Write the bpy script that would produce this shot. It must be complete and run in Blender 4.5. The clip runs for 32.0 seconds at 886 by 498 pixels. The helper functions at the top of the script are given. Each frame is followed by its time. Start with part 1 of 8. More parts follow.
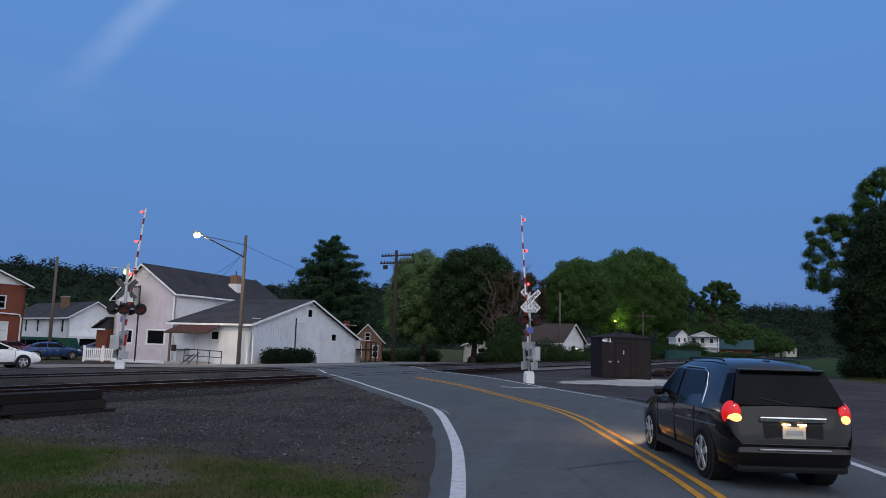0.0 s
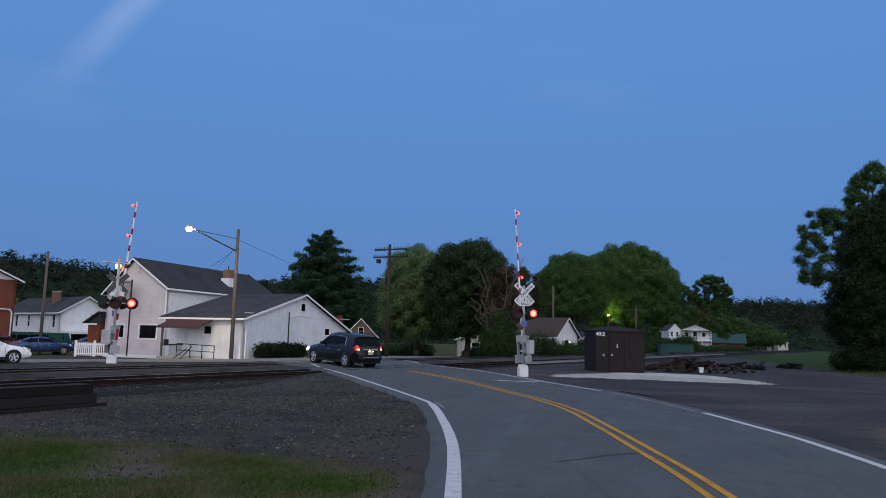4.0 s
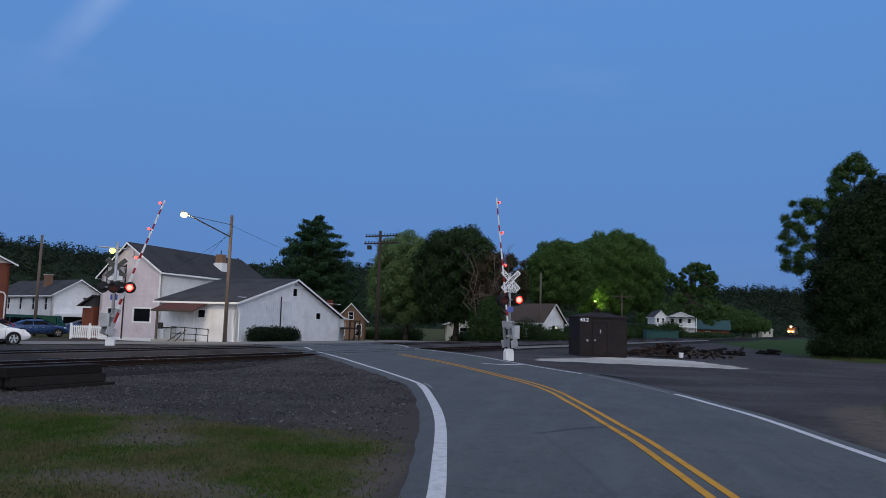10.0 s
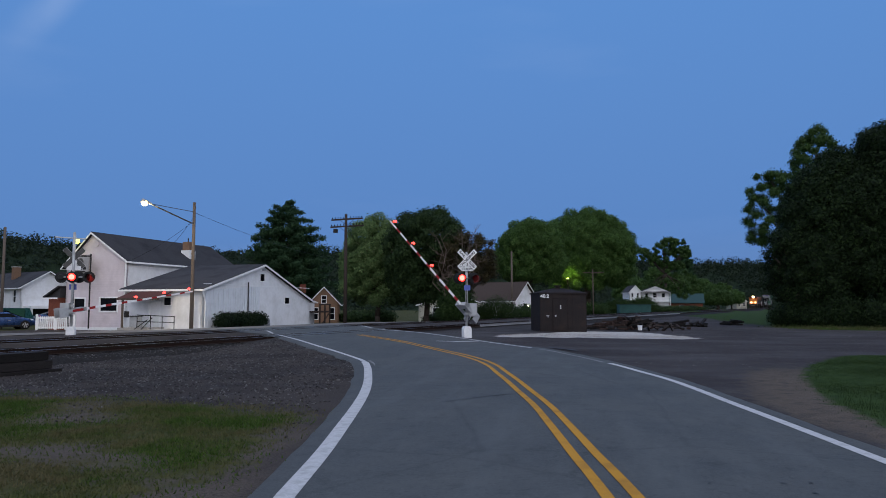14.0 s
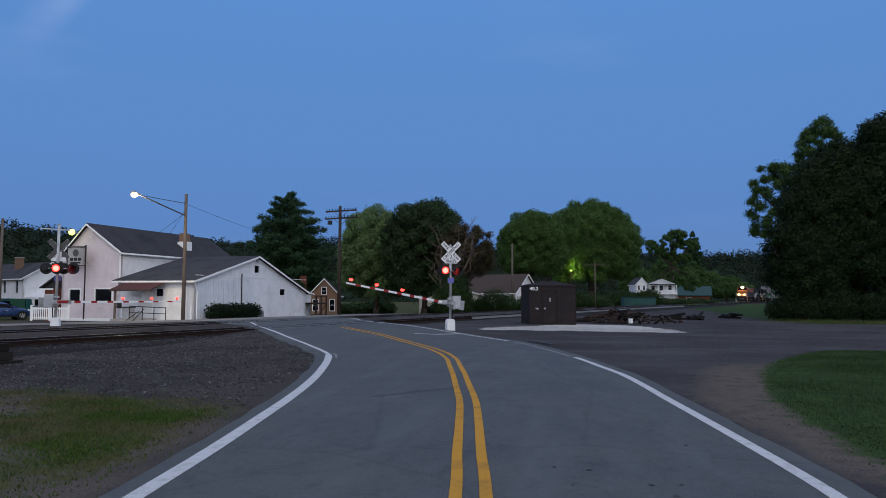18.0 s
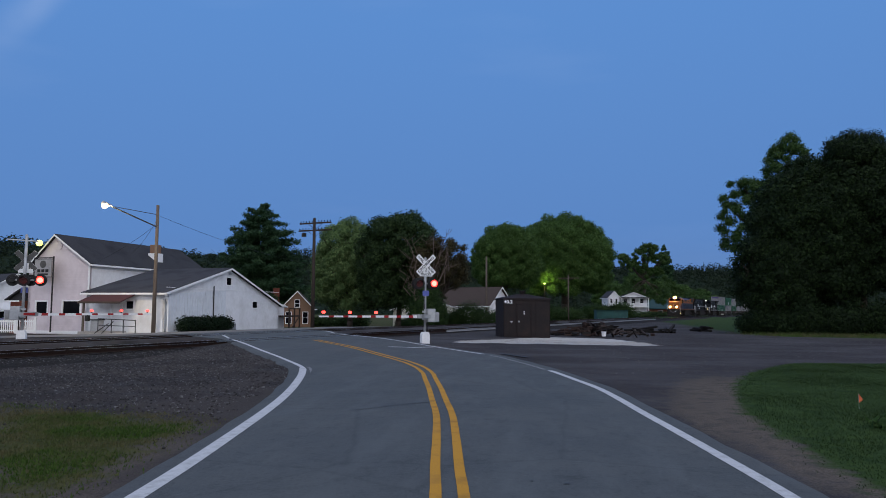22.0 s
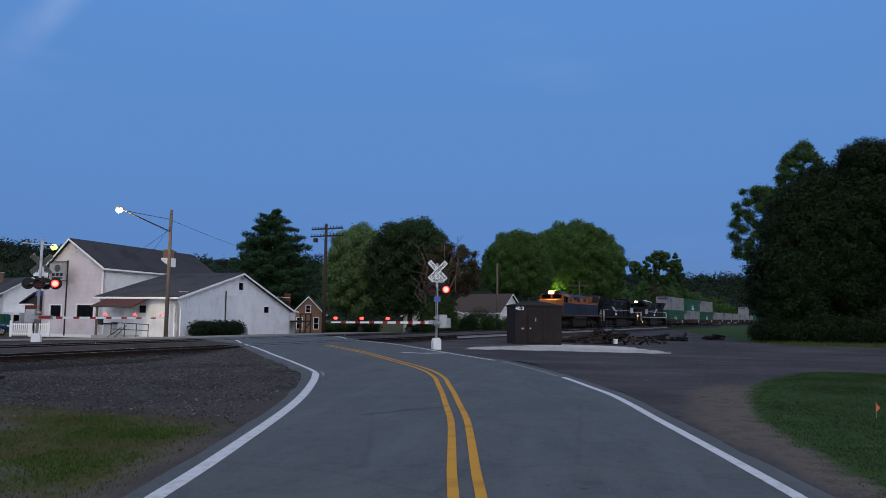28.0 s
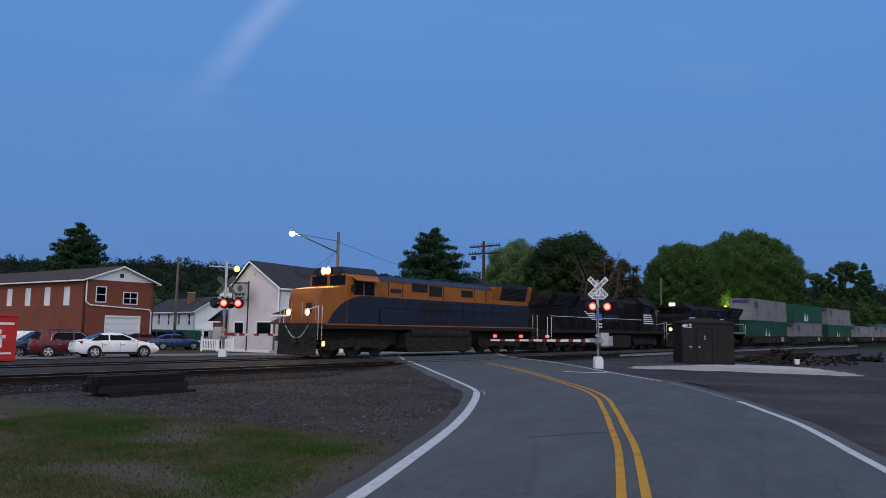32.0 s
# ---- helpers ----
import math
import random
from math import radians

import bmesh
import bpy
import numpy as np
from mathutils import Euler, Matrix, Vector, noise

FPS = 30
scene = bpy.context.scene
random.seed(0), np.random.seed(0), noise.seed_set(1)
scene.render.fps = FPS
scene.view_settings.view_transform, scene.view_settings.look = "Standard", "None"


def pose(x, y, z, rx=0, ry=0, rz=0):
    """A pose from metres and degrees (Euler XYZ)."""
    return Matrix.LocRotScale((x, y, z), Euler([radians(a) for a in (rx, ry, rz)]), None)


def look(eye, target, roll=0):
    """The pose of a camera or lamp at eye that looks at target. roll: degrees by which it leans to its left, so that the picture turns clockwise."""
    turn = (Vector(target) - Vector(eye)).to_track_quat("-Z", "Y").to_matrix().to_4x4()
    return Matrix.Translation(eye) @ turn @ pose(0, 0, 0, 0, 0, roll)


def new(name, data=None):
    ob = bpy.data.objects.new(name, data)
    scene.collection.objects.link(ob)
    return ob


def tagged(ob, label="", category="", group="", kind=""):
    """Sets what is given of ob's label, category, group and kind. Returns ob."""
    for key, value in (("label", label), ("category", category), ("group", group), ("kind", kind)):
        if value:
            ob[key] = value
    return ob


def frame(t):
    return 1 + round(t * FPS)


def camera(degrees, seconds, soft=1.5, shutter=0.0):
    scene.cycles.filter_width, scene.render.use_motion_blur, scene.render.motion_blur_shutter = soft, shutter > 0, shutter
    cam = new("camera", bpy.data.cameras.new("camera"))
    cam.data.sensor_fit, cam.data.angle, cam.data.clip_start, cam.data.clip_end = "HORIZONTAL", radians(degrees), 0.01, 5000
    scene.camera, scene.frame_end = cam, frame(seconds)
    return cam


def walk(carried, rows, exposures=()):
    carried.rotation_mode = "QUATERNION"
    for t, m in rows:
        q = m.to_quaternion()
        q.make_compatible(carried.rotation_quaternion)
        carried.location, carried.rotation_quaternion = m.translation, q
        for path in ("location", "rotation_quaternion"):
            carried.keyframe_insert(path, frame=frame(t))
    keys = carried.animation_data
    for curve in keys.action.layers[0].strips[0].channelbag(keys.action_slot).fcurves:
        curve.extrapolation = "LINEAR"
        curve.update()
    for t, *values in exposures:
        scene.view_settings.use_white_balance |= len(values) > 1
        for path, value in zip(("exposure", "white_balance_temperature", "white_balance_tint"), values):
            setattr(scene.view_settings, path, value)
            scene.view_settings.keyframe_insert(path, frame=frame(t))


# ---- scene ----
cam = camera(62.8, 32.0, soft=0.9)

PATH = [
    (0, (-3.114, 0.812, 1.956), (-3.595, 2.736, 2.213), 1.5),
    (0.5, (-3.175, 0.801, 1.988), (-3.648, 2.728, 2.241), 1.7),
    (1, (-3.127, 0.842, 1.959), (-3.597, 2.77, 2.208), 1.8),
    (1.5, (-3.14, 0.934, 1.935), (-3.607, 2.863, 2.182), 1.8),
    (2, (-3.175, 0.965, 1.928), (-3.639, 2.895, 2.175), 1.7),
    (2.5, (-3.175, 0.922, 1.908), (-3.637, 2.853, 2.154), 1.6),
    (3, (-3.192, 0.95, 1.917), (-3.654, 2.881, 2.162), 1.6),
    (3.5, (-3.164, 0.936, 1.92), (-3.629, 2.866, 2.161), 1.4),
    (5.5, (-3.193, 0.943, 1.888), (-3.645, 2.874, 2.141), 1.3),
    (6, (-3.16, 0.889, 1.907), (-3.606, 2.822, 2.161), 1.2),
    (6.5, (-3.166, 0.835, 1.929), (-3.606, 2.769, 2.182), 1.1),
    (7, (-3.131, 0.808, 1.933), (-3.57, 2.742, 2.188), 1.1),
    (7.5, (-3.184, 0.824, 1.935), (-3.62, 2.76, 2.188), 1.0),
    (8, (-3.145, 0.727, 1.936), (-3.59, 2.661, 2.183), 1.2),
    (8.5, (-3.071, 0.522, 1.929), (-3.53, 2.454, 2.166), 1.6),
    (9, (-3.035, 0.289, 1.926), (-3.498, 2.222, 2.145), 1.9),
    (9.5, (-2.964, 0.013, 1.913), (-3.421, 1.949, 2.121), 1.9),
    (10, (-2.875, -0.287, 1.911), (-3.31, 1.655, 2.114), 1.7),
    (10.5, (-2.839, -0.481, 1.873), (-3.245, 1.467, 2.069), 1.2),
    (11, (-2.819, -0.585, 1.864), (-3.206, 1.368, 2.05), 0.7),
    (11.5, (-2.743, -0.636, 1.844), (-3.12, 1.32, 2.023), 0.5),
    (12, (-2.609, -0.75, 1.843), (-2.975, 1.208, 2.021), 0.3),
    (12.5, (-2.459, -0.766, 1.871), (-2.821, 1.193, 2.044), -0.1),
    (13, (-2.19, -0.73, 1.868), (-2.562, 1.227, 2.037), -0.1),
    (13.5, (-1.84, -0.646, 1.847), (-2.221, 1.31, 2.012), 0.1),
    (14, (-1.531, -0.622, 1.826), (-1.913, 1.336, 1.979), -0.0),
    (14.5, (-1.238, -0.668, 1.819), (-1.623, 1.29, 1.963), 0.1),
    (16.5, (-0.371, -0.47, 1.863), (-0.791, 1.481, 1.997), -0.1),
    (17, (-0.194, -0.329, 1.856), (-0.628, 1.619, 1.99), 0.0),
    (17.5, (-0.137, -0.234, 1.864), (-0.565, 1.715, 1.995), 0.2),
    (18, (-0.144, -0.174, 1.873), (-0.556, 1.779, 2.003), 0.2),
    (18.5, (-0.157, -0.194, 1.877), (-0.553, 1.762, 2.008), 0.1),
    (19, (-0.19, -0.207, 1.867), (-0.573, 1.751, 2.005), 0.1),
    (19.5, (-0.214, -0.245, 1.875), (-0.584, 1.716, 2.019), 0.0),
    (20, (-0.214, -0.274, 1.887), (-0.574, 1.688, 2.035), -0.0),
    (20.5, (-0.19, -0.286, 1.892), (-0.544, 1.677, 2.043), 0.1),
    (21, (-0.179, -0.317, 1.895), (-0.529, 1.646, 2.048), 0.2),
    (21.5, (-0.2, -0.295, 1.902), (-0.546, 1.668, 2.059), 0.3),
    (22, (-0.196, -0.204, 1.887), (-0.537, 1.759, 2.052), 0.3),
    (22.5, (-0.161, -0.2, 1.888), (-0.502, 1.763, 2.057), 0.4),
    (23, (-0.16, -0.255, 1.893), (-0.504, 1.708, 2.065), 0.4),
    (23.5, (-0.188, -0.295, 1.893), (-0.535, 1.667, 2.065), 0.5),
    (24, (-0.184, -0.321, 1.882), (-0.534, 1.641, 2.056), 0.6),
    (24.5, (-0.202, -0.324, 1.885), (-0.554, 1.636, 2.06), 0.7),
    (25, (-0.208, -0.296, 1.877), (-0.562, 1.665, 2.054), 0.7),
    (25.5, (-0.235, -0.28, 1.877), (-0.589, 1.681, 2.054), 0.7),
    (27.5, (-0.301, -0.161, 1.895), (-0.666, 1.797, 2.077), 0.7),
    (28, (-0.274, -0.243, 1.853), (-0.643, 1.714, 2.036), 0.7),
    (28.5, (-0.234, -0.247, 1.846), (-0.607, 1.709, 2.033), 0.6),
    (29, (-0.207, -0.241, 1.831), (-0.588, 1.713, 2.022), 0.6),
    (29.5, (-0.169, -0.223, 1.839), (-0.562, 1.729, 2.032), 0.6),
    (30, (-0.147, -0.222, 1.871), (-0.557, 1.726, 2.065), 0.6),
    (30.5, (-0.181, -0.25, 1.902), (-0.616, 1.693, 2.098), 0.6),
    (31, (-0.234, -0.271, 1.901), (-0.734, 1.655, 2.103), 0.6),
    (31.5, (-0.247, -0.279, 1.904), (-0.857, 1.614, 2.114), 0.8),
    (32, (-0.349, -0.13, 1.939), (-1.129, 1.699, 2.16), 0.8),
]
walk(cam, [(t, look(eye, target, roll)) for t, eye, target, roll in PATH])

# ---- light ----
world = bpy.data.worlds.new("dusk")
scene.world = world
world.use_nodes = True


def build_sky():
    """Clear dusk sky: deep blue ahead, a brighter warm-white afterglow behind the viewer."""
    nt = world.node_tree
    nt.nodes.clear()
    out = nt.nodes.new("ShaderNodeOutputWorld")
    bg = nt.nodes.new("ShaderNodeBackground")
    tc = nt.nodes.new("ShaderNodeTexCoord")
    sep = nt.nodes.new("ShaderNodeSeparateXYZ")
    nt.links.new(tc.outputs["Generated"], sep.inputs[0])
    up = nt.nodes.new("ShaderNodeValToRGB")
    nt.links.new(sep.outputs["Z"], up.inputs[0])
    r = up.color_ramp
    r.elements[0].position, r.elements[0].color = 0.0, SKY_LOW
    r.elements[1].position, r.elements[1].color = 1.0, SKY_TOP
    for pos, col in ((0.10, SKY_MID), (0.38, SKY_HIGH)):
        e = r.elements.new(pos)
        e.color = col
    # afterglow, smooth round the horizon away from the view
    dot = nt.nodes.new("ShaderNodeVectorMath")
    dot.operation = "DOT_PRODUCT"
    dot.inputs[1].default_value = GLOW_WAY
    nt.links.new(tc.outputs["Generated"], dot.inputs[0])
    rng = nt.nodes.new("ShaderNodeMapRange")
    rng.interpolation_type = "SMOOTHERSTEP"
    rng.inputs[1].default_value, rng.inputs[2].default_value = -0.45, 1.0
    nt.links.new(dot.outputs["Value"], rng.inputs[0])
    mix = nt.nodes.new("ShaderNodeMix")
    mix.data_type = "RGBA"
    nt.links.new(rng.outputs[0], mix.inputs[0])
    nt.links.new(up.outputs[0], mix.inputs[6])
    mix.inputs[7].default_value = GLOW
    # thin cirrus wisps
    tex = nt.nodes.new("ShaderNodeTexNoise")
    mp = nt.nodes.new("ShaderNodeMapping")
    mp.inputs["Rotation"].default_value = (0.3, 0.75, 0.2)
    mp.inputs["Scale"].default_value = (1.2, 1.2, 6.0)
    nt.links.new(tc.outputs["Generated"], mp.inputs[0])
    nt.links.new(mp.outputs[0], tex.inputs[0])
    tex.inputs["Scale"].default_value, tex.inputs["Detail"].default_value = 1.6, 5.0
    cr = nt.nodes.new("ShaderNodeMapRange")
    cr.inputs[1].default_value, cr.inputs[2].default_value, cr.inputs[4].default_value = 0.55, 0.85, 0.22
    nt.links.new(tex.outputs[0], cr.inputs[0])
    # one long vapour trail: a soft band about a great circle, faded along its length
    def dotted(v):
        d = nt.nodes.new("ShaderNodeVectorMath")
        d.operation = "DOT_PRODUCT"
        d.inputs[1].default_value = v
        nt.links.new(tc.outputs["Generated"], d.inputs[0])
        return d.outputs["Value"]
    def span(val, a, b, c=0.0, d=1.0):
        m = nt.nodes.new("ShaderNodeMapRange")
        m.interpolation_type = "SMOOTHSTEP"
        for i, v in enumerate((a, b, c, d)):
            m.inputs[i + 1].default_value = v
        nt.links.new(val, m.inputs[0])
        return m.outputs[0]
    def times(a, b, op="MULTIPLY"):
        m = nt.nodes.new("ShaderNodeMath")
        m.operation = op
        for i, v in enumerate((a, b)):
            if isinstance(v, (int, float)):
                m.inputs[i].default_value = v
            else:
                nt.links.new(v, m.inputs[i])
        return m.outputs[0]
    a, b = Vector(TRAIL[0]).normalized(), Vector(TRAIL[1]).normalized()
    across = a.cross(b).normalized()
    away = times(dotted(across), 0.0, "ADD")
    wide = nt.nodes.new("ShaderNodeMath")
    wide.operation = "ABSOLUTE"
    nt.links.new(away, wide.inputs[0])
    along = dotted((b - a).normalized())
    lo, hi = a.dot((b - a).normalized()), b.dot((b - a).normalized())
    band = times(span(wide.outputs[0], 0.0, 0.027, 1.0, 0.0), span(along, lo - 0.02, lo + 0.12))
    soft = nt.nodes.new("ShaderNodeTexNoise")
    soft.inputs["Scale"].default_value, soft.inputs["Detail"].default_value = 9.0, 6.0
    nt.links.new(tc.outputs["Generated"], soft.inputs[0])
    band = times(band, span(soft.outputs[0], 0.25, 0.7, 0.25, 1.0))
    fac = times(times(band, 0.20), times(cr.outputs[0], 0.30), "ADD")
    mix2 = nt.nodes.new("ShaderNodeMix")
    mix2.data_type = "RGBA"
    nt.links.new(fac, mix2.inputs[0])
    nt.links.new(mix.outputs[2], mix2.inputs[6])
    mix2.inputs[7].default_value = (0.62, 0.72, 0.92, 1)
    nt.links.new(mix2.outputs[2], bg.inputs[0])
    nt.links.new(bg.outputs[0], out.inputs[0])


SKY_LOW = (0.114, 0.214, 0.452, 1)
SKY_MID = (0.107, 0.240, 0.548, 1)
SKY_HIGH = (0.108, 0.266, 0.618, 1)
SKY_TOP = (0.150, 0.300, 0.650, 1)
GLOW = (0.92, 0.98, 1.16, 1)
GLOW_WAY = (0.30, -0.80, 0.52)
TRAIL = ((-0.659, 0.698, 0.279), (-0.547, 0.730, 0.410))
build_sky()

afterglow = new("afterglow", bpy.data.lights.new("afterglow", "SUN"))
afterglow.data.energy, afterglow.data.angle, afterglow.data.color = 0.42, radians(60), (1.0, 0.97, 0.96)
afterglow.matrix_world = look((0, 0, 60), (-14, 40, 26))


# ---- materials ----
def nodes_of(name):
    m = bpy.data.materials.new(name)
    m.use_nodes = True
    nt = m.node_tree
    return m, nt, nt.nodes["Principled BSDF"]


def link(nt, a, b):
    nt.links.new(a, b)


def noise_node(nt, scale, detail=4.0, rough=0.6, coord="Object", stretch=None):
    tc = nt.nodes.new("ShaderNodeTexCoord")
    src = tc.outputs[coord]
    if stretch:
        mp = nt.nodes.new("ShaderNodeMapping")
        mp.inputs["Scale"].default_value = stretch
        link(nt, src, mp.inputs[0])
        src = mp.outputs[0]
    t = nt.nodes.new("ShaderNodeTexNoise")
    t.inputs["Scale"].default_value, t.inputs["Detail"].default_value, t.inputs["Roughness"].default_value = scale, detail, rough
    link(nt, src, t.inputs[0])
    return t.outputs[0]


def blend(nt, fac, a, b, mode="MIX"):
    m = nt.nodes.new("ShaderNodeMix")
    m.data_type, m.blend_type = "RGBA", mode
    for sock, v in ((m.inputs[0], fac), (m.inputs[6], a), (m.inputs[7], b)):
        if isinstance(v, (int, float)):
            sock.default_value = v
        elif isinstance(v, tuple):
            sock.default_value = (*v[:3], 1)
        else:
            link(nt, v, sock)
    return m.outputs[2]


def remap(nt, v, a, b, c=0.0, d=1.0):
    m = nt.nodes.new("ShaderNodeMapRange")
    for i, x in enumerate((a, b, c, d)):
        m.inputs[i + 1].default_value = x
    link(nt, v, m.inputs[0])
    return m.outputs[0]


def bumped(nt, bs, h, strength, dist):
    b = nt.nodes.new("ShaderNodeBump")
    b.inputs["Strength"].default_value, b.inputs["Distance"].default_value = strength, dist
    link(nt, h, b.inputs["Height"])
    link(nt, b.outputs[0], bs.inputs["Normal"])


def rough_mat(name, c1, c2, scale=6.0, rough=0.8, bump=0.3, dist=0.01, metal=0.0, stain=None, stain_scale=0.7, vary=0.0, coord="Object", stretch=None, spec=None):
    """Two tones of fine grain, broad stains, relief, and a little difference from piece to piece."""
    m, nt, bs = nodes_of(name)
    fine = noise_node(nt, scale, 6.0, 0.65, coord, stretch)
    col = blend(nt, remap(nt, fine, 0.3, 0.7), c1, c2)
    if stain:
        broad = noise_node(nt, stain_scale, 5.0, 0.6, coord)
        col = blend(nt, remap(nt, broad, 0.48, 0.72), col, stain)
    if vary:
        info = nt.nodes.new("ShaderNodeObjectInfo")
        hsv = nt.nodes.new("ShaderNodeHueSaturation")
        link(nt, remap(nt, info.outputs["Random"], 0, 1, 1 - vary, 1 + vary), hsv.inputs["Value"])
        link(nt, col, hsv.inputs["Color"])
        col = hsv.outputs[0]
    link(nt, col, bs.inputs["Base Color"])
    bs.inputs["Metallic"].default_value = metal
    bs.inputs["Specular IOR Level"].default_value = spec if spec is not None else (0.08 if rough >= 0.65 else 0.22)
    link(nt, remap(nt, fine, 0.2, 0.8, max(0.02, rough - 0.12), min(1, rough + 0.1)), bs.inputs["Roughness"])
    if bump:
        bumped(nt, bs, fine, bump, dist)
    return m


def glow_mat(name, col, power, base=(0.3, 0.3, 0.3)):
    m, nt, bs = nodes_of(name)
    bs.inputs["Base Color"].default_value = (*base, 1)
    bs.inputs["Emission Color"].default_value = (*col, 1)
    bs.inputs["Emission Strength"].default_value = power
    bs.inputs["Roughness"].default_value = 0.25
    return m


def leaf_mat(name, c1, c2, c3):
    m, nt, bs = nodes_of(name)
    geo = nt.nodes.new("ShaderNodeNewGeometry")
    info = nt.nodes.new("ShaderNodeObjectInfo")
    r = nt.nodes.new("ShaderNodeValToRGB")
    link(nt, geo.outputs["Random Per Island"], r.inputs[0])
    e = r.color_ramp.elements
    e[0].color, e[1].color = (*c1, 1), (*c3, 1)
    k = r.color_ramp.elements.new(0.55)
    k.color = (*c2, 1)
    broad = noise_node(nt, 0.35, 3.0)
    col = blend(nt, remap(nt, broad, 0.35, 0.7, 0.0, 0.55), r.outputs[0], c1)
    hsv = nt.nodes.new("ShaderNodeHueSaturation")
    link(nt, remap(nt, info.outputs["Random"], 0, 1, 0.88, 1.12), hsv.inputs["Value"])
    link(nt, col, hsv.inputs["Color"])
    link(nt, hsv.outputs[0], bs.inputs["Base Color"])
    bs.inputs["Roughness"].default_value = 0.6
    bs.inputs["Specular IOR Level"].default_value = 0.10
    tr = nt.nodes.new("ShaderNodeBsdfTranslucent")
    link(nt, hsv.outputs[0], tr.inputs[0])
    mx = nt.nodes.new("ShaderNodeMixShader")
    mx.inputs[0].default_value = 0.3
    link(nt, bs.outputs[0], mx.inputs[1])
    link(nt, tr.outputs[0], mx.inputs[2])
    link(nt, mx.outputs[0], nt.nodes["Material Output"].inputs[0])
    return m


def asphalt_mat(name, c1, c2, patch, crack=0.5):
    m, nt, bs = nodes_of(name)
    grain = noise_node(nt, 90.0, 3.0, 0.7)
    broad = noise_node(nt, 0.55, 6.0, 0.6)
    mid = noise_node(nt, 4.0, 6.0, 0.7)
    col = blend(nt, remap(nt, grain, 0.35, 0.7), c1, c2)
    col = blend(nt, remap(nt, broad, 0.40, 0.62, 0.0, 0.85), col, patch)
    col = blend(nt, remap(nt, mid, 0.52, 0.74, 0.0, 0.45), col, tuple(x * 0.62 for x in c1))
    speck = noise_node(nt, 22.0, 5.0, 0.75)
    col = blend(nt, remap(nt, speck, 0.30, 0.46, 0.55, 0.0), col, tuple(x * 0.55 for x in c1))
    col = blend(nt, remap(nt, speck, 0.58, 0.72, 0.0, 0.45), col, tuple(min(1, x * 1.35) for x in c2))
    worn = noise_node(nt, 1.6, 4.0, 0.6, stretch=(1.0, 0.22, 1.0))
    col = blend(nt, remap(nt, worn, 0.50, 0.68, 0.0, 0.40), col, c2)
    v = nt.nodes.new("ShaderNodeTexVoronoi")
    v.feature = "DISTANCE_TO_EDGE"
    v.inputs["Scale"].default_value = 0.22
    tc = nt.nodes.new("ShaderNodeTexCoord")
    wob = nt.nodes.new("ShaderNodeMix")
    wob.data_type = "VECTOR"
    wob.inputs[0].default_value = 0.12
    nz = nt.nodes.new("ShaderNodeTexNoise")
    nz.inputs["Scale"].default_value = 1.4
    link(nt, tc.outputs["Object"], nz.inputs[0])
    link(nt, tc.outputs["Object"], wob.inputs[4])
    link(nt, nz.outputs[1], wob.inputs[5])
    link(nt, wob.outputs[1], v.inputs[0])
    line = remap(nt, v.outputs[0], 0.0, 0.010, crack, 0.0)
    col = blend(nt, line, col, (0.015, 0.015, 0.016))
    link(nt, col, bs.inputs["Base Color"])
    link(nt, remap(nt, grain, 0.2, 0.8, 0.72, 0.95), bs.inputs["Roughness"])
    bs.inputs["Specular IOR Level"].default_value = 0.12
    bumped(nt, bs, grain, 0.35, 0.006)
    return m


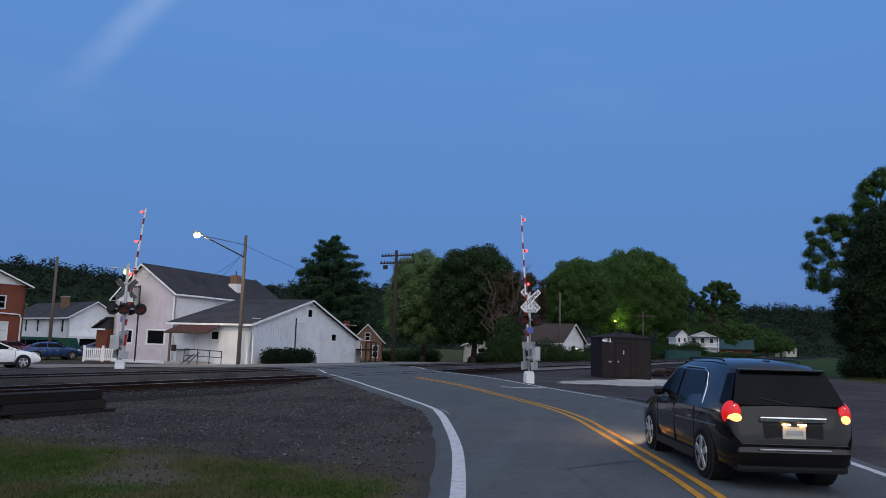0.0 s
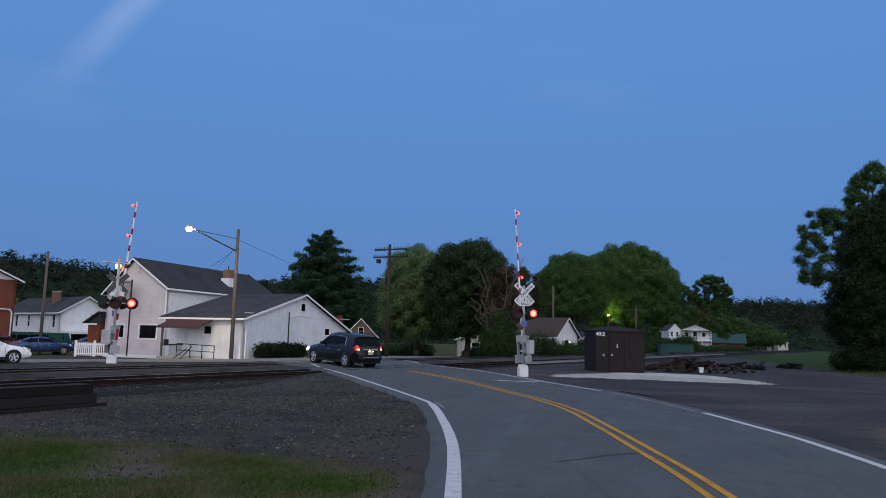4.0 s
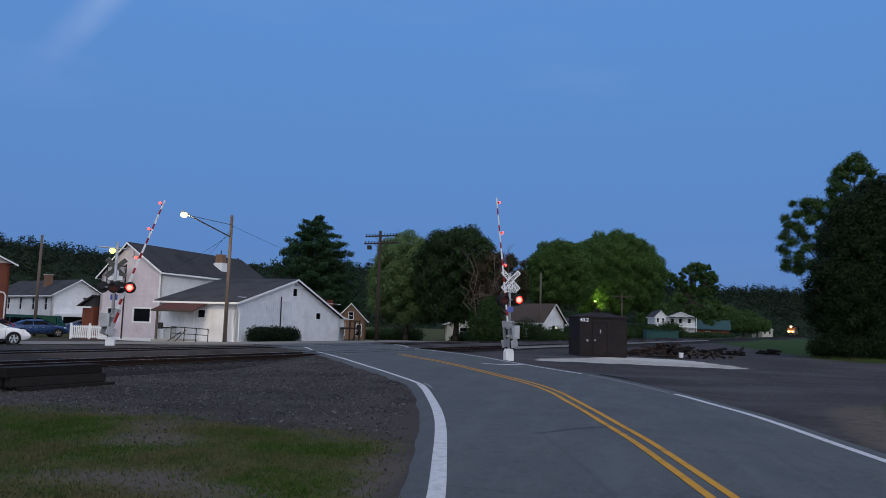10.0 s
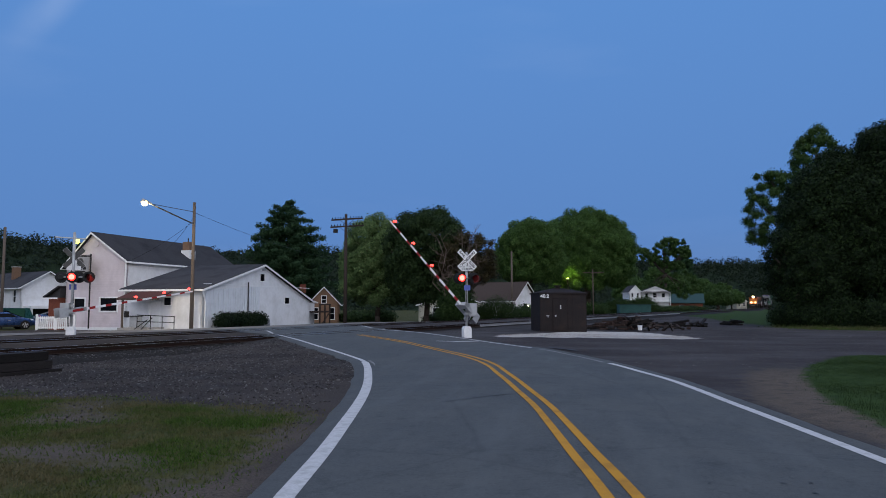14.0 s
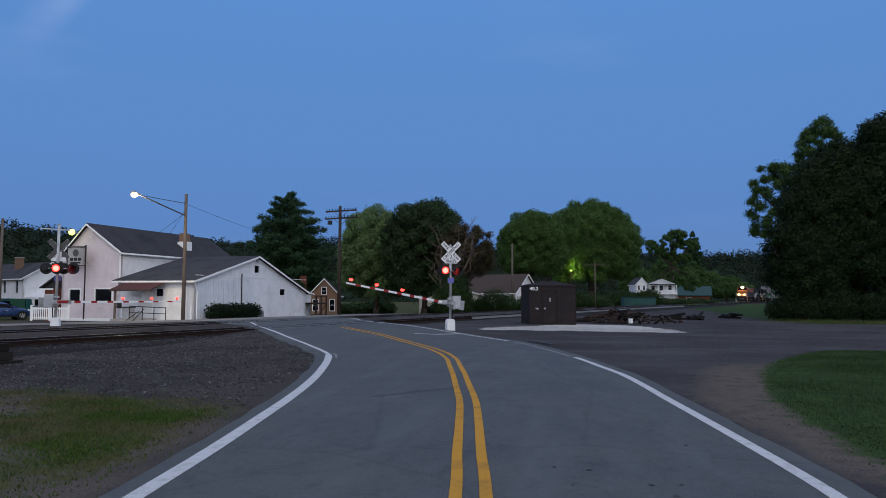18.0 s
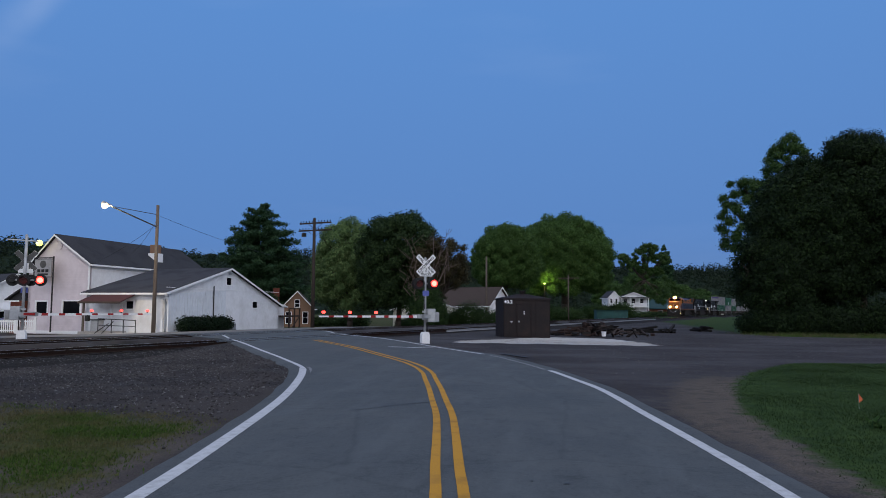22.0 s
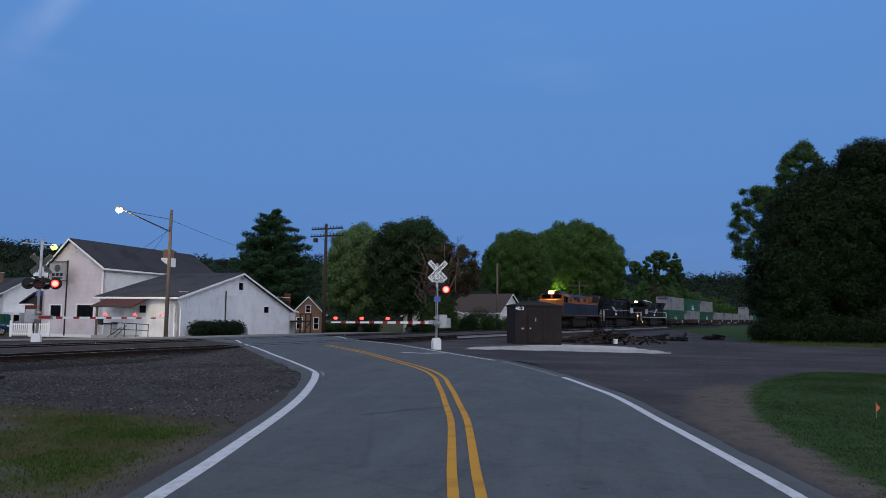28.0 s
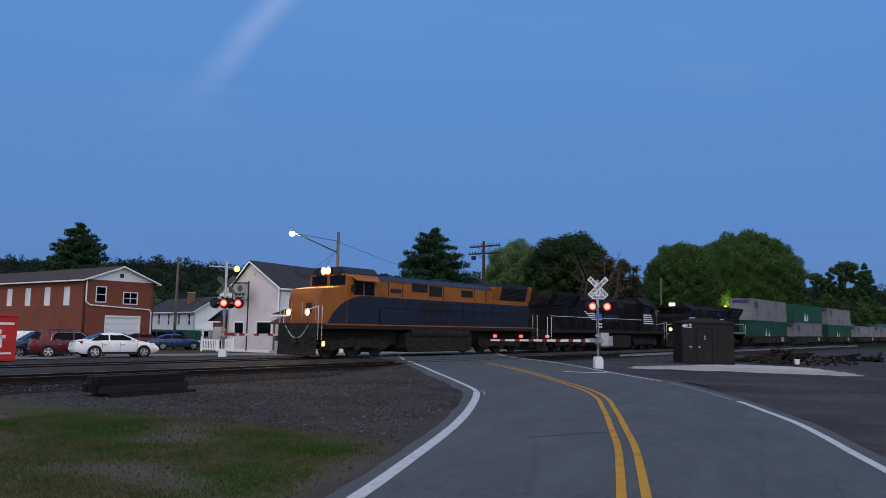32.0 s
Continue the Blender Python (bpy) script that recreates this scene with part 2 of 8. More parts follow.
def ground_mat():
    """Earth, gravel and turf, by the zone values stored on the sheet."""
    m, nt, bs = nodes_of("ground_earth")
    def zone(n):
        a = nt.nodes.new("ShaderNodeAttribute")
        a.attribute_name = n
        return a.outputs["Fac"]
    fine = noise_node(nt, 28.0, 5.0, 0.75)
    mid = noise_node(nt, 2.2, 6.0, 0.65)
    broad = noise_node(nt, 0.25, 5.0, 0.6)
    dirt = blend(nt, remap(nt, fine, 0.3, 0.7), (0.034, 0.028, 0.026), (0.089, 0.074, 0.068))
    dirt = blend(nt, remap(nt, broad, 0.4, 0.65, 0.0, 0.6), dirt, (0.050, 0.045, 0.042))
    v = nt.nodes.new("ShaderNodeTexVoronoi")
    v.inputs["Scale"].default_value = 36.0
    tc = nt.nodes.new("ShaderNodeTexCoord")
    link(nt, tc.outputs["Object"], v.inputs[0])
    stone = nt.nodes.new("ShaderNodeValToRGB")
    link(nt, v.outputs["Color"], stone.inputs[0])
    e = stone.color_ramp.elements
    e[0].position, e[0].color, e[1].position, e[1].color = 0.25, (0.013, 0.012, 0.0125, 1), 0.99, (0.125, 0.115, 0.120, 1)
    gravel = blend(nt, remap(nt, v.outputs["Distance"], 0.25, 0.75, 0.0, 0.85), stone.outputs[0], (0.018, 0.017, 0.017))
    gravel = blend(nt, remap(nt, mid, 0.40, 0.66, 0.0, 0.55), gravel, (0.048, 0.043, 0.040))
    patch = noise_node(nt, 0.75, 5.0, 0.62)
    gravel = blend(nt, remap(nt, patch, 0.40, 0.56, 0.0, 0.80), gravel, (0.029, 0.025, 0.023))
    gravel = blend(nt, remap(nt, patch, 0.30, 0.42, 0.45, 0.0), gravel, (0.080, 0.078, 0.083))
    gravel = blend(nt, remap(nt, broad, 0.44, 0.54, 0.0, 0.85), gravel, dirt)
    turf = blend(nt, remap(nt, mid, 0.35, 0.65), (0.030, 0.040, 0.010), (0.066, 0.066, 0.022))
    turf = blend(nt, remap(nt, broad, 0.45, 0.7, 0.0, 0.7), turf, (0.080, 0.064, 0.038))
    green = blend(nt, remap(nt, mid, 0.35, 0.65), (0.016, 0.036, 0.008), (0.034, 0.062, 0.014))
    turf = blend(nt, zone("lot"), turf, green)
    def edge(z, lo, hi):
        a = nt.nodes.new("ShaderNodeMath")
        a.operation = "ADD"
        link(nt, z, a.inputs[0])
        link(nt, remap(nt, mid, 0.25, 0.75, -0.30, 0.30), a.inputs[1])
        return remap(nt, a.outputs[0], lo, hi)
    col = blend(nt, edge(zone("gravel"), 0.35, 0.65), dirt, gravel)
    lot = blend(nt, remap(nt, fine, 0.3, 0.7), (0.0284, 0.0258, 0.0275), (0.0602, 0.0542, 0.0585))
    lot = blend(nt, remap(nt, mid, 0.50, 0.70, 0.0, 0.7), lot, (0.074, 0.065, 0.056))
    lot = blend(nt, remap(nt, broad, 0.50, 0.66, 0.0, 0.6), lot, (0.045, 0.043, 0.043))
    streak = noise_node(nt, 0.30, 3.0, 0.5, stretch=(0.6, 1.0, 1.0))
    lot = blend(nt, remap(nt, streak, 0.45, 0.66, 0.0, 0.55), lot, (0.084, 0.081, 0.085))
    lot = blend(nt, remap(nt, streak, 0.30, 0.45, 0.45, 0.0), lot, (0.028, 0.025, 0.025))
    col = blend(nt, edge(zone("lot"), 0.35, 0.65), col, lot)
    soil = blend(nt, remap(nt, fine, 0.3, 0.7), (0.050, 0.041, 0.033), (0.165, 0.135, 0.108))
    soil = blend(nt, remap(nt, mid, 0.42, 0.66, 0.0, 0.75), soil, (0.045, 0.041, 0.041))
    col = blend(nt, edge(zone("soil"), 0.40, 0.75), col, soil)
    pale = blend(nt, remap(nt, fine, 0.3, 0.7), (0.30, 0.29, 0.28), (0.52, 0.50, 0.48))
    col = blend(nt, edge(zone("turf"), 0.35, 0.65), col, turf)
    col = blend(nt, edge(zone("pale"), 0.40, 0.60), col, pale)
    link(nt, col, bs.inputs["Base Color"])
    bs.inputs["Roughness"].default_value = 0.93
    bs.inputs["Specular IOR Level"].default_value = 0.08
    bumped(nt, bs, v.outputs["Distance"], 0.6, 0.03)
    return m


def grass_mat():
    """Scruffy verge grass: green tufts among straw-coloured dry blades."""
    m = leaf_mat("verge_grass", (0.026, 0.058, 0.009), (0.050, 0.094, 0.015), (0.086, 0.122, 0.027))
    nt = m.node_tree
    bs = nt.nodes["Principled BSDF"]
    was = bs.inputs["Base Color"].links[0].from_socket
    dry = remap(nt, noise_node(nt, 0.55, 4.0, 0.65), 0.42, 0.58)
    col = blend(nt, dry, was, (0.112, 0.092, 0.050))
    link(nt, col, bs.inputs["Base Color"])
    return m


M = {}
M["ground"] = ground_mat()
M["asphalt"] = asphalt_mat("road_asphalt", (0.0442, 0.0487, 0.0521), (0.1053, 0.1148, 0.1204), (0.0840, 0.0896, 0.0913), 0.16)
M["street"] = asphalt_mat("street_concrete", (0.115, 0.109, 0.103), (0.195, 0.186, 0.175), (0.160, 0.152, 0.143), 0.25)
M["line_white"] = rough_mat("road_paint_white", (0.40, 0.40, 0.41), (0.54, 0.54, 0.55), 40, 0.7, 0.3, 0.003, stain=(0.32, 0.32, 0.32), stain_scale=6.0)
M["line_yellow"] = rough_mat("road_paint_yellow", (0.40, 0.195, 0.020), (0.50, 0.25, 0.034), 40, 0.7, 0.3, 0.003, stain=(0.30, 0.15, 0.03), stain_scale=3.0)
M["line_old"] = rough_mat("road_paint_worn", (0.16, 0.16, 0.165), (0.24, 0.24, 0.245), 25, 0.8, 0.3, 0.003, stain=(0.09, 0.09, 0.09), stain_scale=4.0)
M["tar"] = rough_mat("crack_tar", (0.012, 0.012, 0.013), (0.03, 0.03, 0.03), 30, 0.6)
M["ballast"] = rough_mat("ballast_stone", (0.008, 0.0075, 0.0075), (0.032, 0.0295, 0.0285), 14, 0.95, 1.0, 0.05, stain=(0.020, 0.016, 0.014), stain_scale=0.6)
M["stone"] = rough_mat("stone_grey", (0.060, 0.057, 0.057), (0.200, 0.192, 0.190), 9, 0.9, 0.4, 0.01)
M["stone_dark"] = rough_mat("stone_dark", (0.020, 0.019, 0.019), (0.062, 0.058, 0.057), 9, 0.9, 0.4, 0.01)
M["tie"] = rough_mat("creosoted_wood", (0.010, 0.009, 0.009), (0.028, 0.024, 0.022), 12, 0.75, 0.5, 0.01, vary=0.3, stretch=(1, 8, 8))
M["rail"] = rough_mat("rail_rusty_side", (0.022, 0.014, 0.011), (0.050, 0.030, 0.023), 20, 0.7, 0.3, 0.004, metal=0.6)
M["rail_pale"] = rough_mat("rail_pale_side", (0.24, 0.235, 0.235), (0.34, 0.335, 0.335), 20, 0.5, 0.3, 0.004, metal=0.2)
M["rail_top"] = rough_mat("rail_worn_top", (0.35, 0.35, 0.36), (0.48, 0.48, 0.50), 30, 0.32, 0.1, 0.002, metal=1.0)
M["concrete"] = rough_mat("concrete_pale", (0.30, 0.285, 0.27), (0.42, 0.40, 0.38), 8, 0.88, 0.3, 0.006, stain=(0.22, 0.205, 0.19), vary=0.08)
M["siding_white"] = rough_mat("siding_white", (0.70, 0.70, 0.71), (0.80, 0.80, 0.81), 3, 0.6, 0.1, 0.003, stain=(0.62, 0.615, 0.61), stain_scale=0.8, vary=0.03)
M["metal_white"] = rough_mat("metal_panel_white", (0.64, 0.66, 0.69), (0.74, 0.76, 0.79), 2.5, 0.5, 0.1, 0.003, stain=(0.58, 0.59, 0.61), stain_scale=0.7, vary=0.04)
M["siding_pink"] = rough_mat("siding_pinkish", (0.58, 0.515, 0.535), (0.66, 0.59, 0.61), 3, 0.65, 0.1, 0.003, stain=(0.52, 0.455, 0.47), stain_scale=0.9, vary=0.03)
M["trim_white"] = rough_mat("trim_white", (0.74, 0.74, 0.74), (0.82, 0.82, 0.82), 10, 0.5, 0.1, 0.002)
M["shingle"] = rough_mat("shingle_grey", (0.030, 0.030, 0.034), (0.060, 0.059, 0.064), 20, 0.92, 0.5, 0.01, stain=(0.026, 0.026, 0.029), stain_scale=0.5, vary=0.12)
M["shingle_red"] = rough_mat("shingle_maroon", (0.055, 0.026, 0.026), (0.085, 0.038, 0.036), 20, 0.9, 0.4, 0.01)
M["shingle_brown"] = rough_mat("shingle_brown", (0.050, 0.038, 0.034), (0.085, 0.066, 0.058), 14, 0.92, 0.4, 0.01)
M["glass_dark"] = rough_mat("window_glass", (0.003, 0.0034, 0.005), (0.006, 0.007, 0.009), 2, 0.05, 0.0, spec=0.07)
M["brick"] = rough_mat("brick_red", (0.165, 0.053, 0.035), (0.230, 0.078, 0.050), 7, 0.85, 0.3, 0.01, stain=(0.155, 0.055, 0.040), stain_scale=0.4, vary=0.14)
M["mortar"] = rough_mat("mortar", (0.20, 0.155, 0.13), (0.28, 0.23, 0.20), 12, 0.9)
M["brick_tan"] = rough_mat("brick_tan", (0.1638, 0.0975, 0.0640), (0.2184, 0.1342, 0.0897), 9, 0.85, 0.3, 0.01, vary=0.15)
M["wood_pole"] = rough_mat("weathered_pole", (0.085, 0.068, 0.056), (0.150, 0.122, 0.104), 6, 0.85, 0.5, 0.01, stretch=(6, 6, 0.6))
M["wood_dark"] = rough_mat("dark_pole", (0.026, 0.020, 0.018), (0.055, 0.043, 0.037), 6, 0.85, 0.5, 0.01, stretch=(6, 6, 0.6))
M["weathered"] = rough_mat("weathered_metal_back", (0.07, 0.069, 0.067), (0.12, 0.116, 0.112), 6, 0.7, 0.2, 0.003, stain=(0.08, 0.075, 0.07))
M["sign_grey"] = rough_mat("sign_board_pale", (0.30, 0.29, 0.29), (0.40, 0.39, 0.39), 6, 0.7, 0.1, 0.003, stain=(0.24, 0.23, 0.23))
M["steel"] = rough_mat("galvanised_steel", (0.38, 0.39, 0.40), (0.50, 0.51, 0.52), 8, 0.5, 0.1, 0.002, metal=0.6)
M["alu"] = rough_mat("signal_aluminium", (0.36, 0.365, 0.37), (0.48, 0.485, 0.49), 8, 0.5, 0.1, 0.002, metal=0.3, stain=(0.26, 0.25, 0.24), stain_scale=2.0)
M["white_paint"] = rough_mat("white_enamel", (0.72, 0.72, 0.72), (0.82, 0.82, 0.82), 8, 0.45, 0.05, 0.002)
M["black_paint"] = rough_mat("black_enamel", (0.010, 0.010, 0.011), (0.020, 0.020, 0.021), 10, 0.5, 0.1, 0.002)
M["red_paint"] = rough_mat("red_reflective", (0.26, 0.014, 0.016), (0.34, 0.020, 0.022), 10, 0.45, 0.05, 0.002)
M["iron"] = rough_mat("dark_iron", (0.022, 0.021, 0.021), (0.045, 0.042, 0.040), 12, 0.6, 0.2, 0.003, metal=0.4)
M["shed"] = rough_mat("shed_brown", (0.0085, 0.0062, 0.0066), (0.018, 0.0125, 0.0125), 5, 0.6, 0.25, 0.006, stain=(0.024, 0.0150, 0.0125), stain_scale=1.1, stretch=(3, 3, 0.6))
M["shed_roof"] = rough_mat("shed_roof", (0.016, 0.0125, 0.013), (0.030, 0.024, 0.024), 10, 0.8, 0.3, 0.006)
M["sign_blue"] = rough_mat("sign_blue", (0.09, 0.12, 0.38), (0.12, 0.15, 0.44), 8, 0.4, 0.0)
M["lens_red"] = glow_mat("red_signal_lens", (1.0, 0.016, 0.010), 9.0, (0.4, 0.02, 0.02))
M["lens_dim"] = glow_mat("red_lens_dim", (1.0, 0.03, 0.02), 5.0, (0.35, 0.02, 0.02))
M["lens_core"] = glow_mat("red_signal_bulb", (1.0, 0.045, 0.035), 16.0, (0.4, 0.02, 0.02))
M["lens_off"] = rough_mat("red_lens_unlit", (0.055, 0.006, 0.006), (0.085, 0.008, 0.008), 8, 0.3, 0.0)
M["lens_gate"] = glow_mat("red_gate_lamp", (1.0, 0.04, 0.03), 6.0, (0.4, 0.02, 0.02))
M["lamp_warm"] = glow_mat("street_lamp_glow", (1.0, 0.66, 0.20), 4.0)
M["lamp_lime"] = glow_mat("yellow_green_lamp_glow", (0.90, 1.0, 0.14), 2.4)
M["head"] = glow_mat("headlight_glow", (1.0, 0.52, 0.15), 700.0)
# emission on the lamp bowls that imitates an orange halo round the lamps
M["reflector"] = glow_mat("amber_halo_glow", (1.0, 0.42, 0.07), 2.6)
M["ditch"] = glow_mat("ditch_light_glow", (1.0, 0.52, 0.15), 500.0)
M["amber"] = glow_mat("step_light_glow", (1.0, 0.50, 0.10), 4.0)
M["cream_light"] = glow_mat("number_light_glow", (1.0, 0.76, 0.36), 9.0)
M["car_head"] = glow_mat("car_headlamp_glow", (1.0, 0.66, 0.42), 260.0)
M["plate_glow"] = glow_mat("plate_lamp_glow", (1.0, 0.50, 0.17), 16.0)
M["tail"] = glow_mat("tail_lamp_glow", (1.0, 0.012, 0.016), 0.50, (0.3, 0.01, 0.01))
M["tail_core"] = glow_mat("brake_lamp_glow", (1.0, 0.17, 0.05), 7.0, (0.4, 0.02, 0.01))
M["bark"] = rough_mat("bark", (0.040, 0.032, 0.026), (0.085, 0.068, 0.055), 8, 0.9, 0.7, 0.03, stretch=(4, 4, 0.7))
M["bark_pale"] = rough_mat("bare_twigs", (0.0850, 0.0620, 0.0530), (0.1500, 0.1120, 0.0950), 8, 0.9, 0.5, 0.02)
M["leaf_deep"] = leaf_mat("leaves_deep_green", (0.0230, 0.0513, 0.0149), (0.0540, 0.1053, 0.0284), (0.1080, 0.1755, 0.0486))
M["leaf_mid"] = leaf_mat("leaves_mid_green", (0.0299, 0.0678, 0.0172), (0.0713, 0.1403, 0.0333), (0.1323, 0.2104, 0.0575))
M["leaf_pale"] = leaf_mat("leaves_pale_green", (0.0500, 0.0950, 0.0330), (0.1200, 0.1850, 0.0650), (0.2150, 0.2800, 0.1100))
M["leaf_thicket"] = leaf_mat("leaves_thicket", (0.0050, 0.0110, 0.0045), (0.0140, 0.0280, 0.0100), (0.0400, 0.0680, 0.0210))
M["leaf_dusky"] = leaf_mat("leaves_dusky_green", (0.0130, 0.0270, 0.0105), (0.0330, 0.0620, 0.0210), (0.0800, 0.1250, 0.0420))
M["leaf_shrub"] = leaf_mat("leaves_shrub", (0.0150, 0.0330, 0.0110), (0.0340, 0.0660, 0.0190), (0.0680, 0.1120, 0.0330))
M["needle"] = leaf_mat("pine_needles", (0.0168, 0.0392, 0.0196), (0.0350, 0.0756, 0.0336), (0.0672, 0.1176, 0.0504))
M["leaf_rust"] = leaf_mat("leaves_rusty", (0.0330, 0.0290, 0.0150), (0.0600, 0.0480, 0.0230), (0.0950, 0.0820, 0.0340))
M["leaf_hill"] = leaf_mat("hill_foliage", (0.0130, 0.0220, 0.0130), (0.0210, 0.0330, 0.0180), (0.0320, 0.0470, 0.0240))
M["woods_floor"] = rough_mat("woods_canopy", (0.006, 0.012, 0.006), (0.018, 0.030, 0.013), 0.5, 0.95, 1.0, 0.8, stain=(0.010, 0.018, 0.009), stain_scale=0.03)
M["grass"] = grass_mat()
M["lawn"] = leaf_mat("lawn_blades", (0.0119, 0.0255, 0.0059), (0.0238, 0.0425, 0.0093), (0.0391, 0.0595, 0.0153))
M["leaf_hedge"] = leaf_mat("yew_needles", (0.006, 0.014, 0.007), (0.012, 0.026, 0.010), (0.024, 0.042, 0.016))
M["rubber"] = rough_mat("tyre_rubber", (0.012, 0.012, 0.012), (0.022, 0.022, 0.022), 14, 0.85, 0.2, 0.004)
M["rim"] = rough_mat("alloy_rim", (0.50, 0.51, 0.53), (0.62, 0.63, 0.65), 8, 0.3, 0.05, 0.002, metal=0.8)
M["chrome"] = rough_mat("chrome", (0.62, 0.62, 0.64), (0.72, 0.72, 0.74), 4, 0.15, 0.0, metal=1.0)
M["plate"] = rough_mat("plate_pale", (0.55, 0.50, 0.40), (0.65, 0.60, 0.50), 6, 0.5, 0.0)


def paint(name, c, rough=0.3, metal=0.3):
    m = rough_mat(name, c, tuple(min(1, x * 1.15) for x in c), 3, rough, 0.0, metal=metal, spec=0.28)
    m.node_tree.nodes["Principled BSDF"].inputs["Coat Weight"].default_value = 0.35
    return m


M["paint_grey"] = paint("car_paint_graphite", (0.0085, 0.0075, 0.0075), 0.16)
M["paint_white"] = paint("car_paint_white", (0.72, 0.72, 0.71), 0.35, 0.0)
M["paint_maroon"] = paint("car_paint_maroon", (0.10, 0.010, 0.014))
M["paint_blue"] = paint("car_paint_blue", (0.020, 0.050, 0.140))
M["paint_navy"] = paint("car_paint_navy", (0.020, 0.030, 0.060))
M["paint_teal"] = paint("bus_paint_teal", (0.020, 0.090, 0.085))
M["bin_red"] = rough_mat("bin_red", (0.42, 0.022, 0.022), (0.50, 0.032, 0.030), 4, 0.5, 0.1, 0.004)
M["teal_metal"] = rough_mat("teal_sheet_metal", (0.030, 0.095, 0.090), (0.045, 0.125, 0.118), 3, 0.6, 0.1, 0.004, stain=(0.030, 0.070, 0.066), stain_scale=0.8)
M["loco_orange"] = rough_mat("loco_orange", (0.2760, 0.0897, 0.0172), (0.3565, 0.1150, 0.0230), 3, 0.55, 0.1, 0.004, stain=(0.1725, 0.0598, 0.0184), stain_scale=0.7)
M["loco_blue"] = rough_mat("loco_navy", (0.012, 0.016, 0.032), (0.019, 0.024, 0.044), 3, 0.5, 0.1, 0.004, stain=(0.017, 0.019, 0.030), stain_scale=0.8)
M["loco_black"] = rough_mat("loco_black", (0.006, 0.006, 0.0065), (0.012, 0.0118, 0.012), 3, 0.7, 0.1, 0.004, stain=(0.026, 0.024, 0.024), stain_scale=0.8)
M["underframe"] = rough_mat("grimy_underframe", (0.014, 0.012, 0.011), (0.042, 0.036, 0.031), 6, 0.85, 0.3, 0.01)
M["well_rust"] = rough_mat("well_car_brown", (0.030, 0.020, 0.018), (0.055, 0.036, 0.030), 5, 0.8, 0.3, 0.01, stain=(0.060, 0.054, 0.052), stain_scale=0.6)
M["box_white"] = rough_mat("container_white", (0.2000, 0.1960, 0.2000), (0.2720, 0.2680, 0.2720), 3, 0.55, 0.1, 0.004, stain=(0.1360, 0.1280, 0.1240), stain_scale=0.6, vary=0.08)
M["box_green"] = rough_mat("container_green", (0.014, 0.072, 0.042), (0.022, 0.098, 0.056), 3, 0.55, 0.1, 0.004, stain=(0.030, 0.090, 0.060), stain_scale=0.6, vary=0.1)
M["logo_purple"] = rough_mat("panel_purple", (0.060, 0.045, 0.150), (0.085, 0.060, 0.190), 5, 0.5, 0.0)
M["roof_green"] = rough_mat("roof_green", (0.016, 0.045, 0.042), (0.026, 0.062, 0.056), 4, 0.6, 0.2, 0.005)
M["wall_cream"] = rough_mat("wall_cream", (0.52, 0.50, 0.42), (0.62, 0.60, 0.52), 3, 0.7, 0.1, 0.003, stain=(0.45, 0.42, 0.35))
M["orange_flag"] = rough_mat("marker_orange", (0.60, 0.13, 0.06), (0.70, 0.17, 0.08), 6, 0.7, 0.0)


# ---- mesh helpers ----
def box(bm, x0, x1, y0, y1, z0, z1, bevel=0.0, m=None):
    r = bmesh.ops.create_cube(bm, size=1.0)
    vs = r["verts"]
    for v in vs:
        v.co = Vector((x0 + (v.co.x + 0.5) * (x1 - x0), y0 + (v.co.y + 0.5) * (y1 - y0), z0 + (v.co.z + 0.5) * (z1 - z0)))
    if bevel:
        es = list({e for v in vs for e in v.link_edges})
        b = bmesh.ops.bevel(bm, geom=es, offset=bevel, segments=2, affect="EDGES", profile=0.6)
        vs = list({v for v in vs if v.is_valid} | {v for f in b["faces"] for v in f.verts})
    if m:
        bmesh.ops.transform(bm, matrix=m, verts=vs)
    return vs


def rod(bm, a, b, r0, r1=None, seg=8):
    a, b = Vector(a), Vector(b)
    r1 = r0 if r1 is None else r1
    d = b - a
    res = bmesh.ops.create_cone(bm, cap_ends=True, segments=seg, radius1=r0, radius2=max(r1, 1e-4), depth=d.length)
    bmesh.ops.transform(bm, matrix=Matrix.Translation((a + b) / 2) @ d.to_track_quat("Z", "Y").to_matrix().to_4x4(), verts=res["verts"])
    return res["verts"]


def prism(bm, pts, y0, y1, axis="y"):
    """A polygon drawn in x, z (or y, z; or x, y) and thickened along the third axis."""
    place = {"y": lambda p, t: (p[0], t, p[1]), "x": lambda p, t: (t, p[0], p[1]), "z": lambda p, t: (p[0], p[1], t)}[axis]
    a = [bm.verts.new(place(p, y0)) for p in pts]
    b = [bm.verts.new(place(p, y1)) for p in pts]
    fs = [bm.faces.new(a[::-1]), bm.faces.new(b)]
    for i in range(len(pts)):
        j = (i + 1) % len(pts)
        fs.append(bm.faces.new((a[i], a[j], b[j], b[i])))
    bmesh.ops.recalc_face_normals(bm, faces=fs)
    return a + b


def part(name, bm, material, parent=None, label="", smooth=False, m=None):
    me = bpy.data.meshes.new(name)
    if m is not None:
        bmesh.ops.transform(bm, matrix=m, verts=bm.verts)
    bm.to_mesh(me)
    bm.free()
    if smooth:
        me.shade_smooth()
    me.materials.append(material)
    ob = new(name, me)
    if parent is not None:
        ob.parent = parent
    if label:
        ob["label"] = label
    return ob


def quick(name, material, parent=None, label="", boxes=(), rods=(), bevel=0.0, smooth=False):
    bm = bmesh.new()
    for b in boxes:
        box(bm, *b, bevel=bevel)
    for r in rods:
        rod(bm, *r)
    return part(name, bm, material, parent, label, smooth)


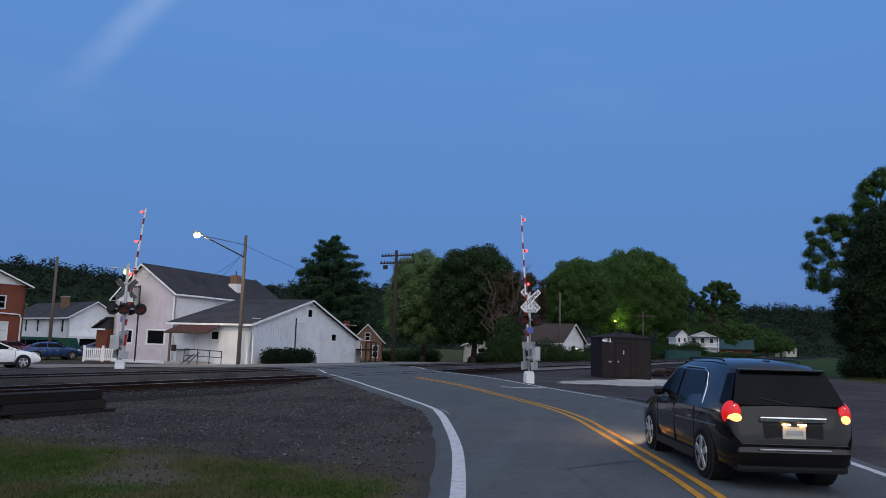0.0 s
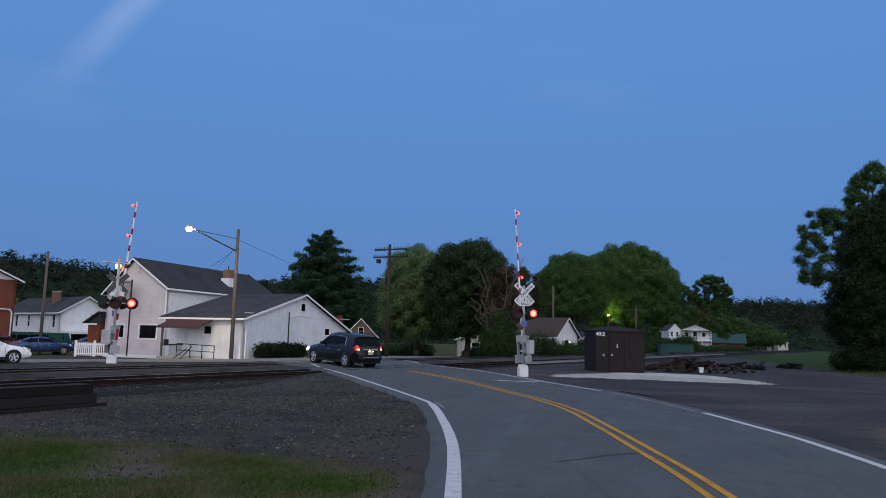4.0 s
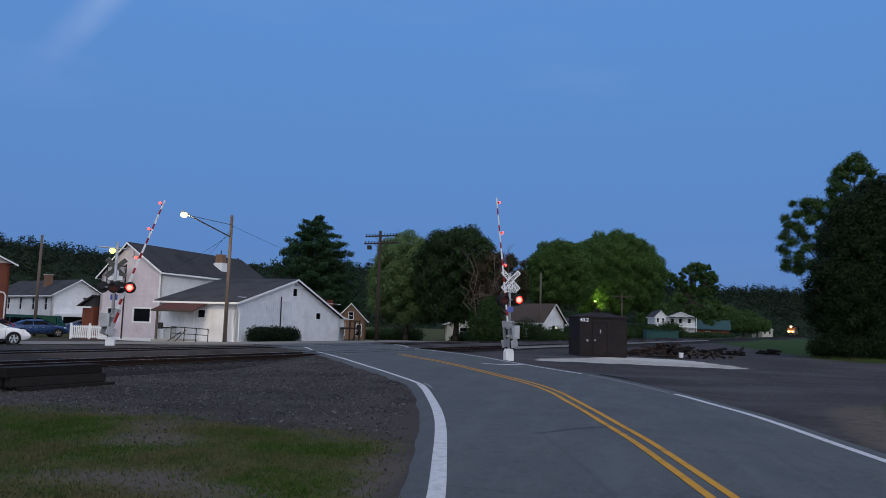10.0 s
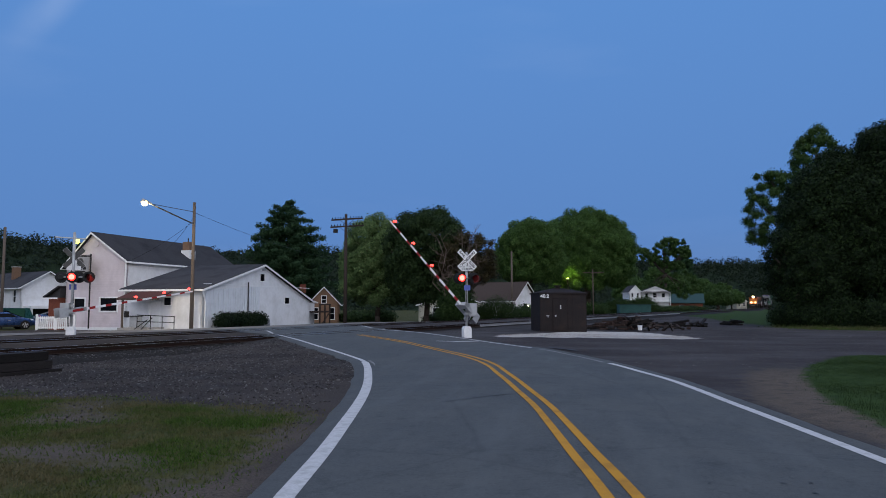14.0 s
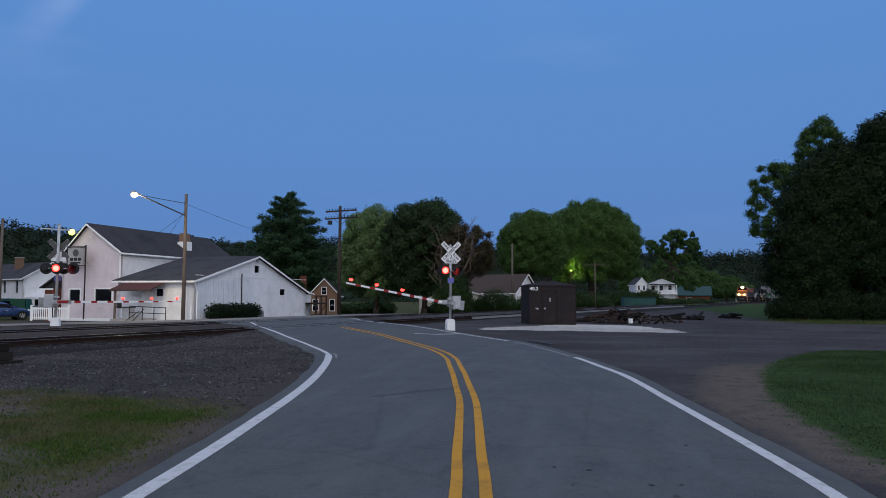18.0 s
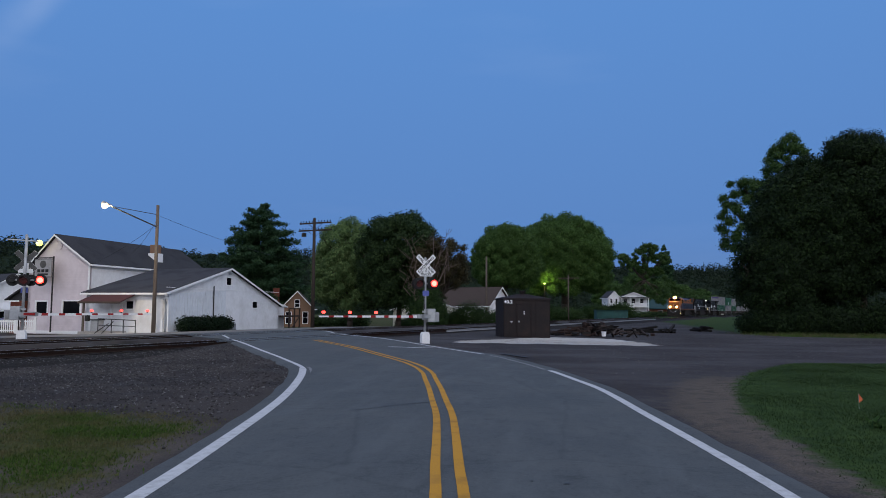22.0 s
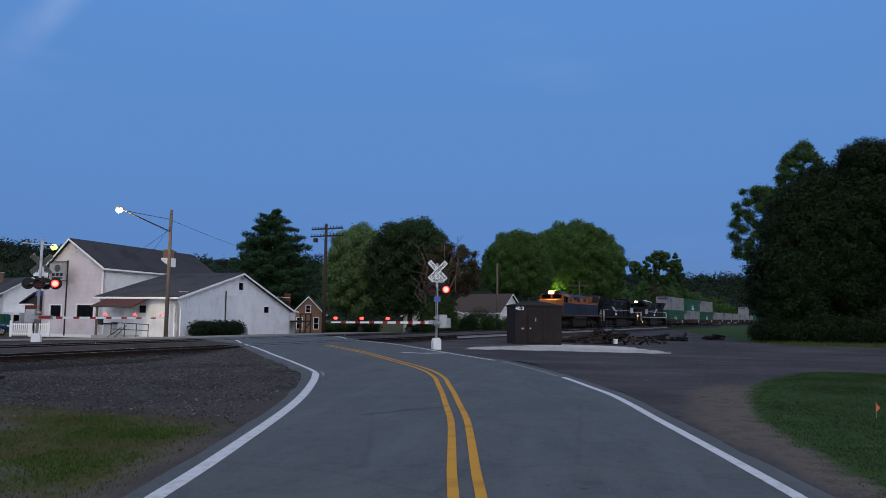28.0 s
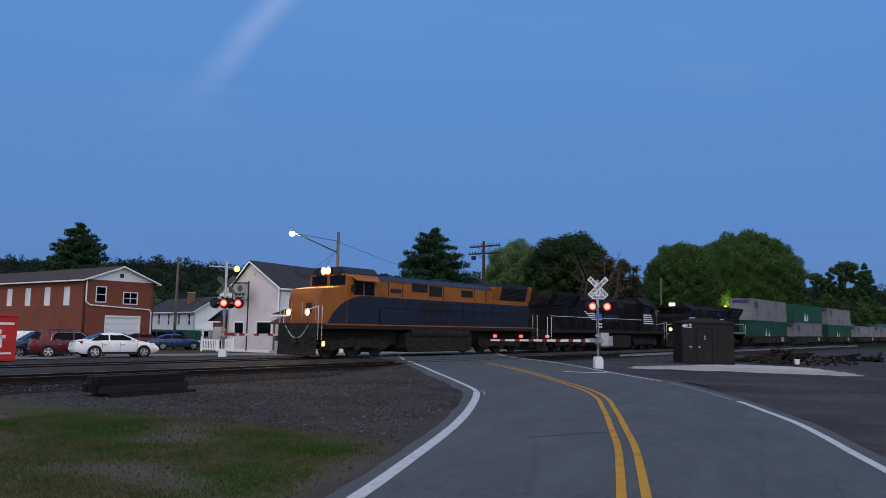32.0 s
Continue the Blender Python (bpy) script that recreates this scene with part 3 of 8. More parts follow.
def empty(name, m, label, category, group="", kind=""):
    e = new(name)
    e.empty_display_size = 0.3
    e.matrix_basis = m
    return tagged(e, label, category, group, kind)


def raw(name, verts, faces, material, parent=None, smooth=False):
    me = bpy.data.meshes.new(name)
    me.from_pydata([tuple(v) for v in verts], [], [tuple(f) for f in faces])
    me.update()
    if smooth:
        me.shade_smooth()
    me.materials.append(material)
    ob = new(name, me)
    if parent is not None:
        ob.parent = parent
    return ob


def text_part(name, body, size, material, parent, m, label="", depth=0.004, width=None):
    c = bpy.data.curves.new(name, "FONT")
    c.offset = size * 0.022
    c.body, c.size, c.align_x, c.align_y, c.extrude = body, size, "CENTER", "CENTER", depth
    tmp = bpy.data.objects.new(name + "_tmp", c)
    scene.collection.objects.link(tmp)
    me = bpy.data.meshes.new_from_object(tmp.evaluated_get(bpy.context.evaluated_depsgraph_get()))
    bpy.data.objects.remove(tmp)
    bpy.data.curves.remove(c)
    if width:
        xs = [v.co.x for v in me.vertices]
        k = width / (max(xs) - min(xs))
        for v in me.vertices:
            v.co.x *= k
    me.transform(m)
    me.materials.clear()
    me.materials.append(material)
    ob = new(name, me)
    ob.parent = parent
    if label:
        ob["label"] = label
    return ob


# ---- plan ----
TRACK_O, TRACK_U, TRACK_N = Vector((-19.58, 20.73)), Vector((0.2786, 0.9604)), Vector((-0.9604, 0.2786))
RAIL_Z = 0.30
NEAR_MID, FAR_MID = 0.72, 5.02
FAR_LIFT = 0.11


def bend(s):
    """How far the line has swung aside at s, and how fast it swings."""
    e = max(0.0, s - 80.0) / 130.0
    k = math.exp(-e * e)
    return 6.4 * (1 - k), 6.4 * 2 * e * k / 130.0


def track(s, d, z=0.0):
    """A place s metres along the railway and d metres across it from its nearest rail."""
    p = TRACK_O + TRACK_U * s + TRACK_N * (d - bend(s)[0])
    return Vector((p.x, p.y, z))


def heading(s):
    return math.degrees(math.atan2(TRACK_U.y, TRACK_U.x) - math.atan(bend(s)[1]))


def sd(x, y):
    v = Vector((x, y)) - TRACK_O
    s, d = v.dot(TRACK_U), v.dot(TRACK_N)
    return s, d + bend(s)[0]


def smooth(a, b, x):
    t = min(1.0, max(0.0, (x - a) / ((b - a) or 1e-6)))
    return t * t * (3 - 2 * t)


def curve(pts, step=0.5):
    """Catmull-Rom through the points, evenly stepped."""
    P = [Vector(p) for p in pts]
    P = [P[0] * 2 - P[1]] + P + [P[-1] * 2 - P[-2]]
    out = []
    for i in range(1, len(P) - 2):
        a, b, c, d = P[i - 1:i + 3]
        k = max(2, int((c - b).length / step))
        for j in range(k):
            t = j / k
            out.append(0.5 * (2 * b + (c - a) * t + (2 * a - 5 * b + 4 * c - d) * t * t + (3 * b - a - 3 * c + d) * t ** 3))
    out.append(P[-2])
    return out


MID_LINE = [(4.0, -40), (1.1, -14), (-0.24, 0), (-1.20, 6.0), (-1.56, 8.0), (-1.91, 10.0), (-2.28, 12.0), (-2.73, 14.0), (-3.18, 16.0), (-3.66, 18.0), (-4.15, 20.0), (-4.90, 22.2), (-5.95, 24.4), (-7.90, 27.5), (-9.95, 30.6), (-12.7, 35.0), (-15.4, 39.4), (-18.9, 45.0)]
LEFT_LINE = [(1.3, -40), (-1.7, -14), (-3.25, 0), (-4.35, 6.0), (-4.72, 8.0), (-5.14, 10.0), (-5.57, 12.0), (-6.04, 14.0), (-6.58, 16.0), (-7.18, 18.0), (-7.82, 20.0), (-8.52, 21.7), (-10.2, 24.2), (-12.7, 27.7), (-16.4, 33.5), (-18.8, 36.9)]
RIGHT_LINE = [(7.4, -40), (4.4, -14), (2.85, 0), (2.19, 6.0), (1.99, 8.0), (1.71, 10.0), (1.41, 12.0), (1.10, 14.0), (0.81, 16.0), (0.46, 18.0), (-0.05, 20.0), (-0.80, 22.8), (-2.0, 26.4), (-3.58, 30.1), (-7.0, 34.5), (-12.2, 41.0), (-16.5, 46.6)]
CROWN = 0.12


def raised(d):
    """How much the ground rises towards the far track."""
    return FAR_LIFT * smooth(1.6, 3.6, d) * (1 - smooth(7.0, 12.0, d))


def road_z(x, y):
    s, d = sd(x, y)
    return raised(d) + (0.285 * smooth(-13.5, -2.5, d) if d < 3 else 0.285 * (1 - 0.9 * smooth(12.5, 18.0, d)) - 0.28 * smooth(18, 28, d))


_mid = curve(MID_LINE, 2.0)


def road_off(x, y):
    """How far a place lies to the right of the road's middle, and how far from it."""
    best = None
    p = Vector((x, y))
    for a, b in zip(_mid, _mid[1:]):
        ab = b - a
        t = min(1, max(0, (p - a).dot(ab) / ab.length_squared))
        q = a + ab * t
        r = (p - q).length
        if best is None or r < best[0]:
            best = (r, (ab.x * (p.y - a.y) - ab.y * (p.x - a.x)) < 0)
    return best


def road_top(x, y):
    """The road's surface, crowned along its middle line up to the crossing."""
    s, d = sd(x, y)
    k = 1.0 - min(1.0, road_off(x, y)[0] / 3.7) ** 2
    return road_z(x, y) + CROWN * k * k * (1 - smooth(-8.5, -3.0, d))


def ground_z(x, y):
    s, d = sd(x, y)
    near_road = road_z(x, y) - 0.035
    if d > 3:
        base = near_road
        if s > 34:
            base -= 0.25 * smooth(34, 60, s) * smooth(5, 12, d)
        return base
    r, right = road_off(x, y)
    if right:
        wild = 0.11 * smooth(-15, -5.5, d) - 0.03 - 0.22 * smooth(38, 62, s)
    else:
        wild = -0.06 * smooth(-9.5, -5.5, d) - 0.02
    k = smooth(3.6, 5.8 if right else 9.0, r)
    return near_road * (1 - k) + wild * k + 0.02 * noise.noise(Vector((x * 0.4, y * 0.4, 0))) * k


# ---- ground, road, railway ----
def axis_steps(stops):
    out = []
    for (a, st), (b, _) in zip(stops, stops[1:]):
        k = max(1, int(round((b - a) / st)))
        out += [a + (b - a) * i / k for i in range(k)]
    return out + [stops[-1][0]]


_zone = {}


def zone_at(x, y):
    """Zone values on a quarter-metre lattice."""
    k = (round(x * 4), round(y * 4))
    if k not in _zone:
        _zone[k] = (zones(k[0] / 4, k[1] / 4), road_off(k[0] / 4, k[1] / 4), ground_z(k[0] / 4, k[1] / 4))
    return _zone[k]


def zones(x, y):
    s, d = sd(x, y)
    r, right = road_off(x, y)
    turf = gravel = pale = lot = soil = 0.0
    if d > 7:
        gravel = 0.3 if s > 14 or d > 14 else 0.9
        turf = smooth(30, 40, d) * 0.9 + (0.9 if s > 60 and d > 9 else 0)
    elif right:
        edge = 3.0 + 0.17 * max(0, y - 14.4) + 0.022 * max(0, y - 18.0) ** 2 + 0.05 * max(0, 9.5 - y)
        turf = smooth(edge - 0.5, edge + 0.5, x) * (1 - smooth(26.2 + 0.22 * x, 27.6 + 0.22 * x, y))
        gravel = 0.25
        lot = 0.95
        soil = 0.8 * smooth(3.7, 4.3, r) * smooth(edge - 2.3, edge - 0.9, x) * (1 - smooth(edge + 0.2, edge + 1.0, x)) * (1 - smooth(20, 26, y)) if y > -6 else 0.0
        turf = max(turf, smooth(57, 64, y + 0.1 * x) * 0.8 * smooth(13, 18, x))
        front = 39.4 + 0.28 * max(0, x + 5.0) - 0.36 * max(0, x + 0.5) + 0.5 * noise.noise(Vector((x * 0.8, 3.0, 0)))
        rear = 40.4 + 1.75 * (x + 6.7) if x < -1.5 else 49.5 - 0.9 * max(0, x - 1.6) ** 2
        pale = smooth(-6.9, -6.2, x) * (1 - smooth(4.0, 5.4, x)) * smooth(front - 0.2, front + 0.4, y) * (1 - smooth(rear - 0.6, rear + 0.6, y))
    else:
        turf = min(1.0, max(0.0, 0.78 + 0.75 * noise.noise(Vector((x * 0.55, y * 0.75, 2.0))))) * smooth(-4.5, -6.1, x + 0.17 * (y - 6)) * (1 - smooth(10.6, 13.4, y + 0.12 * (x + 8))) * 0.95
        gravel = smooth(6.0, 12.5, y + 0.4 * (x + 6)) * 0.9 + 0.1
    if d < -1.5 and s < -8:
        turf = max(turf, smooth(-8, -14, s) * 0.6)
    if not right and d < 3:
        soil = 0.66 * smooth(3.3, 3.7, r) * (1 - smooth(11.0, 15.0, r)) * (1 - smooth(10.5, 13.5, y + 0.12 * (x + 8)))
    return turf, gravel, pale, lot, soil


def build_ground():
    xs = axis_steps([(-1500, 150), (-300, 40), (-100, 8), (-48, 1.0), (-20, 0.5), (12, 1.0), (40, 8), (100, 40), (300, 150), (1500, 150)])
    ys = axis_steps([(-1500, 150), (-300, 40), (-60, 8), (-8, 0.5), (30, 0.8), (62, 2.0), (90, 8), (180, 40), (420, 150), (2400, 150)])
    nx = len(xs)
    verts, zone = [], []
    for y in ys:
        for x in xs:
            verts.append((x, y, ground_z(x, y) if abs(x) < 260 and -80 < y < 380 else -0.3))
            zone.append(zones(x, y))
    faces = [(j * nx + i, j * nx + i + 1, (j + 1) * nx + i + 1, (j + 1) * nx + i) for j in range(len(ys) - 1) for i in range(nx - 1)]
    ob = raw("ground", verts, faces, M["ground"], smooth=True)
    for k, n in enumerate(("turf", "gravel", "pale", "lot", "soil")):
        at = ob.data.attributes.new(n, "FLOAT", "POINT")
        at.data.foreach_set("value", [z[k] for z in zone])
    return tagged(ob, "dark gravel, bare earth and short grass beside the road", "ground", kind="structure")


build_ground()


def ribbon(name, pts, half, lift, material, parent=None, zf=road_top, start=0, stop=None, thick=0.0):
    """A strip of the given half width laid along a line."""
    pts = pts[start:stop]
    verts, faces = [], []
    for i, p in enumerate(pts):
        t = (pts[min(i + 1, len(pts) - 1)] - pts[max(i - 1, 0)]).normalized()
        nrm = Vector((-t.y, t.x))
        w = half(i) if callable(half) else half
        for q in (p + nrm * w, p - nrm * w):
            verts.append((q.x, q.y, zf(q.x, q.y) + lift))
    for i in range(len(pts) - 1):
        faces.append((2 * i, 2 * i + 1, 2 * i + 3, 2 * i + 2))
    return raw(name, verts, faces, material, parent)


def resample(pts, k):
    """k evenly spaced places along a line."""
    acc = [0.0]
    for a, b in zip(pts, pts[1:]):
        acc.append(acc[-1] + (b - a).length)
    out, j = [], 0
    for i in range(k):
        want = acc[-1] * i / (k - 1)
        while j < len(acc) - 2 and acc[j + 1] < want:
            j += 1
        f = (want - acc[j]) / max(1e-9, acc[j + 1] - acc[j])
        out.append(pts[j].lerp(pts[j + 1], min(1, f)))
    return out


def build_road():
    left, right, mid = curve(LEFT_LINE, 0.4), curve(RIGHT_LINE, 0.4), curve(MID_LINE, 0.4)
    k, cols = 170, 23
    L, R = resample(left, k), resample(right, k)
    verts, faces = [], []
    for i in range(k):
        a, b = L[i], R[i]
        e = (b - a).normalized()
        wob = 0.10 * noise.noise(Vector((i * 0.37, 0, 3)))
        a, b = a - e * (0.55 + wob), b + e * (0.60 - wob)
        for c in range(cols):
            q = a.lerp(b, 0.0 if c == 0 else 1.0 if c == cols - 1 else 0.012 + 0.976 * (c - 1) / (cols - 3))
            z = road_top(q.x, q.y)
            verts.append((q.x, q.y, z - (0.05 if c in (0, cols - 1) else 0.0)))
    for i in range(k - 1):
        for c in range(cols - 1):
            faces.append((i * cols + c, i * cols + c + 1, (i + 1) * cols + c + 1, (i + 1) * cols + c))
    road = tagged(raw("road", verts, faces, M["asphalt"], smooth=True), "curving grey asphalt road over the railway crossing", "road", kind="structure")
    lines = empty("road_markings", Matrix(), "white edge lines, worn stop line and double yellow centre line painted on asphalt", "road marking", kind="structure")
    lo, hi = [], []
    for i, p in enumerate(mid):
        t = (mid[min(i + 1, len(mid) - 1)] - mid[max(i - 1, 0)]).normalized()
        nrm = Vector((-t.y, t.x))
        lo.append(p + nrm * 0.135)
        hi.append(p - nrm * 0.135)
    cut = next(i for i, p in enumerate(mid) if p.y > 35.5)
    ribbon("yellow_line", lo, 0.058, 0.006, M["line_yellow"], lines, stop=cut)
    ribbon("yellow_line", hi, 0.058, 0.006, M["line_yellow"], lines, stop=cut)
    gap = next(i for i, p in enumerate(left) if p.y > 21.5)
    ghost = next(i for i, p in enumerate(left) if p.y > 18.6)
    ribbon("edge_line", left, lambda i: 0.105, 0.006, M["line_white"], lines, stop=gap)
    ribbon("edge_line", [p + Vector((0.0, 0.05)) for p in left], 0.075, 0.0065, M["line_white"], lines, start=gap - 1)
    ribbon("old_edge_line", [p + Vector((0.24, 0.02)) for p in left], lambda i: 0.08 * min(1.0, i / 6 + 0.05), 0.005, M["line_old"], lines, start=ghost + 3, stop=gap + 1)
    g2 = next(i for i, p in enumerate(right) if p.y > 22.8)
    g3 = next(i for i, p in enumerate(right) if p.y > 30.0)
    ribbon("edge_line", right, 0.085, 0.006, M["line_white"], lines, stop=g2)
    ribbon("old_edge_line", [p + Vector((-0.06, -0.03)) for p in right], 0.060, 0.006, M["line_old"], lines, start=g2, stop=g3)
    ribbon("edge_line", right, 0.080, 0.006, M["line_white"], lines, start=g3 + 1)
    ribbon("stop_line", [Vector((-8.1, 31.5)), Vector((-7.3, 32.5)), Vector((-6.5, 33.6))], 0.13, 0.007, M["line_white"], lines)
    seams = empty("road_cracks", Matrix(), "dark tar-filled cracks across the asphalt", "road crack", kind="structure")
    for pts, w in (([(-4.1, 12.4), (-3.7, 12.7), (-3.35, 13.1), (-2.75, 13.6)], 0.013), ([(-3.1, 31.0), (-2.5, 30.1), (-1.85, 29.05)], 0.10),
                   ([(-3.9, 15.9), (-3.0, 16.3), (-2.2, 16.5)], 0.012)):
        ribbon("crack", curve(pts, 0.15), w, 0.008, M["tar"], seams)
    random.seed(5)
    for i in range(16):
        x, y = random.uniform(-0.6, 1.0), random.uniform(6.6, 11.0)
        ribbon("crack", [Vector((x, y)), Vector((x + random.uniform(-0.06, 0.06), y + random.uniform(-0.02, 0.02)))], 0.014, 0.008, M["tar"], seams)
    return road


build_road()


def build_street():
    """The street behind the railway, with its pale pavement before the buildings."""
    verts, faces = [], []
    ss = [i * 2.5 for i in range(-32, 17)]
    ds = [7.6, 9.0, 11.0, 12.5, 13.5, 14.5, 15.6]
    for s in ss:
        for d in ds:
            p = track(s, max(d, 13.0 + 0.08 * d - (13.0 - 7.0) * smooth(9.5, 15.0, s)))
            verts.append((p.x, p.y, road_z(p.x, p.y) - 0.010))
    m = len(ds)
    for i in range(len(ss) - 1):
        for j in range(m - 1):
            faces.append((i * m + j, i * m + j + 1, (i + 1) * m + j + 1, (i + 1) * m + j)[::-1])
    tagged(raw("street", verts, faces, M["street"], smooth=True), "worn grey asphalt street beside the railway", "road", kind="structure")
    pave = empty("pavement", Matrix(), "pale concrete pavement slabs before the buildings", "pavement", kind="structure")
    for i in range(-14, 19):
        s0, s1 = i * 1.8 + 0.012, (i + 1) * 1.8 - 0.012
        bm = bmesh.new()
        pts = [track(s0, 15.6), track(s1, 15.6), track(s1, 17.3), track(s0, 17.3)]
        top = [bm.verts.new((p.x, p.y, road_z(p.x, p.y) + 0.025)) for p in pts]
        low = [bm.verts.new((p.x, p.y, road_z(p.x, p.y) - 0.15)) for p in pts]
        bm.faces.new(top[::-1])
        for k in range(4):
            bm.faces.new((top[k], top[(k + 1) % 4], low[(k + 1) % 4], low[k]))
        bmesh.ops.recalc_face_normals(bm, faces=bm.faces)
        part("slab", bm, M["concrete"], pave)
    drive = empty("forecourt", Matrix(), "pale worn concrete forecourt beside the white building", "pavement", kind="structure")
    pts = [track(s, d) for s, d in ((-20, 17.4), (22, 17.4), (22, 19.4), (4, 32), (-20, 34))]
    bm = bmesh.new()
    bm.faces.new([bm.verts.new((p.x, p.y, ground_z(p.x, p.y) + 0.06)) for p in pts])
    bmesh.ops.triangulate(bm, faces=bm.faces)
    part("slab", bm, M["street"], drive)


build_street()


def build_track(mid, tag):
    railway = empty("railway_track", Matrix(), "rusty steel rails on dark creosoted sleepers and ballast", "railway track", "railway tracks", "structure")
    up = 0.0 if tag == "near" else FAR_LIFT
    ss = [-80 + i * 2.0 for i in range(40)] + [i * 2.0 for i in range(0, 30)] + [60 + i * 8 for i in range(66)]
    # bed of stone
    prof = ((-3.3, -0.34) if tag == "near" else (-2.6, -0.22), (-1.55, 0.10), (1.55, 0.10), (2.6, -0.12))
    verts, faces = [], []
    for i, s in enumerate(ss):
        for o, z in prof:
            p = track(s, mid + o)
            verts.append((p.x, p.y, z + up + 0.03 * noise.noise(Vector((s * 0.7, o * 3, 1)))))
    for i in range(len(ss) - 1):
        for j in range(3):
            faces.append((i * 4 + j, (i + 1) * 4 + j, (i + 1) * 4 + j + 1, i * 4 + j + 1)[::-1])
    bed = raw("ballast_bed", verts, faces, M["ballast"], railway, smooth=True)
    bed["kind"] = "stuff"
    shape = ((-0.070, 0.0), (0.070, 0.0), (0.070, 0.012), (0.012, 0.03), (0.012, 0.125), (0.036, 0.14), (0.036, 0.168), (-0.036, 0.168), (-0.036, 0.14), (-0.012, 0.125), (-0.012, 0.03), (-0.070, 0.012))
    for side in (-0.7175, 0.7175):
        verts, faces = [], []
        for s in ss:
            for o, z in shape:
                p = track(s, mid + side + o)
                verts.append((p.x, p.y, RAIL_Z + up - 0.168 + z))
        k = len(shape)
        for i in range(len(ss) - 1):
            for j in range(k):
                faces.append((i * k + j, i * k + (j + 1) % k, (i + 1) * k + (j + 1) % k, (i + 1) * k + j)[::-1])
        rail = raw("rail", verts, faces, M["rail"], railway)
        if tag == "near" and side < 0:
            # paler rail side past the road, from 36 to 126 m along
            rail.data.materials.append(M["rail_pale"])
            for q in rail.data.polygons:
                if 36 < ss[q.vertices[0] // k] < 126:
                    q.material_index = 1
        tv, tf = [], []
        for s in ss:
            for o in (-0.033, 0.033):
                p = track(s, mid + side + o)
                tv.append((p.x, p.y, RAIL_Z + up + 0.003))
        for i in range(len(ss) - 1):
            tf.append((2 * i, 2 * i + 2, 2 * i + 3, 2 * i + 1)[::-1])
        raw("running_band", tv, tf, M["rail_top"], railway)
    return railway


TRACKS = [build_track(NEAR_MID, "near"), build_track(FAR_MID, "far")]


def build_crossing():
    """Asphalt infill between and beside the rails where the road crosses."""
    deck = empty("crossing_deck", Matrix(), "grey asphalt crossing panels laid between the rails", "crossing deck", kind="structure")
    for d0, d1 in ((-1.6, -0.10), (0.09, 1.35), (1.52, 4.21), (4.39, 5.65), (5.83, 7.7)):
        dm = (d0 + d1) / 2
        s0, s1 = 12.4 + 0.55 * dm, 22.6 + 0.72 * dm
        bm = bmesh.new()
        k = 6
        for i in range(k):
            a, b = s0 + (s1 - s0) * i / k, s0 + (s1 - s0) * (i + 1) / k
            ring = ((a, d0), (b, d0), (b, d1), (a, d1))
            top = [bm.verts.new(track(q, d, RAIL_Z - 0.012 + raised(d))) for q, d in ring]
            low = [bm.verts.new(track(q, d, 0.02)) for q, d in ring]
            bm.faces.new(top)
            for j in range(4):
                bm.faces.new((top[j], low[j], low[(j + 1) % 4], top[(j + 1) % 4]))
        bmesh.ops.recalc_face_normals(bm, faces=bm.faces)
        part("deck_panel", bm, M["asphalt"], deck)


build_crossing()


# ---- buildings ----
def lap_mat(name, c1, c2, stain, pitch, axis, depth=0.012):
    """Boards or ribs: a fine repeated relief with grime between."""
    m = rough_mat(name, c1, c2, 3, 0.55, 0.0, stain=stain, stain_scale=0.8, vary=0.02)
    nt = m.node_tree
    bs = nt.nodes["Principled BSDF"]
    tc = nt.nodes.new("ShaderNodeTexCoord")
    w = nt.nodes.new("ShaderNodeTexWave")
    w.wave_type, w.bands_direction, w.wave_profile = "BANDS", axis, "SAW"
    w.inputs["Scale"].default_value = 2 * math.pi / 20.0 / pitch
    link(nt, tc.outputs["Object"], w.inputs[0])
    bumped(nt, bs, w.outputs[1], 0.5, depth)
    return m


M["lap_pink"] = lap_mat("lap_siding_pinkish", (0.60, 0.525, 0.55), (0.67, 0.595, 0.62), (0.54, 0.47, 0.49), 0.20, "Z")
M["lap_white"] = lap_mat("lap_siding_white", (0.70, 0.70, 0.71), (0.79, 0.79, 0.80), (0.62, 0.615, 0.61), 0.20, "Z")


def wall_mesh(name, length, top, z0, holes, thick, material, parent, m, knots=()):
    """A wall with openings cut through; top(x) is its upper edge. Built in x, z, thickened along +y."""
    xs = sorted({0.0, length, *knots, *(v for h in holes for v in h[:2])})
    bm = bmesh.new()
    for a, b in zip(xs, xs[1:]):
        if b - a < 1e-4:
            continue
        cuts = sorted((h[2], h[3]) for h in holes if h[0] <= a + 1e-4 and h[1] >= b - 1e-4)
        lo = z0
        for c0, c1 in cuts:
            if c0 > lo:
                prism(bm, [(a, lo), (b, lo), (b, c0), (a, c0)], 0, thick)
            lo = c1
        prism(bm, [(a, lo), (b, lo), (b, top(b)), (a, top(a))], 0, thick)
    bmesh.ops.remove_doubles(bm, verts=bm.verts, dist=1e-5)
    return part(name, bm, material, parent, m=m)


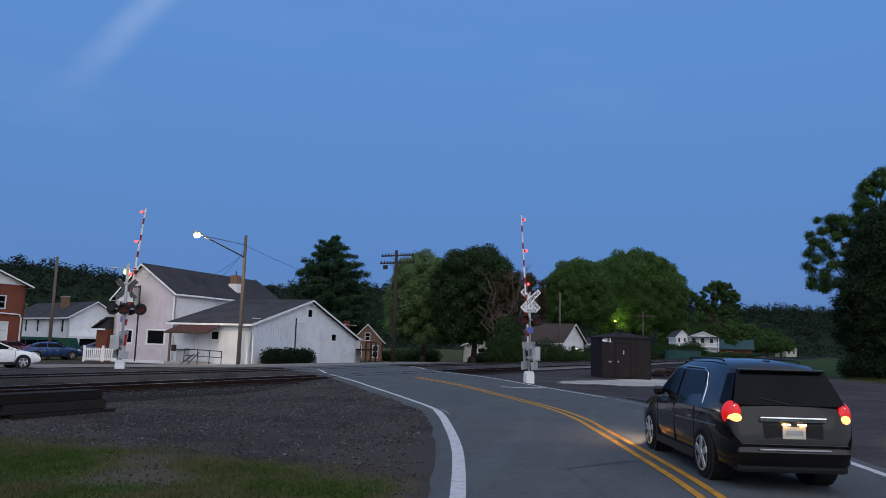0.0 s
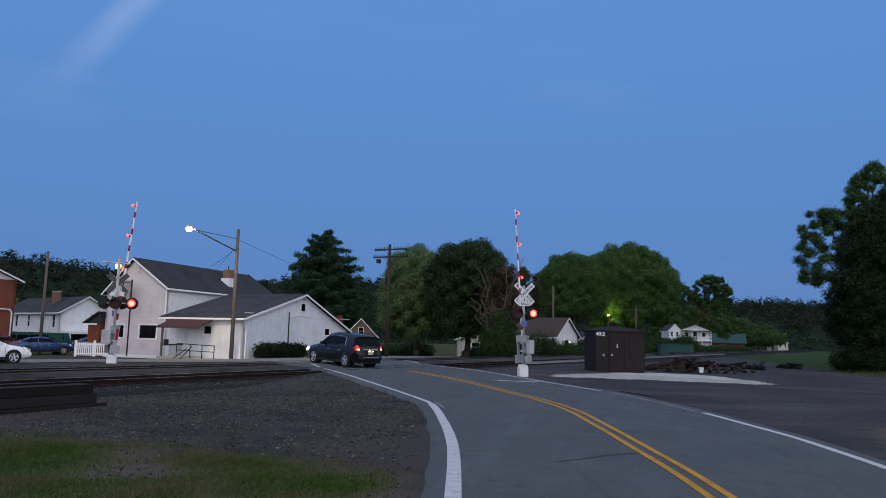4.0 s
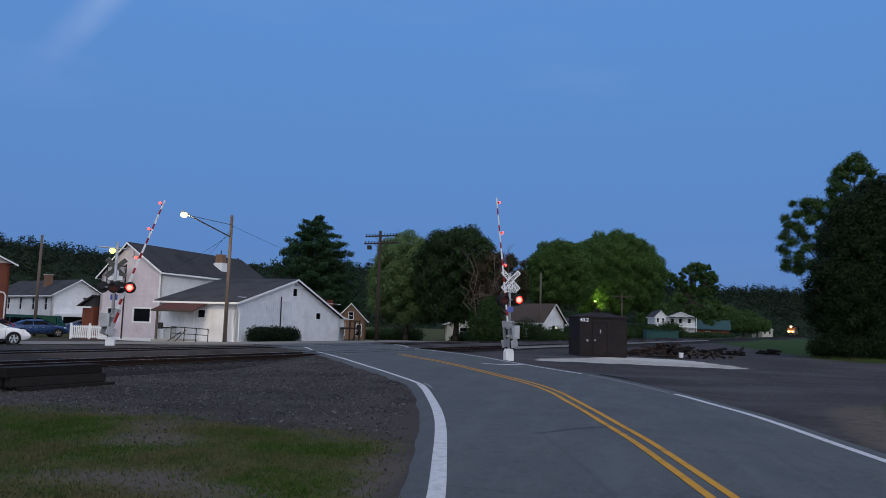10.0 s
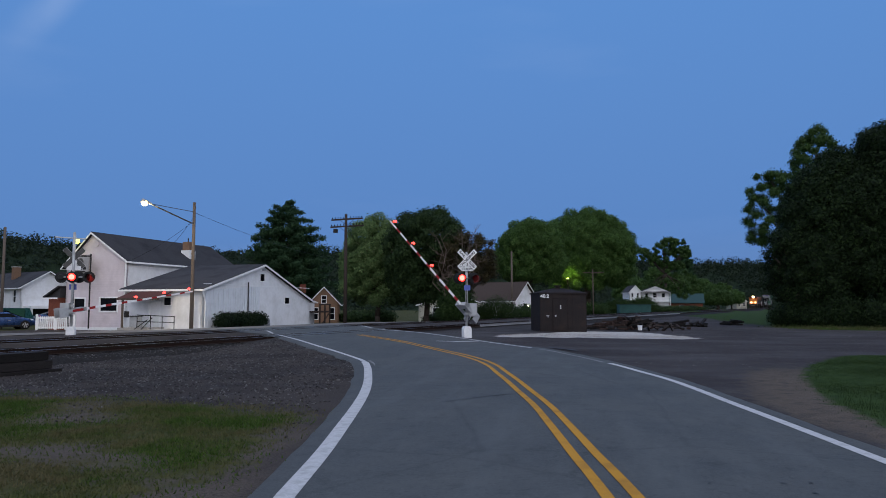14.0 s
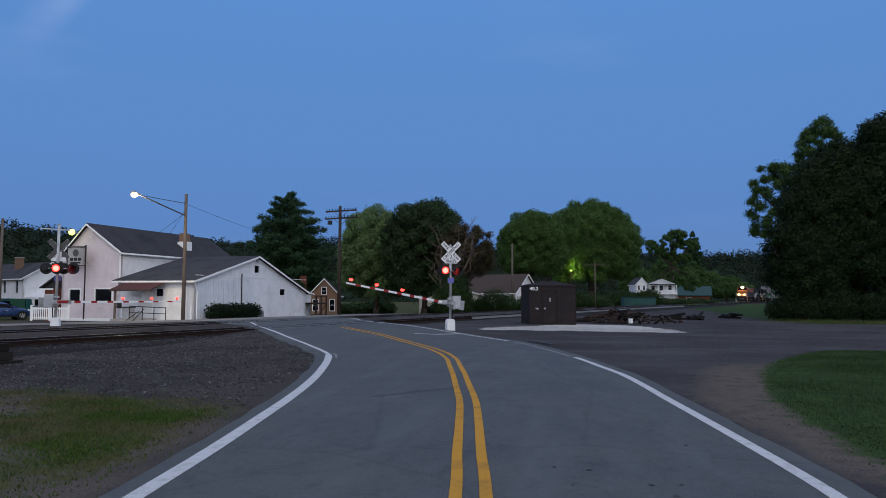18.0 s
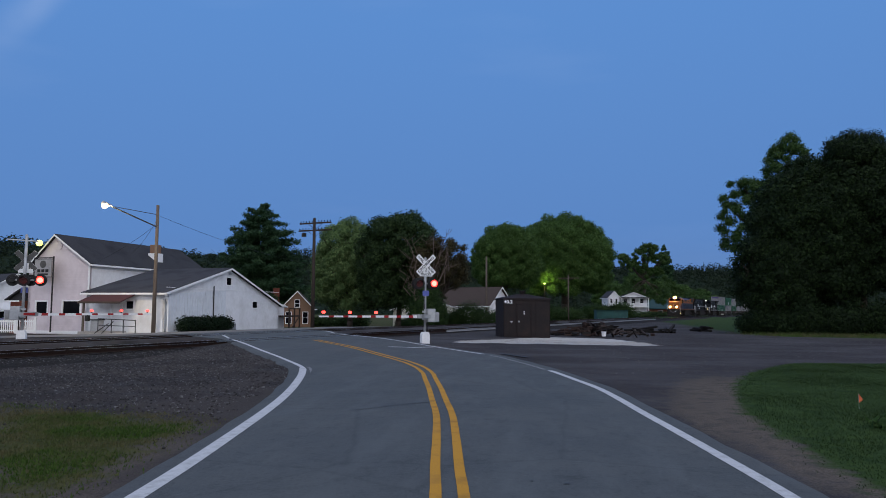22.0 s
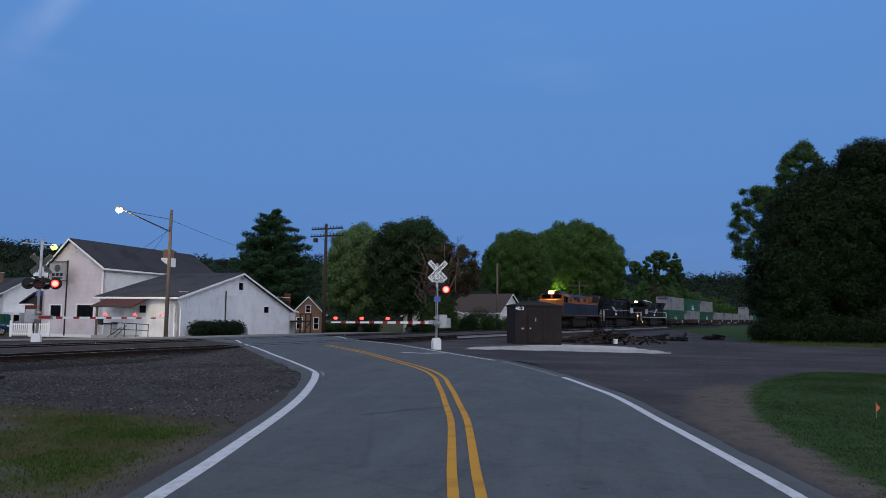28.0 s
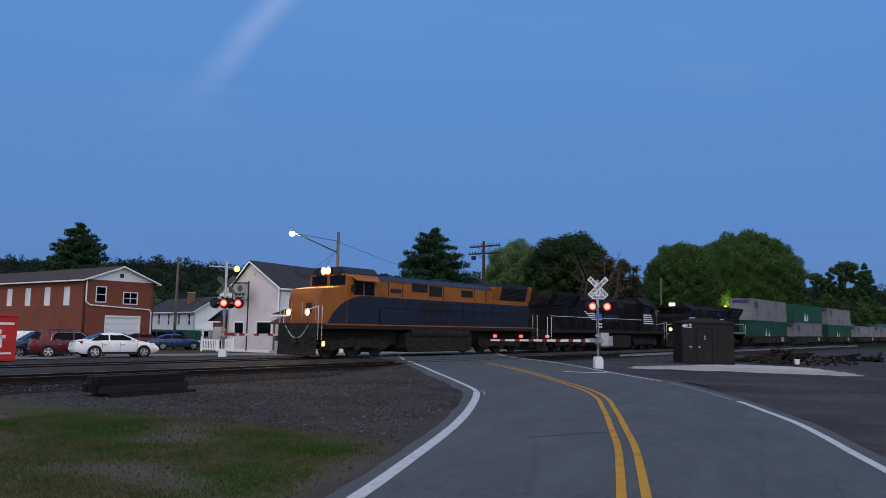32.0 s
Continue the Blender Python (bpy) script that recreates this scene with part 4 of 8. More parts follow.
def window_parts(parent, m, x0, x1, z0, z1, bars=(0, 0), frame_w=0.07, mat=None, kind="window", glass=None):
    """A framed pane set in a wall's opening, facing -y."""
    mat = mat or M["trim_white"]
    bm = bmesh.new()
    f = frame_w
    for b in ((x0 - f, x0 + 0.02, z0 - f, z1 + f), (x1 - 0.02, x1 + f, z0 - f, z1 + f), (x0, x1, z1 - 0.02, z1 + f), (x0, x1, z0 - f, z0 + 0.02)):
        box(bm, b[0], b[1], -0.035, 0.06, b[2], b[3])
    for i in range(bars[0]):
        x = x0 + (x1 - x0) * (i + 1) / (bars[0] + 1)
        box(bm, x - 0.025, x + 0.025, 0.0, 0.06, z0, z1)
    for i in range(bars[1]):
        z = z0 + (z1 - z0) * (i + 1) / (bars[1] + 1)
        box(bm, x0, x1, 0.0, 0.06, z - 0.025, z + 0.025)
    win = part("window", bm, mat, parent, m=m)
    bm = bmesh.new()
    box(bm, x0, x1, 0.065, 0.08, z0, z1)
    part("pane", bm, glass or M["glass_dark"], win, "dark reflecting glass", m=m)
    return win


def roof_slab(name, parent, material, m, a, b, y0, y1, thick=0.14):
    """A sloping slab over the line a-b (x, z), between y0 and y1."""
    bm = bmesh.new()
    prism(bm, [a, b, (b[0], b[1] + thick), (a[0], a[1] + thick)], y0, y1)
    return part(name, bm, material, parent, m=m)


def gable_house(name, label, m, W, D, zl, zr, xp, zp, z0, wall, roof, openings=None, over=0.35, front_mat=None, category="building", right_mat=None, left_mat=None, bars=(0, 1), trim=None, chimney=None):
    """A house whose ridge runs along y: front gable at y=0, sides at x=0 and x=W."""
    openings = openings or {}
    house = empty(name, m, label, category)
    tm = trim or M["trim_white"]
    def top(x):
        return zl + (zp - zl) * x / xp if x <= xp else zp + (zr - zp) * (x - xp) / (W - xp)
    T = 0.22
    views = {
        "front": (Matrix(), W, top, front_mat or wall, (xp,)),
        "back": (pose(W, D, 0, 0, 0, 180), W, lambda x: top(W - x), wall, (W - xp,)),
        "left": (pose(0, D, 0, 0, 0, -90), D, lambda x: zl, left_mat or wall, ()),
        "right": (pose(W, 0, 0, 0, 0, 90), D, lambda x: zr, right_mat or wall, ()),
    }
    for key, (mm, length, tf, mat, knots) in views.items():
        holes = openings.get(key, [])
        inset = T + 0.003 if key in ("left", "right") else 0.0
        bm_m = mm
        cut = [h for h in holes]
        w = wall_mesh("wall", length, (lambda x, tf=tf: tf(x) - 0.02), z0, [h[:4] for h in cut], T, mat, house, bm_m, knots)
        if key in ("left", "right"):
            w.scale = (1, 1, 1)
        for h in cut:
            extra = h[4] if len(h) > 4 else {}
            window_parts(house, mm, *h[:4], **({"bars": bars} | extra))
    # roof
    sl, sr = (zp - zl) / xp, (zp - zr) / (W - xp)
    roof_slab("roof", house, roof, Matrix(), (-over, zl - over * sl), (xp + 0.02, zp), -over, D + over)
    roof_slab("roof", house, roof, Matrix(), (W + over, zr - over * sr), (xp - 0.02, zp), -over, D + over)
    # white verge boards and gutters
    bm = bmesh.new()
    prism(bm, [(-over, zl - over * sl - 0.06), (xp, zp - 0.05), (xp, zp + 0.10), (-over, zl - over * sl + 0.10)], -over - 0.035, -over - 0.003)
    prism(bm, [(W + over, zr - over * sr - 0.06), (xp, zp - 0.05), (xp, zp + 0.10), (W + over, zr - over * sr + 0.10)], -over - 0.035, -over - 0.003)
    part("verge_board", bm, tm, house)
    for x, z in ((-over, zl - over * sl), (W + over, zr - over * sr)):
        bm = bmesh.new()
        s = -1 if x < 0 else 1
        box(bm, min(x, x + s * 0.12), max(x, x + s * 0.12), -over, D + over, z - 0.06, z + 0.08, 0.02)
        part("gutter", bm, tm, house)
    if chimney:
        cx, cy, cz0, cz1, cw = chimney
        ch = quick("chimney", M["brick_tan"], house, "brick chimney", boxes=[(cx - cw, cx + cw, cy - cw, cy + cw, cz0, cz1)])
        quick("chimney_cap", M["concrete"], ch, boxes=[(cx - cw - 0.06, cx + cw + 0.06, cy - cw - 0.06, cy + cw + 0.06, cz1, cz1 + 0.10)])
    return house


A_DEG = 84.37  # the way the white building's gable wall runs
LOW = pose(-29.0, 48.23, 0, 0, 0, A_DEG)
VFW = pose(-38.16 - 0.9952 * 6.0, 52.43 + 0.098 * 6.0, 0, 0, 0, A_DEG - 90)


def build_low_hall():
    h = gable_house("white_hall", "low white metal-clad hall with grey shingle roof and small dark windows", LOW, 17.0, 6.8, 2.95, 2.15, 8.3, 5.10, -0.7,
                    M["siding_white"], M["shingle"], {
                        "front": [(7.95, 8.75, 3.78, 4.42, {"bars": (0, 0), "frame_w": 0.04}), (12.15, 13.1, 1.90, 2.47, {"bars": (0, 0), "frame_w": 0.06})],
                        "left": [(6.8 - 3.33, 6.8 - 2.66, 1.78, 2.36, {"bars": (0, 0)}), (6.8 - 4.55, 6.8 - 3.70, 0.10, 2.05, {"glass": M["trim_white"], "bars": (0, 0), "frame_w": 0.10})],
                    }, over=0.30, front_mat=M["siding_white"])
    # ribbed metal sheets on the lower part of the gable
    bm = bmesh.new()
    for i in range(23):
        x = 0.35 + i * 0.33
        box(bm, x, x + 0.27, -0.028, -0.002, 0.0, min(2.9 + i * 0.02, 3.3))
    part("ribbed_cladding", bm, M["metal_white"], h, "ribbed white metal sheets")
    quick("seam_strip", M["trim_white"], h, boxes=[(0.1, 16.9, -0.03, -0.003, 3.36, 3.40)])
    quick("conduit", M["iron"], h, "dark vertical pipe", rods=[((6.05, -0.08, 0.0), (6.05, -0.08, 3.65), 0.045)])
    quick("downpipe", M["trim_white"], h, rods=[((0.25, -0.09, 0.1), (0.25, -0.09, 2.1), 0.045), ((0.25, -0.09, 2.1), (-0.25, -0.2, 2.8), 0.045)])
    quick("gable_lamp", M["steel"], h, boxes=[(8.2, 8.5, -0.22, 0.0, 4.68, 4.86)], bevel=0.03)
    return h


def build_vfw():
    W = 6.0
    h = gable_house("clubhouse", "tall pinkish clapboard clubhouse with steep grey shingle roof", VFW, W, 16.0, 5.10, 5.45, 2.62, 7.72, -0.8,
                    M["lap_pink"], M["shingle"], {
                        "front": [(W - 2.49, W - 0.80, 1.30, 2.38, {"bars": (0, 0), "frame_w": 0.10}), (W - 5.14, W - 4.02, 1.34, 2.34, {"bars": (0, 0), "frame_w": 0.09})],
                    }, over=0.30, right_mat=M["lap_white"])
    # chimney with white flashing
    ch = quick("chimney", M["brick_tan"], h, "brick chimney on a white flashed base", boxes=[(4.35, 5.05, 9.4, 10.1, 6.6, 7.75)])
    quick("flashing", M["trim_white"], ch, boxes=[(4.25, 5.2, 9.3, 10.2, 5.6, 6.95)])
    quick("chimney_pot", M["iron"], ch, rods=[((4.7, 9.75, 7.75), (4.7, 9.75, 8.15), 0.05)])
    bm = bmesh.new()
    rod(bm, (W - 3.05, -0.06, 6.86), (W - 3.05, -0.004, 6.86), 0.28, 0.28, 20)
    part("round_vent", bm, M["siding_pink"], h)
    quick("base_trim", M["trim_white"], h, boxes=[(0.02, W - 0.02, -0.03, -0.003, -0.25, -0.02)])
    quick("corner_board", M["trim_white"], h, boxes=[(W - 0.14, W + 0.02, -0.025, -0.003, -0.2, 5.35)])
    return h


build_low_hall()
build_vfw()


def build_porch():
    """The hall's door awning, stoop, railings and the utility boxes beside it."""
    m = LOW
    aw = empty("door_awning", m, "maroon shingled awning on a post over the hall door", "awning")
    bm = bmesh.new()
    prism(bm, [(-1.9, 2.22), (-0.30, 2.78), (-0.30, 2.86), (-1.9, 2.30)], 2.3, 5.9)
    part("awning_roof", bm, M["shingle_red"], aw)
    quick("post", M["wood_pole"], aw, boxes=[(-1.80, -1.68, 5.45, 5.57, 0.0, 2.26)])
    quick("fascia", M["shingle_brown"], aw, boxes=[(-1.94, -1.90, 2.28, 5.92, 2.16, 2.31)])
    st = empty("door_stoop", m, "low concrete stoop and ramp by the hall door", "steps")
    quick("stoop", M["concrete"], st, boxes=[(-1.9, -0.02, 3.2, 5.8, -0.3, 0.16)], bevel=0.02)
    quick("ramp_edge", M["concrete"], st, boxes=[(-1.9, -0.02, 0.8, 3.2, -0.3, 0.06)], bevel=0.02)
    rail = empty("handrail", m, "dark iron pipe handrail beside the stoop", "railing")
    for y in (1.05, 2.05, 3.05, 4.2):
        quick("post", M["iron"], rail, rods=[((-1.75, y, 0.0), (-1.75, y, 1.02), 0.03)])
    quick("top_rail", M["iron"], rail, rods=[((-1.75, 1.05, 0.98), (-1.75, 4.2, 1.08), 0.03)])
    quick("mid_rail", M["iron"], rail, rods=[((-1.75, 1.05, 0.55), (-1.75, 4.2, 0.62), 0.025)])
    quick("brace", M["iron"], rail, rods=[((-2.3, 4.0, 0.05), (-1.75, 3.3, 0.75), 0.03), ((-2.3, 3.4, 0.05), (-1.75, 2.9, 0.9), 0.03)])
    ub = empty("utility_box", m, "grey metal utility cabinet beside the hall door", "cabinet")
    quick("cabinet", M["steel"], ub, boxes=[(-1.35, -0.75, 4.55, 5.2, 0.16, 0.95)], bevel=0.03)
    quick("lid", M["iron"], ub, boxes=[(-1.4, -0.7, 4.5, 5.25, 0.95, 1.02)], bevel=0.015)
    box_ = empty("mail_box", m, "dark wall box by the hall door", "box")
    quick("body", M["iron"], box_, boxes=[(-1.78, -1.5, 5.1, 5.35, 0.9, 1.35)], bevel=0.03)
    ac = empty("air_conditioner", m, "grey outdoor air-conditioning unit beside the hedge", "air conditioner")
    quick("casing", M["iron"], ac, boxes=[(7.0, 7.9, -0.95, -0.15, -0.25, 0.72)], bevel=0.03)
    for i in range(7):
        quick("grille_slat", M["steel"], ac, boxes=[(7.08, 7.82, -0.975, -0.952, -0.12 + i * 0.11, -0.08 + i * 0.11)])


build_porch()


def build_sign():
    """Hanging club sign on a black post frame."""
    s = empty("club_sign", VFW @ pose(3.1, -0.9, -0.1), "white club sign board in a black steel post frame", "sign")
    quick("post", M["iron"], s, rods=[((0.15, 0, 0), (0.15, 0, 6.05), 0.06)])
    quick("arm", M["iron"], s, rods=[((-1.75, 0, 5.95), (0.15, 0, 5.95), 0.035), ((-1.75, 0, 5.95), (-1.75, 0, 4.35), 0.03)])
    board = quick("board", M["sign_grey"], s, "weathered pale grey sign board", boxes=[(-1.62, 0.0, -0.06, 0.06, 4.42, 5.82)], bevel=0.02)
    bm = bmesh.new()
    rod(bm, (-0.81, -0.075, 5.42), (-0.81, -0.062, 5.42), 0.30, 0.30, 20)
    part("emblem", bm, M["weathered"], board, "faded round emblem")
    quick("frame_bar", M["iron"], board, boxes=[(-1.66, 0.04, -0.07, 0.07, 5.82, 5.88), (-1.66, 0.04, -0.07, 0.07, 4.36, 4.42), (-1.68, -1.62, -0.07, 0.07, 4.36, 5.88)])
    for i in range(3):
        x = -1.35 + i * 0.40
        quick("letter_bar", M["black_paint"], board, boxes=[(x, x + 0.30, -0.075, -0.062, 4.78, 5.02)])
    quick("letter_bar", M["iron"], board, boxes=[(-1.3, -0.3, -0.075, -0.062, 4.55, 4.68)])


build_sign()


# ---- crossing signals ----
GATES = []
LENSES = []


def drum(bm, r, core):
    """A made-up lamp drum, turned to imitate switching: dull red glass at the back (+y), a lit face with a bright
    middle inside its front rim.
    """
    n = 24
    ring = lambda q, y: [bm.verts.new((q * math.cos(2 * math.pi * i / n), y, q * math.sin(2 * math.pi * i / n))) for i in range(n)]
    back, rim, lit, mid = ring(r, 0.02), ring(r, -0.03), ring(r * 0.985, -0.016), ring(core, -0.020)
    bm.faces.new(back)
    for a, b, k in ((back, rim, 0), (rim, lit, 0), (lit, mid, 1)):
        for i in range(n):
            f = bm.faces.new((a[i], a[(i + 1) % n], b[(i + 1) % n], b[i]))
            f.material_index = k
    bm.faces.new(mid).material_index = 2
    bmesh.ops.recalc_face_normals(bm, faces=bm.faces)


def signal(name, x, y, z, face, arm_way, label, shown_front, light_rows):
    """A flashing-light mast with crossbuck and a gate arm. face: the way the signs look, in degrees; arm_way: the arm's way when down."""
    s = empty(name, pose(x, y, z, 0, 0, face + 90), label, "crossing signal", "crossing signals")
    bm = bmesh.new()
    prism(bm, [(-0.21, -0.5), (0.21, -0.5), (0.21, 0.26), (0.14, 0.40), (-0.14, 0.40), (-0.21, 0.26)], -0.21, 0.21)
    part("base_casting", bm, M["white_paint"], s, "white cast junction base")
    quick("mast", M["alu"], s, rods=[((0, 0, 0.40), (0, 0, 4.30 if shown_front else 5.25), 0.070)], smooth=True)
    quick("mast_cap", M["alu"], s, rods=[((0, 0, 4.30 if shown_front else 5.25), (0, 0, (4.36 if shown_front else 5.31)), 0.085, 0.02)])
    # crossbuck
    cz = 3.95
    back = M["alu"]
    for k, (tilt, words) in enumerate(((-45, ("CROSSING",)), (45, ("RAIL", "ROAD")))):
        m = pose(0, -0.095 - 0.022 * (1.5 - k), cz, 0, tilt if True else 0, 0)
        bm = bmesh.new()
        box(bm, -0.66, 0.66, -0.006, 0.006, -0.125, 0.125)
        bl = part("crossbuck_blade", bm, M["white_paint"], s, "white reflective crossbuck blade", m=m)
        bm = bmesh.new()
        box(bm, -0.655, 0.655, 0.007, 0.013, -0.120, 0.120)
        part("blade_back", bm, M["weathered"], bl, "bare grey metal back", m=m)
        if k == 0:
            text_part("lettering", "CROSSING", 0.20, M["black_paint"], bl, m @ pose(0, -0.009, 0, 90, 0, 0), "black letters", width=1.16)
        else:
            for w, xx in (("RAIL", -0.39), ("ROAD", 0.39)):
                text_part("lettering", w, 0.20, M["black_paint"], bl, m @ pose(xx, -0.009, 0, 90, 0, 0), "black letters", width=0.42)
    tp = quick("track_count_sign", M["white_paint"], s, "white plate with track count", boxes=[(-0.34, 0.34, -0.115, -0.103, cz - 0.62, cz - 0.42), (-0.14, 0.14, -0.115, -0.103, cz - 0.42, cz - 0.12)])
    text_part("lettering", "TRACKS", 0.17, M["black_paint"], tp, pose(0, -0.119, cz - 0.52, 90, 0, 0), "black letters", width=0.60)
    text_part("lettering", "2", 0.26, M["black_paint"], tp, pose(0, -0.119, cz - 0.28, 90, 0, 0), "black numeral")
    # lamp heads for each way; every lens is a made-up drum whose lit face turns outward when the warning starts, in
    # place of switching on
    for facing, spread in ((0, (-0.38, 0.38)), (180, (-0.38, 0.38))) if shown_front else ((0, (-0.25, 0.58)), (180, (0.0, 0.78))):
        fm = pose(0, 0, 2.95, 0, 0, facing)
        bm = bmesh.new()
        rod(bm, (spread[0] - 0.02, -0.09, 0), (spread[1] + 0.02, -0.09, 0), 0.035)
        part("lamp_arm", bm, M["alu"], s, m=fm)
        for k, xx in enumerate(spread):
            bm = bmesh.new()
            rod(bm, (xx, -0.20, 0), (xx, -0.19, 0), 0.30, 0.30, 24)
            rod(bm, (xx, -0.19, 0), (xx, -0.02, 0), 0.17, 0.12, 16)
            hd = part("lamp_head", bm, M["black_paint"], s, "black round lamp background", m=fm)
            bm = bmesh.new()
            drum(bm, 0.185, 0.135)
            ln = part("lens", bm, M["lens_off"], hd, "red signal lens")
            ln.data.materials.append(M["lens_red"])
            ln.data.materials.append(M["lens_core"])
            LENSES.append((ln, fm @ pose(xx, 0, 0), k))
            bm = bmesh.new()
            for i in range(9):
                a0, a1 = math.radians(-10 + i * 200 / 9), math.radians(-10 + (i + 1) * 200 / 9)
                q = [(math.cos(a) * 0.185 + xx, math.sin(a) * 0.185) for a in (a0, a1)]
                out = 0.50 if 2 <= i <= 6 else 0.36
                f = [bm.verts.new((q[0][0], -0.20, q[0][1])), bm.verts.new((q[1][0], -0.20, q[1][1])), bm.verts.new((q[1][0], -out, q[1][1])), bm.verts.new((q[0][0], -out, q[0][1]))]
                bm.faces.new(f)
            part("hood", bm, M["black_paint"], hd, m=fm)
    quick("emergency_sign", M["sign_blue"], s, "small blue emergency notice", boxes=[(-0.17, 0.17, -0.11, -0.095, 2.30, 2.58)])
    # gate machine and instrument case
    gm = quick("gate_machine", M["alu"], s, "silver gate mechanism case", boxes=[(0.09, 0.52, -0.22, 0.26, 0.92, 1.62)], bevel=0.03)
    quick("door_seam", M["steel"], gm, boxes=[(0.14, 0.47, -0.235, -0.222, 0.98, 1.55)])
    quick("cable", M["black_paint"], s, "black cable conduit", rods=[((0.12, 0.05, 0.3), (0.16, 0.05, 0.95), 0.03)])
    quick("cable", M["black_paint"], s, "black cable conduit", rods=[((-0.05, -0.09, 1.6), (-0.05, -0.09, 2.8), 0.018)])
    for z0 in (1.02, 1.42):
        quick("case_bracket", M["alu"], s, boxes=[(-0.12, 0.12, -0.12, 0.12, z0, z0 + 0.10)])
    if not shown_front:
        lamp = quick("lamp_bracket", M["steel"], s, rods=[((-0.55, 0, 4.95), (0.9, 0, 5.02), 0.035)])
    # the moving arm turns about its pivot on the machine
    g = new("gate_arm")
    g.empty_display_size = 0.2
    g.parent = s
    L = 7.05
    a = arm_way - (face + 90)
    base = pose(0, 0, 1.22, 0, 0, a)
    cuts = [0.35]
    while cuts[-1] < L - 0.5:
        cuts += [cuts[-1] + 0.56, cuts[-1] + 0.88]
    cuts[-1] = L
    for i, (x0, x1) in enumerate(zip(cuts, cuts[1:])):
        h = 0.085 - 0.04 * x0 / L
        quick("arm_stripe", M["red_paint" if i % 2 else "white_paint"], g, boxes=[(x0, x1, -0.012, 0.012, -h, h * 0.6)])
    for y0 in (-0.34, 0.28):
        quick("counterweight", M["alu"], g, boxes=[(-0.75, -0.35, y0, y0 + 0.06, -0.28, 0.22)], bevel=0.02)
    quick("arm_fork", M["alu"], g, boxes=[(-0.75, 0.55, -0.33, -0.29, -0.09, 0.09), (-0.75, 0.55, 0.29, 0.33, -0.09, 0.09), (0.30, 0.62, -0.33, 0.33, -0.10, 0.10)])
    quick("hub_stripe", M["red_paint"], g, boxes=[(-0.1, 0.45, -0.345, -0.331, -0.06, 0.06)])
    for xx in (L - 0.25, L * 0.74, L * 0.50):
        h = quick("arm_lamp", M["black_paint"], g, rods=[((xx, 0, 0.06), (xx, 0, 0.12), 0.05)])
        bm = bmesh.new()
        rod(bm, (xx, -0.07, 0.18), (xx, 0.07, 0.18), 0.062, 0.062, 14)
        part("lamp_lens", bm, M["lens_gate"], h, "red gate lamp")
    GATES.append((g, base))
    return s


# ways: toward the near road, and toward the far side
signal("crossing_signal", -7.71, 37.60, 0.28, -62, 238, "silver crossing signal mast with crossbuck, red flashers and gate", True, ("lens_dim", "lens_red"))
signal("crossing_signal", -27.60, 32.68, 0.30, 118, 62, "silver crossing signal mast seen from behind, with gate", False, ("lens_red", "lens_dim"))


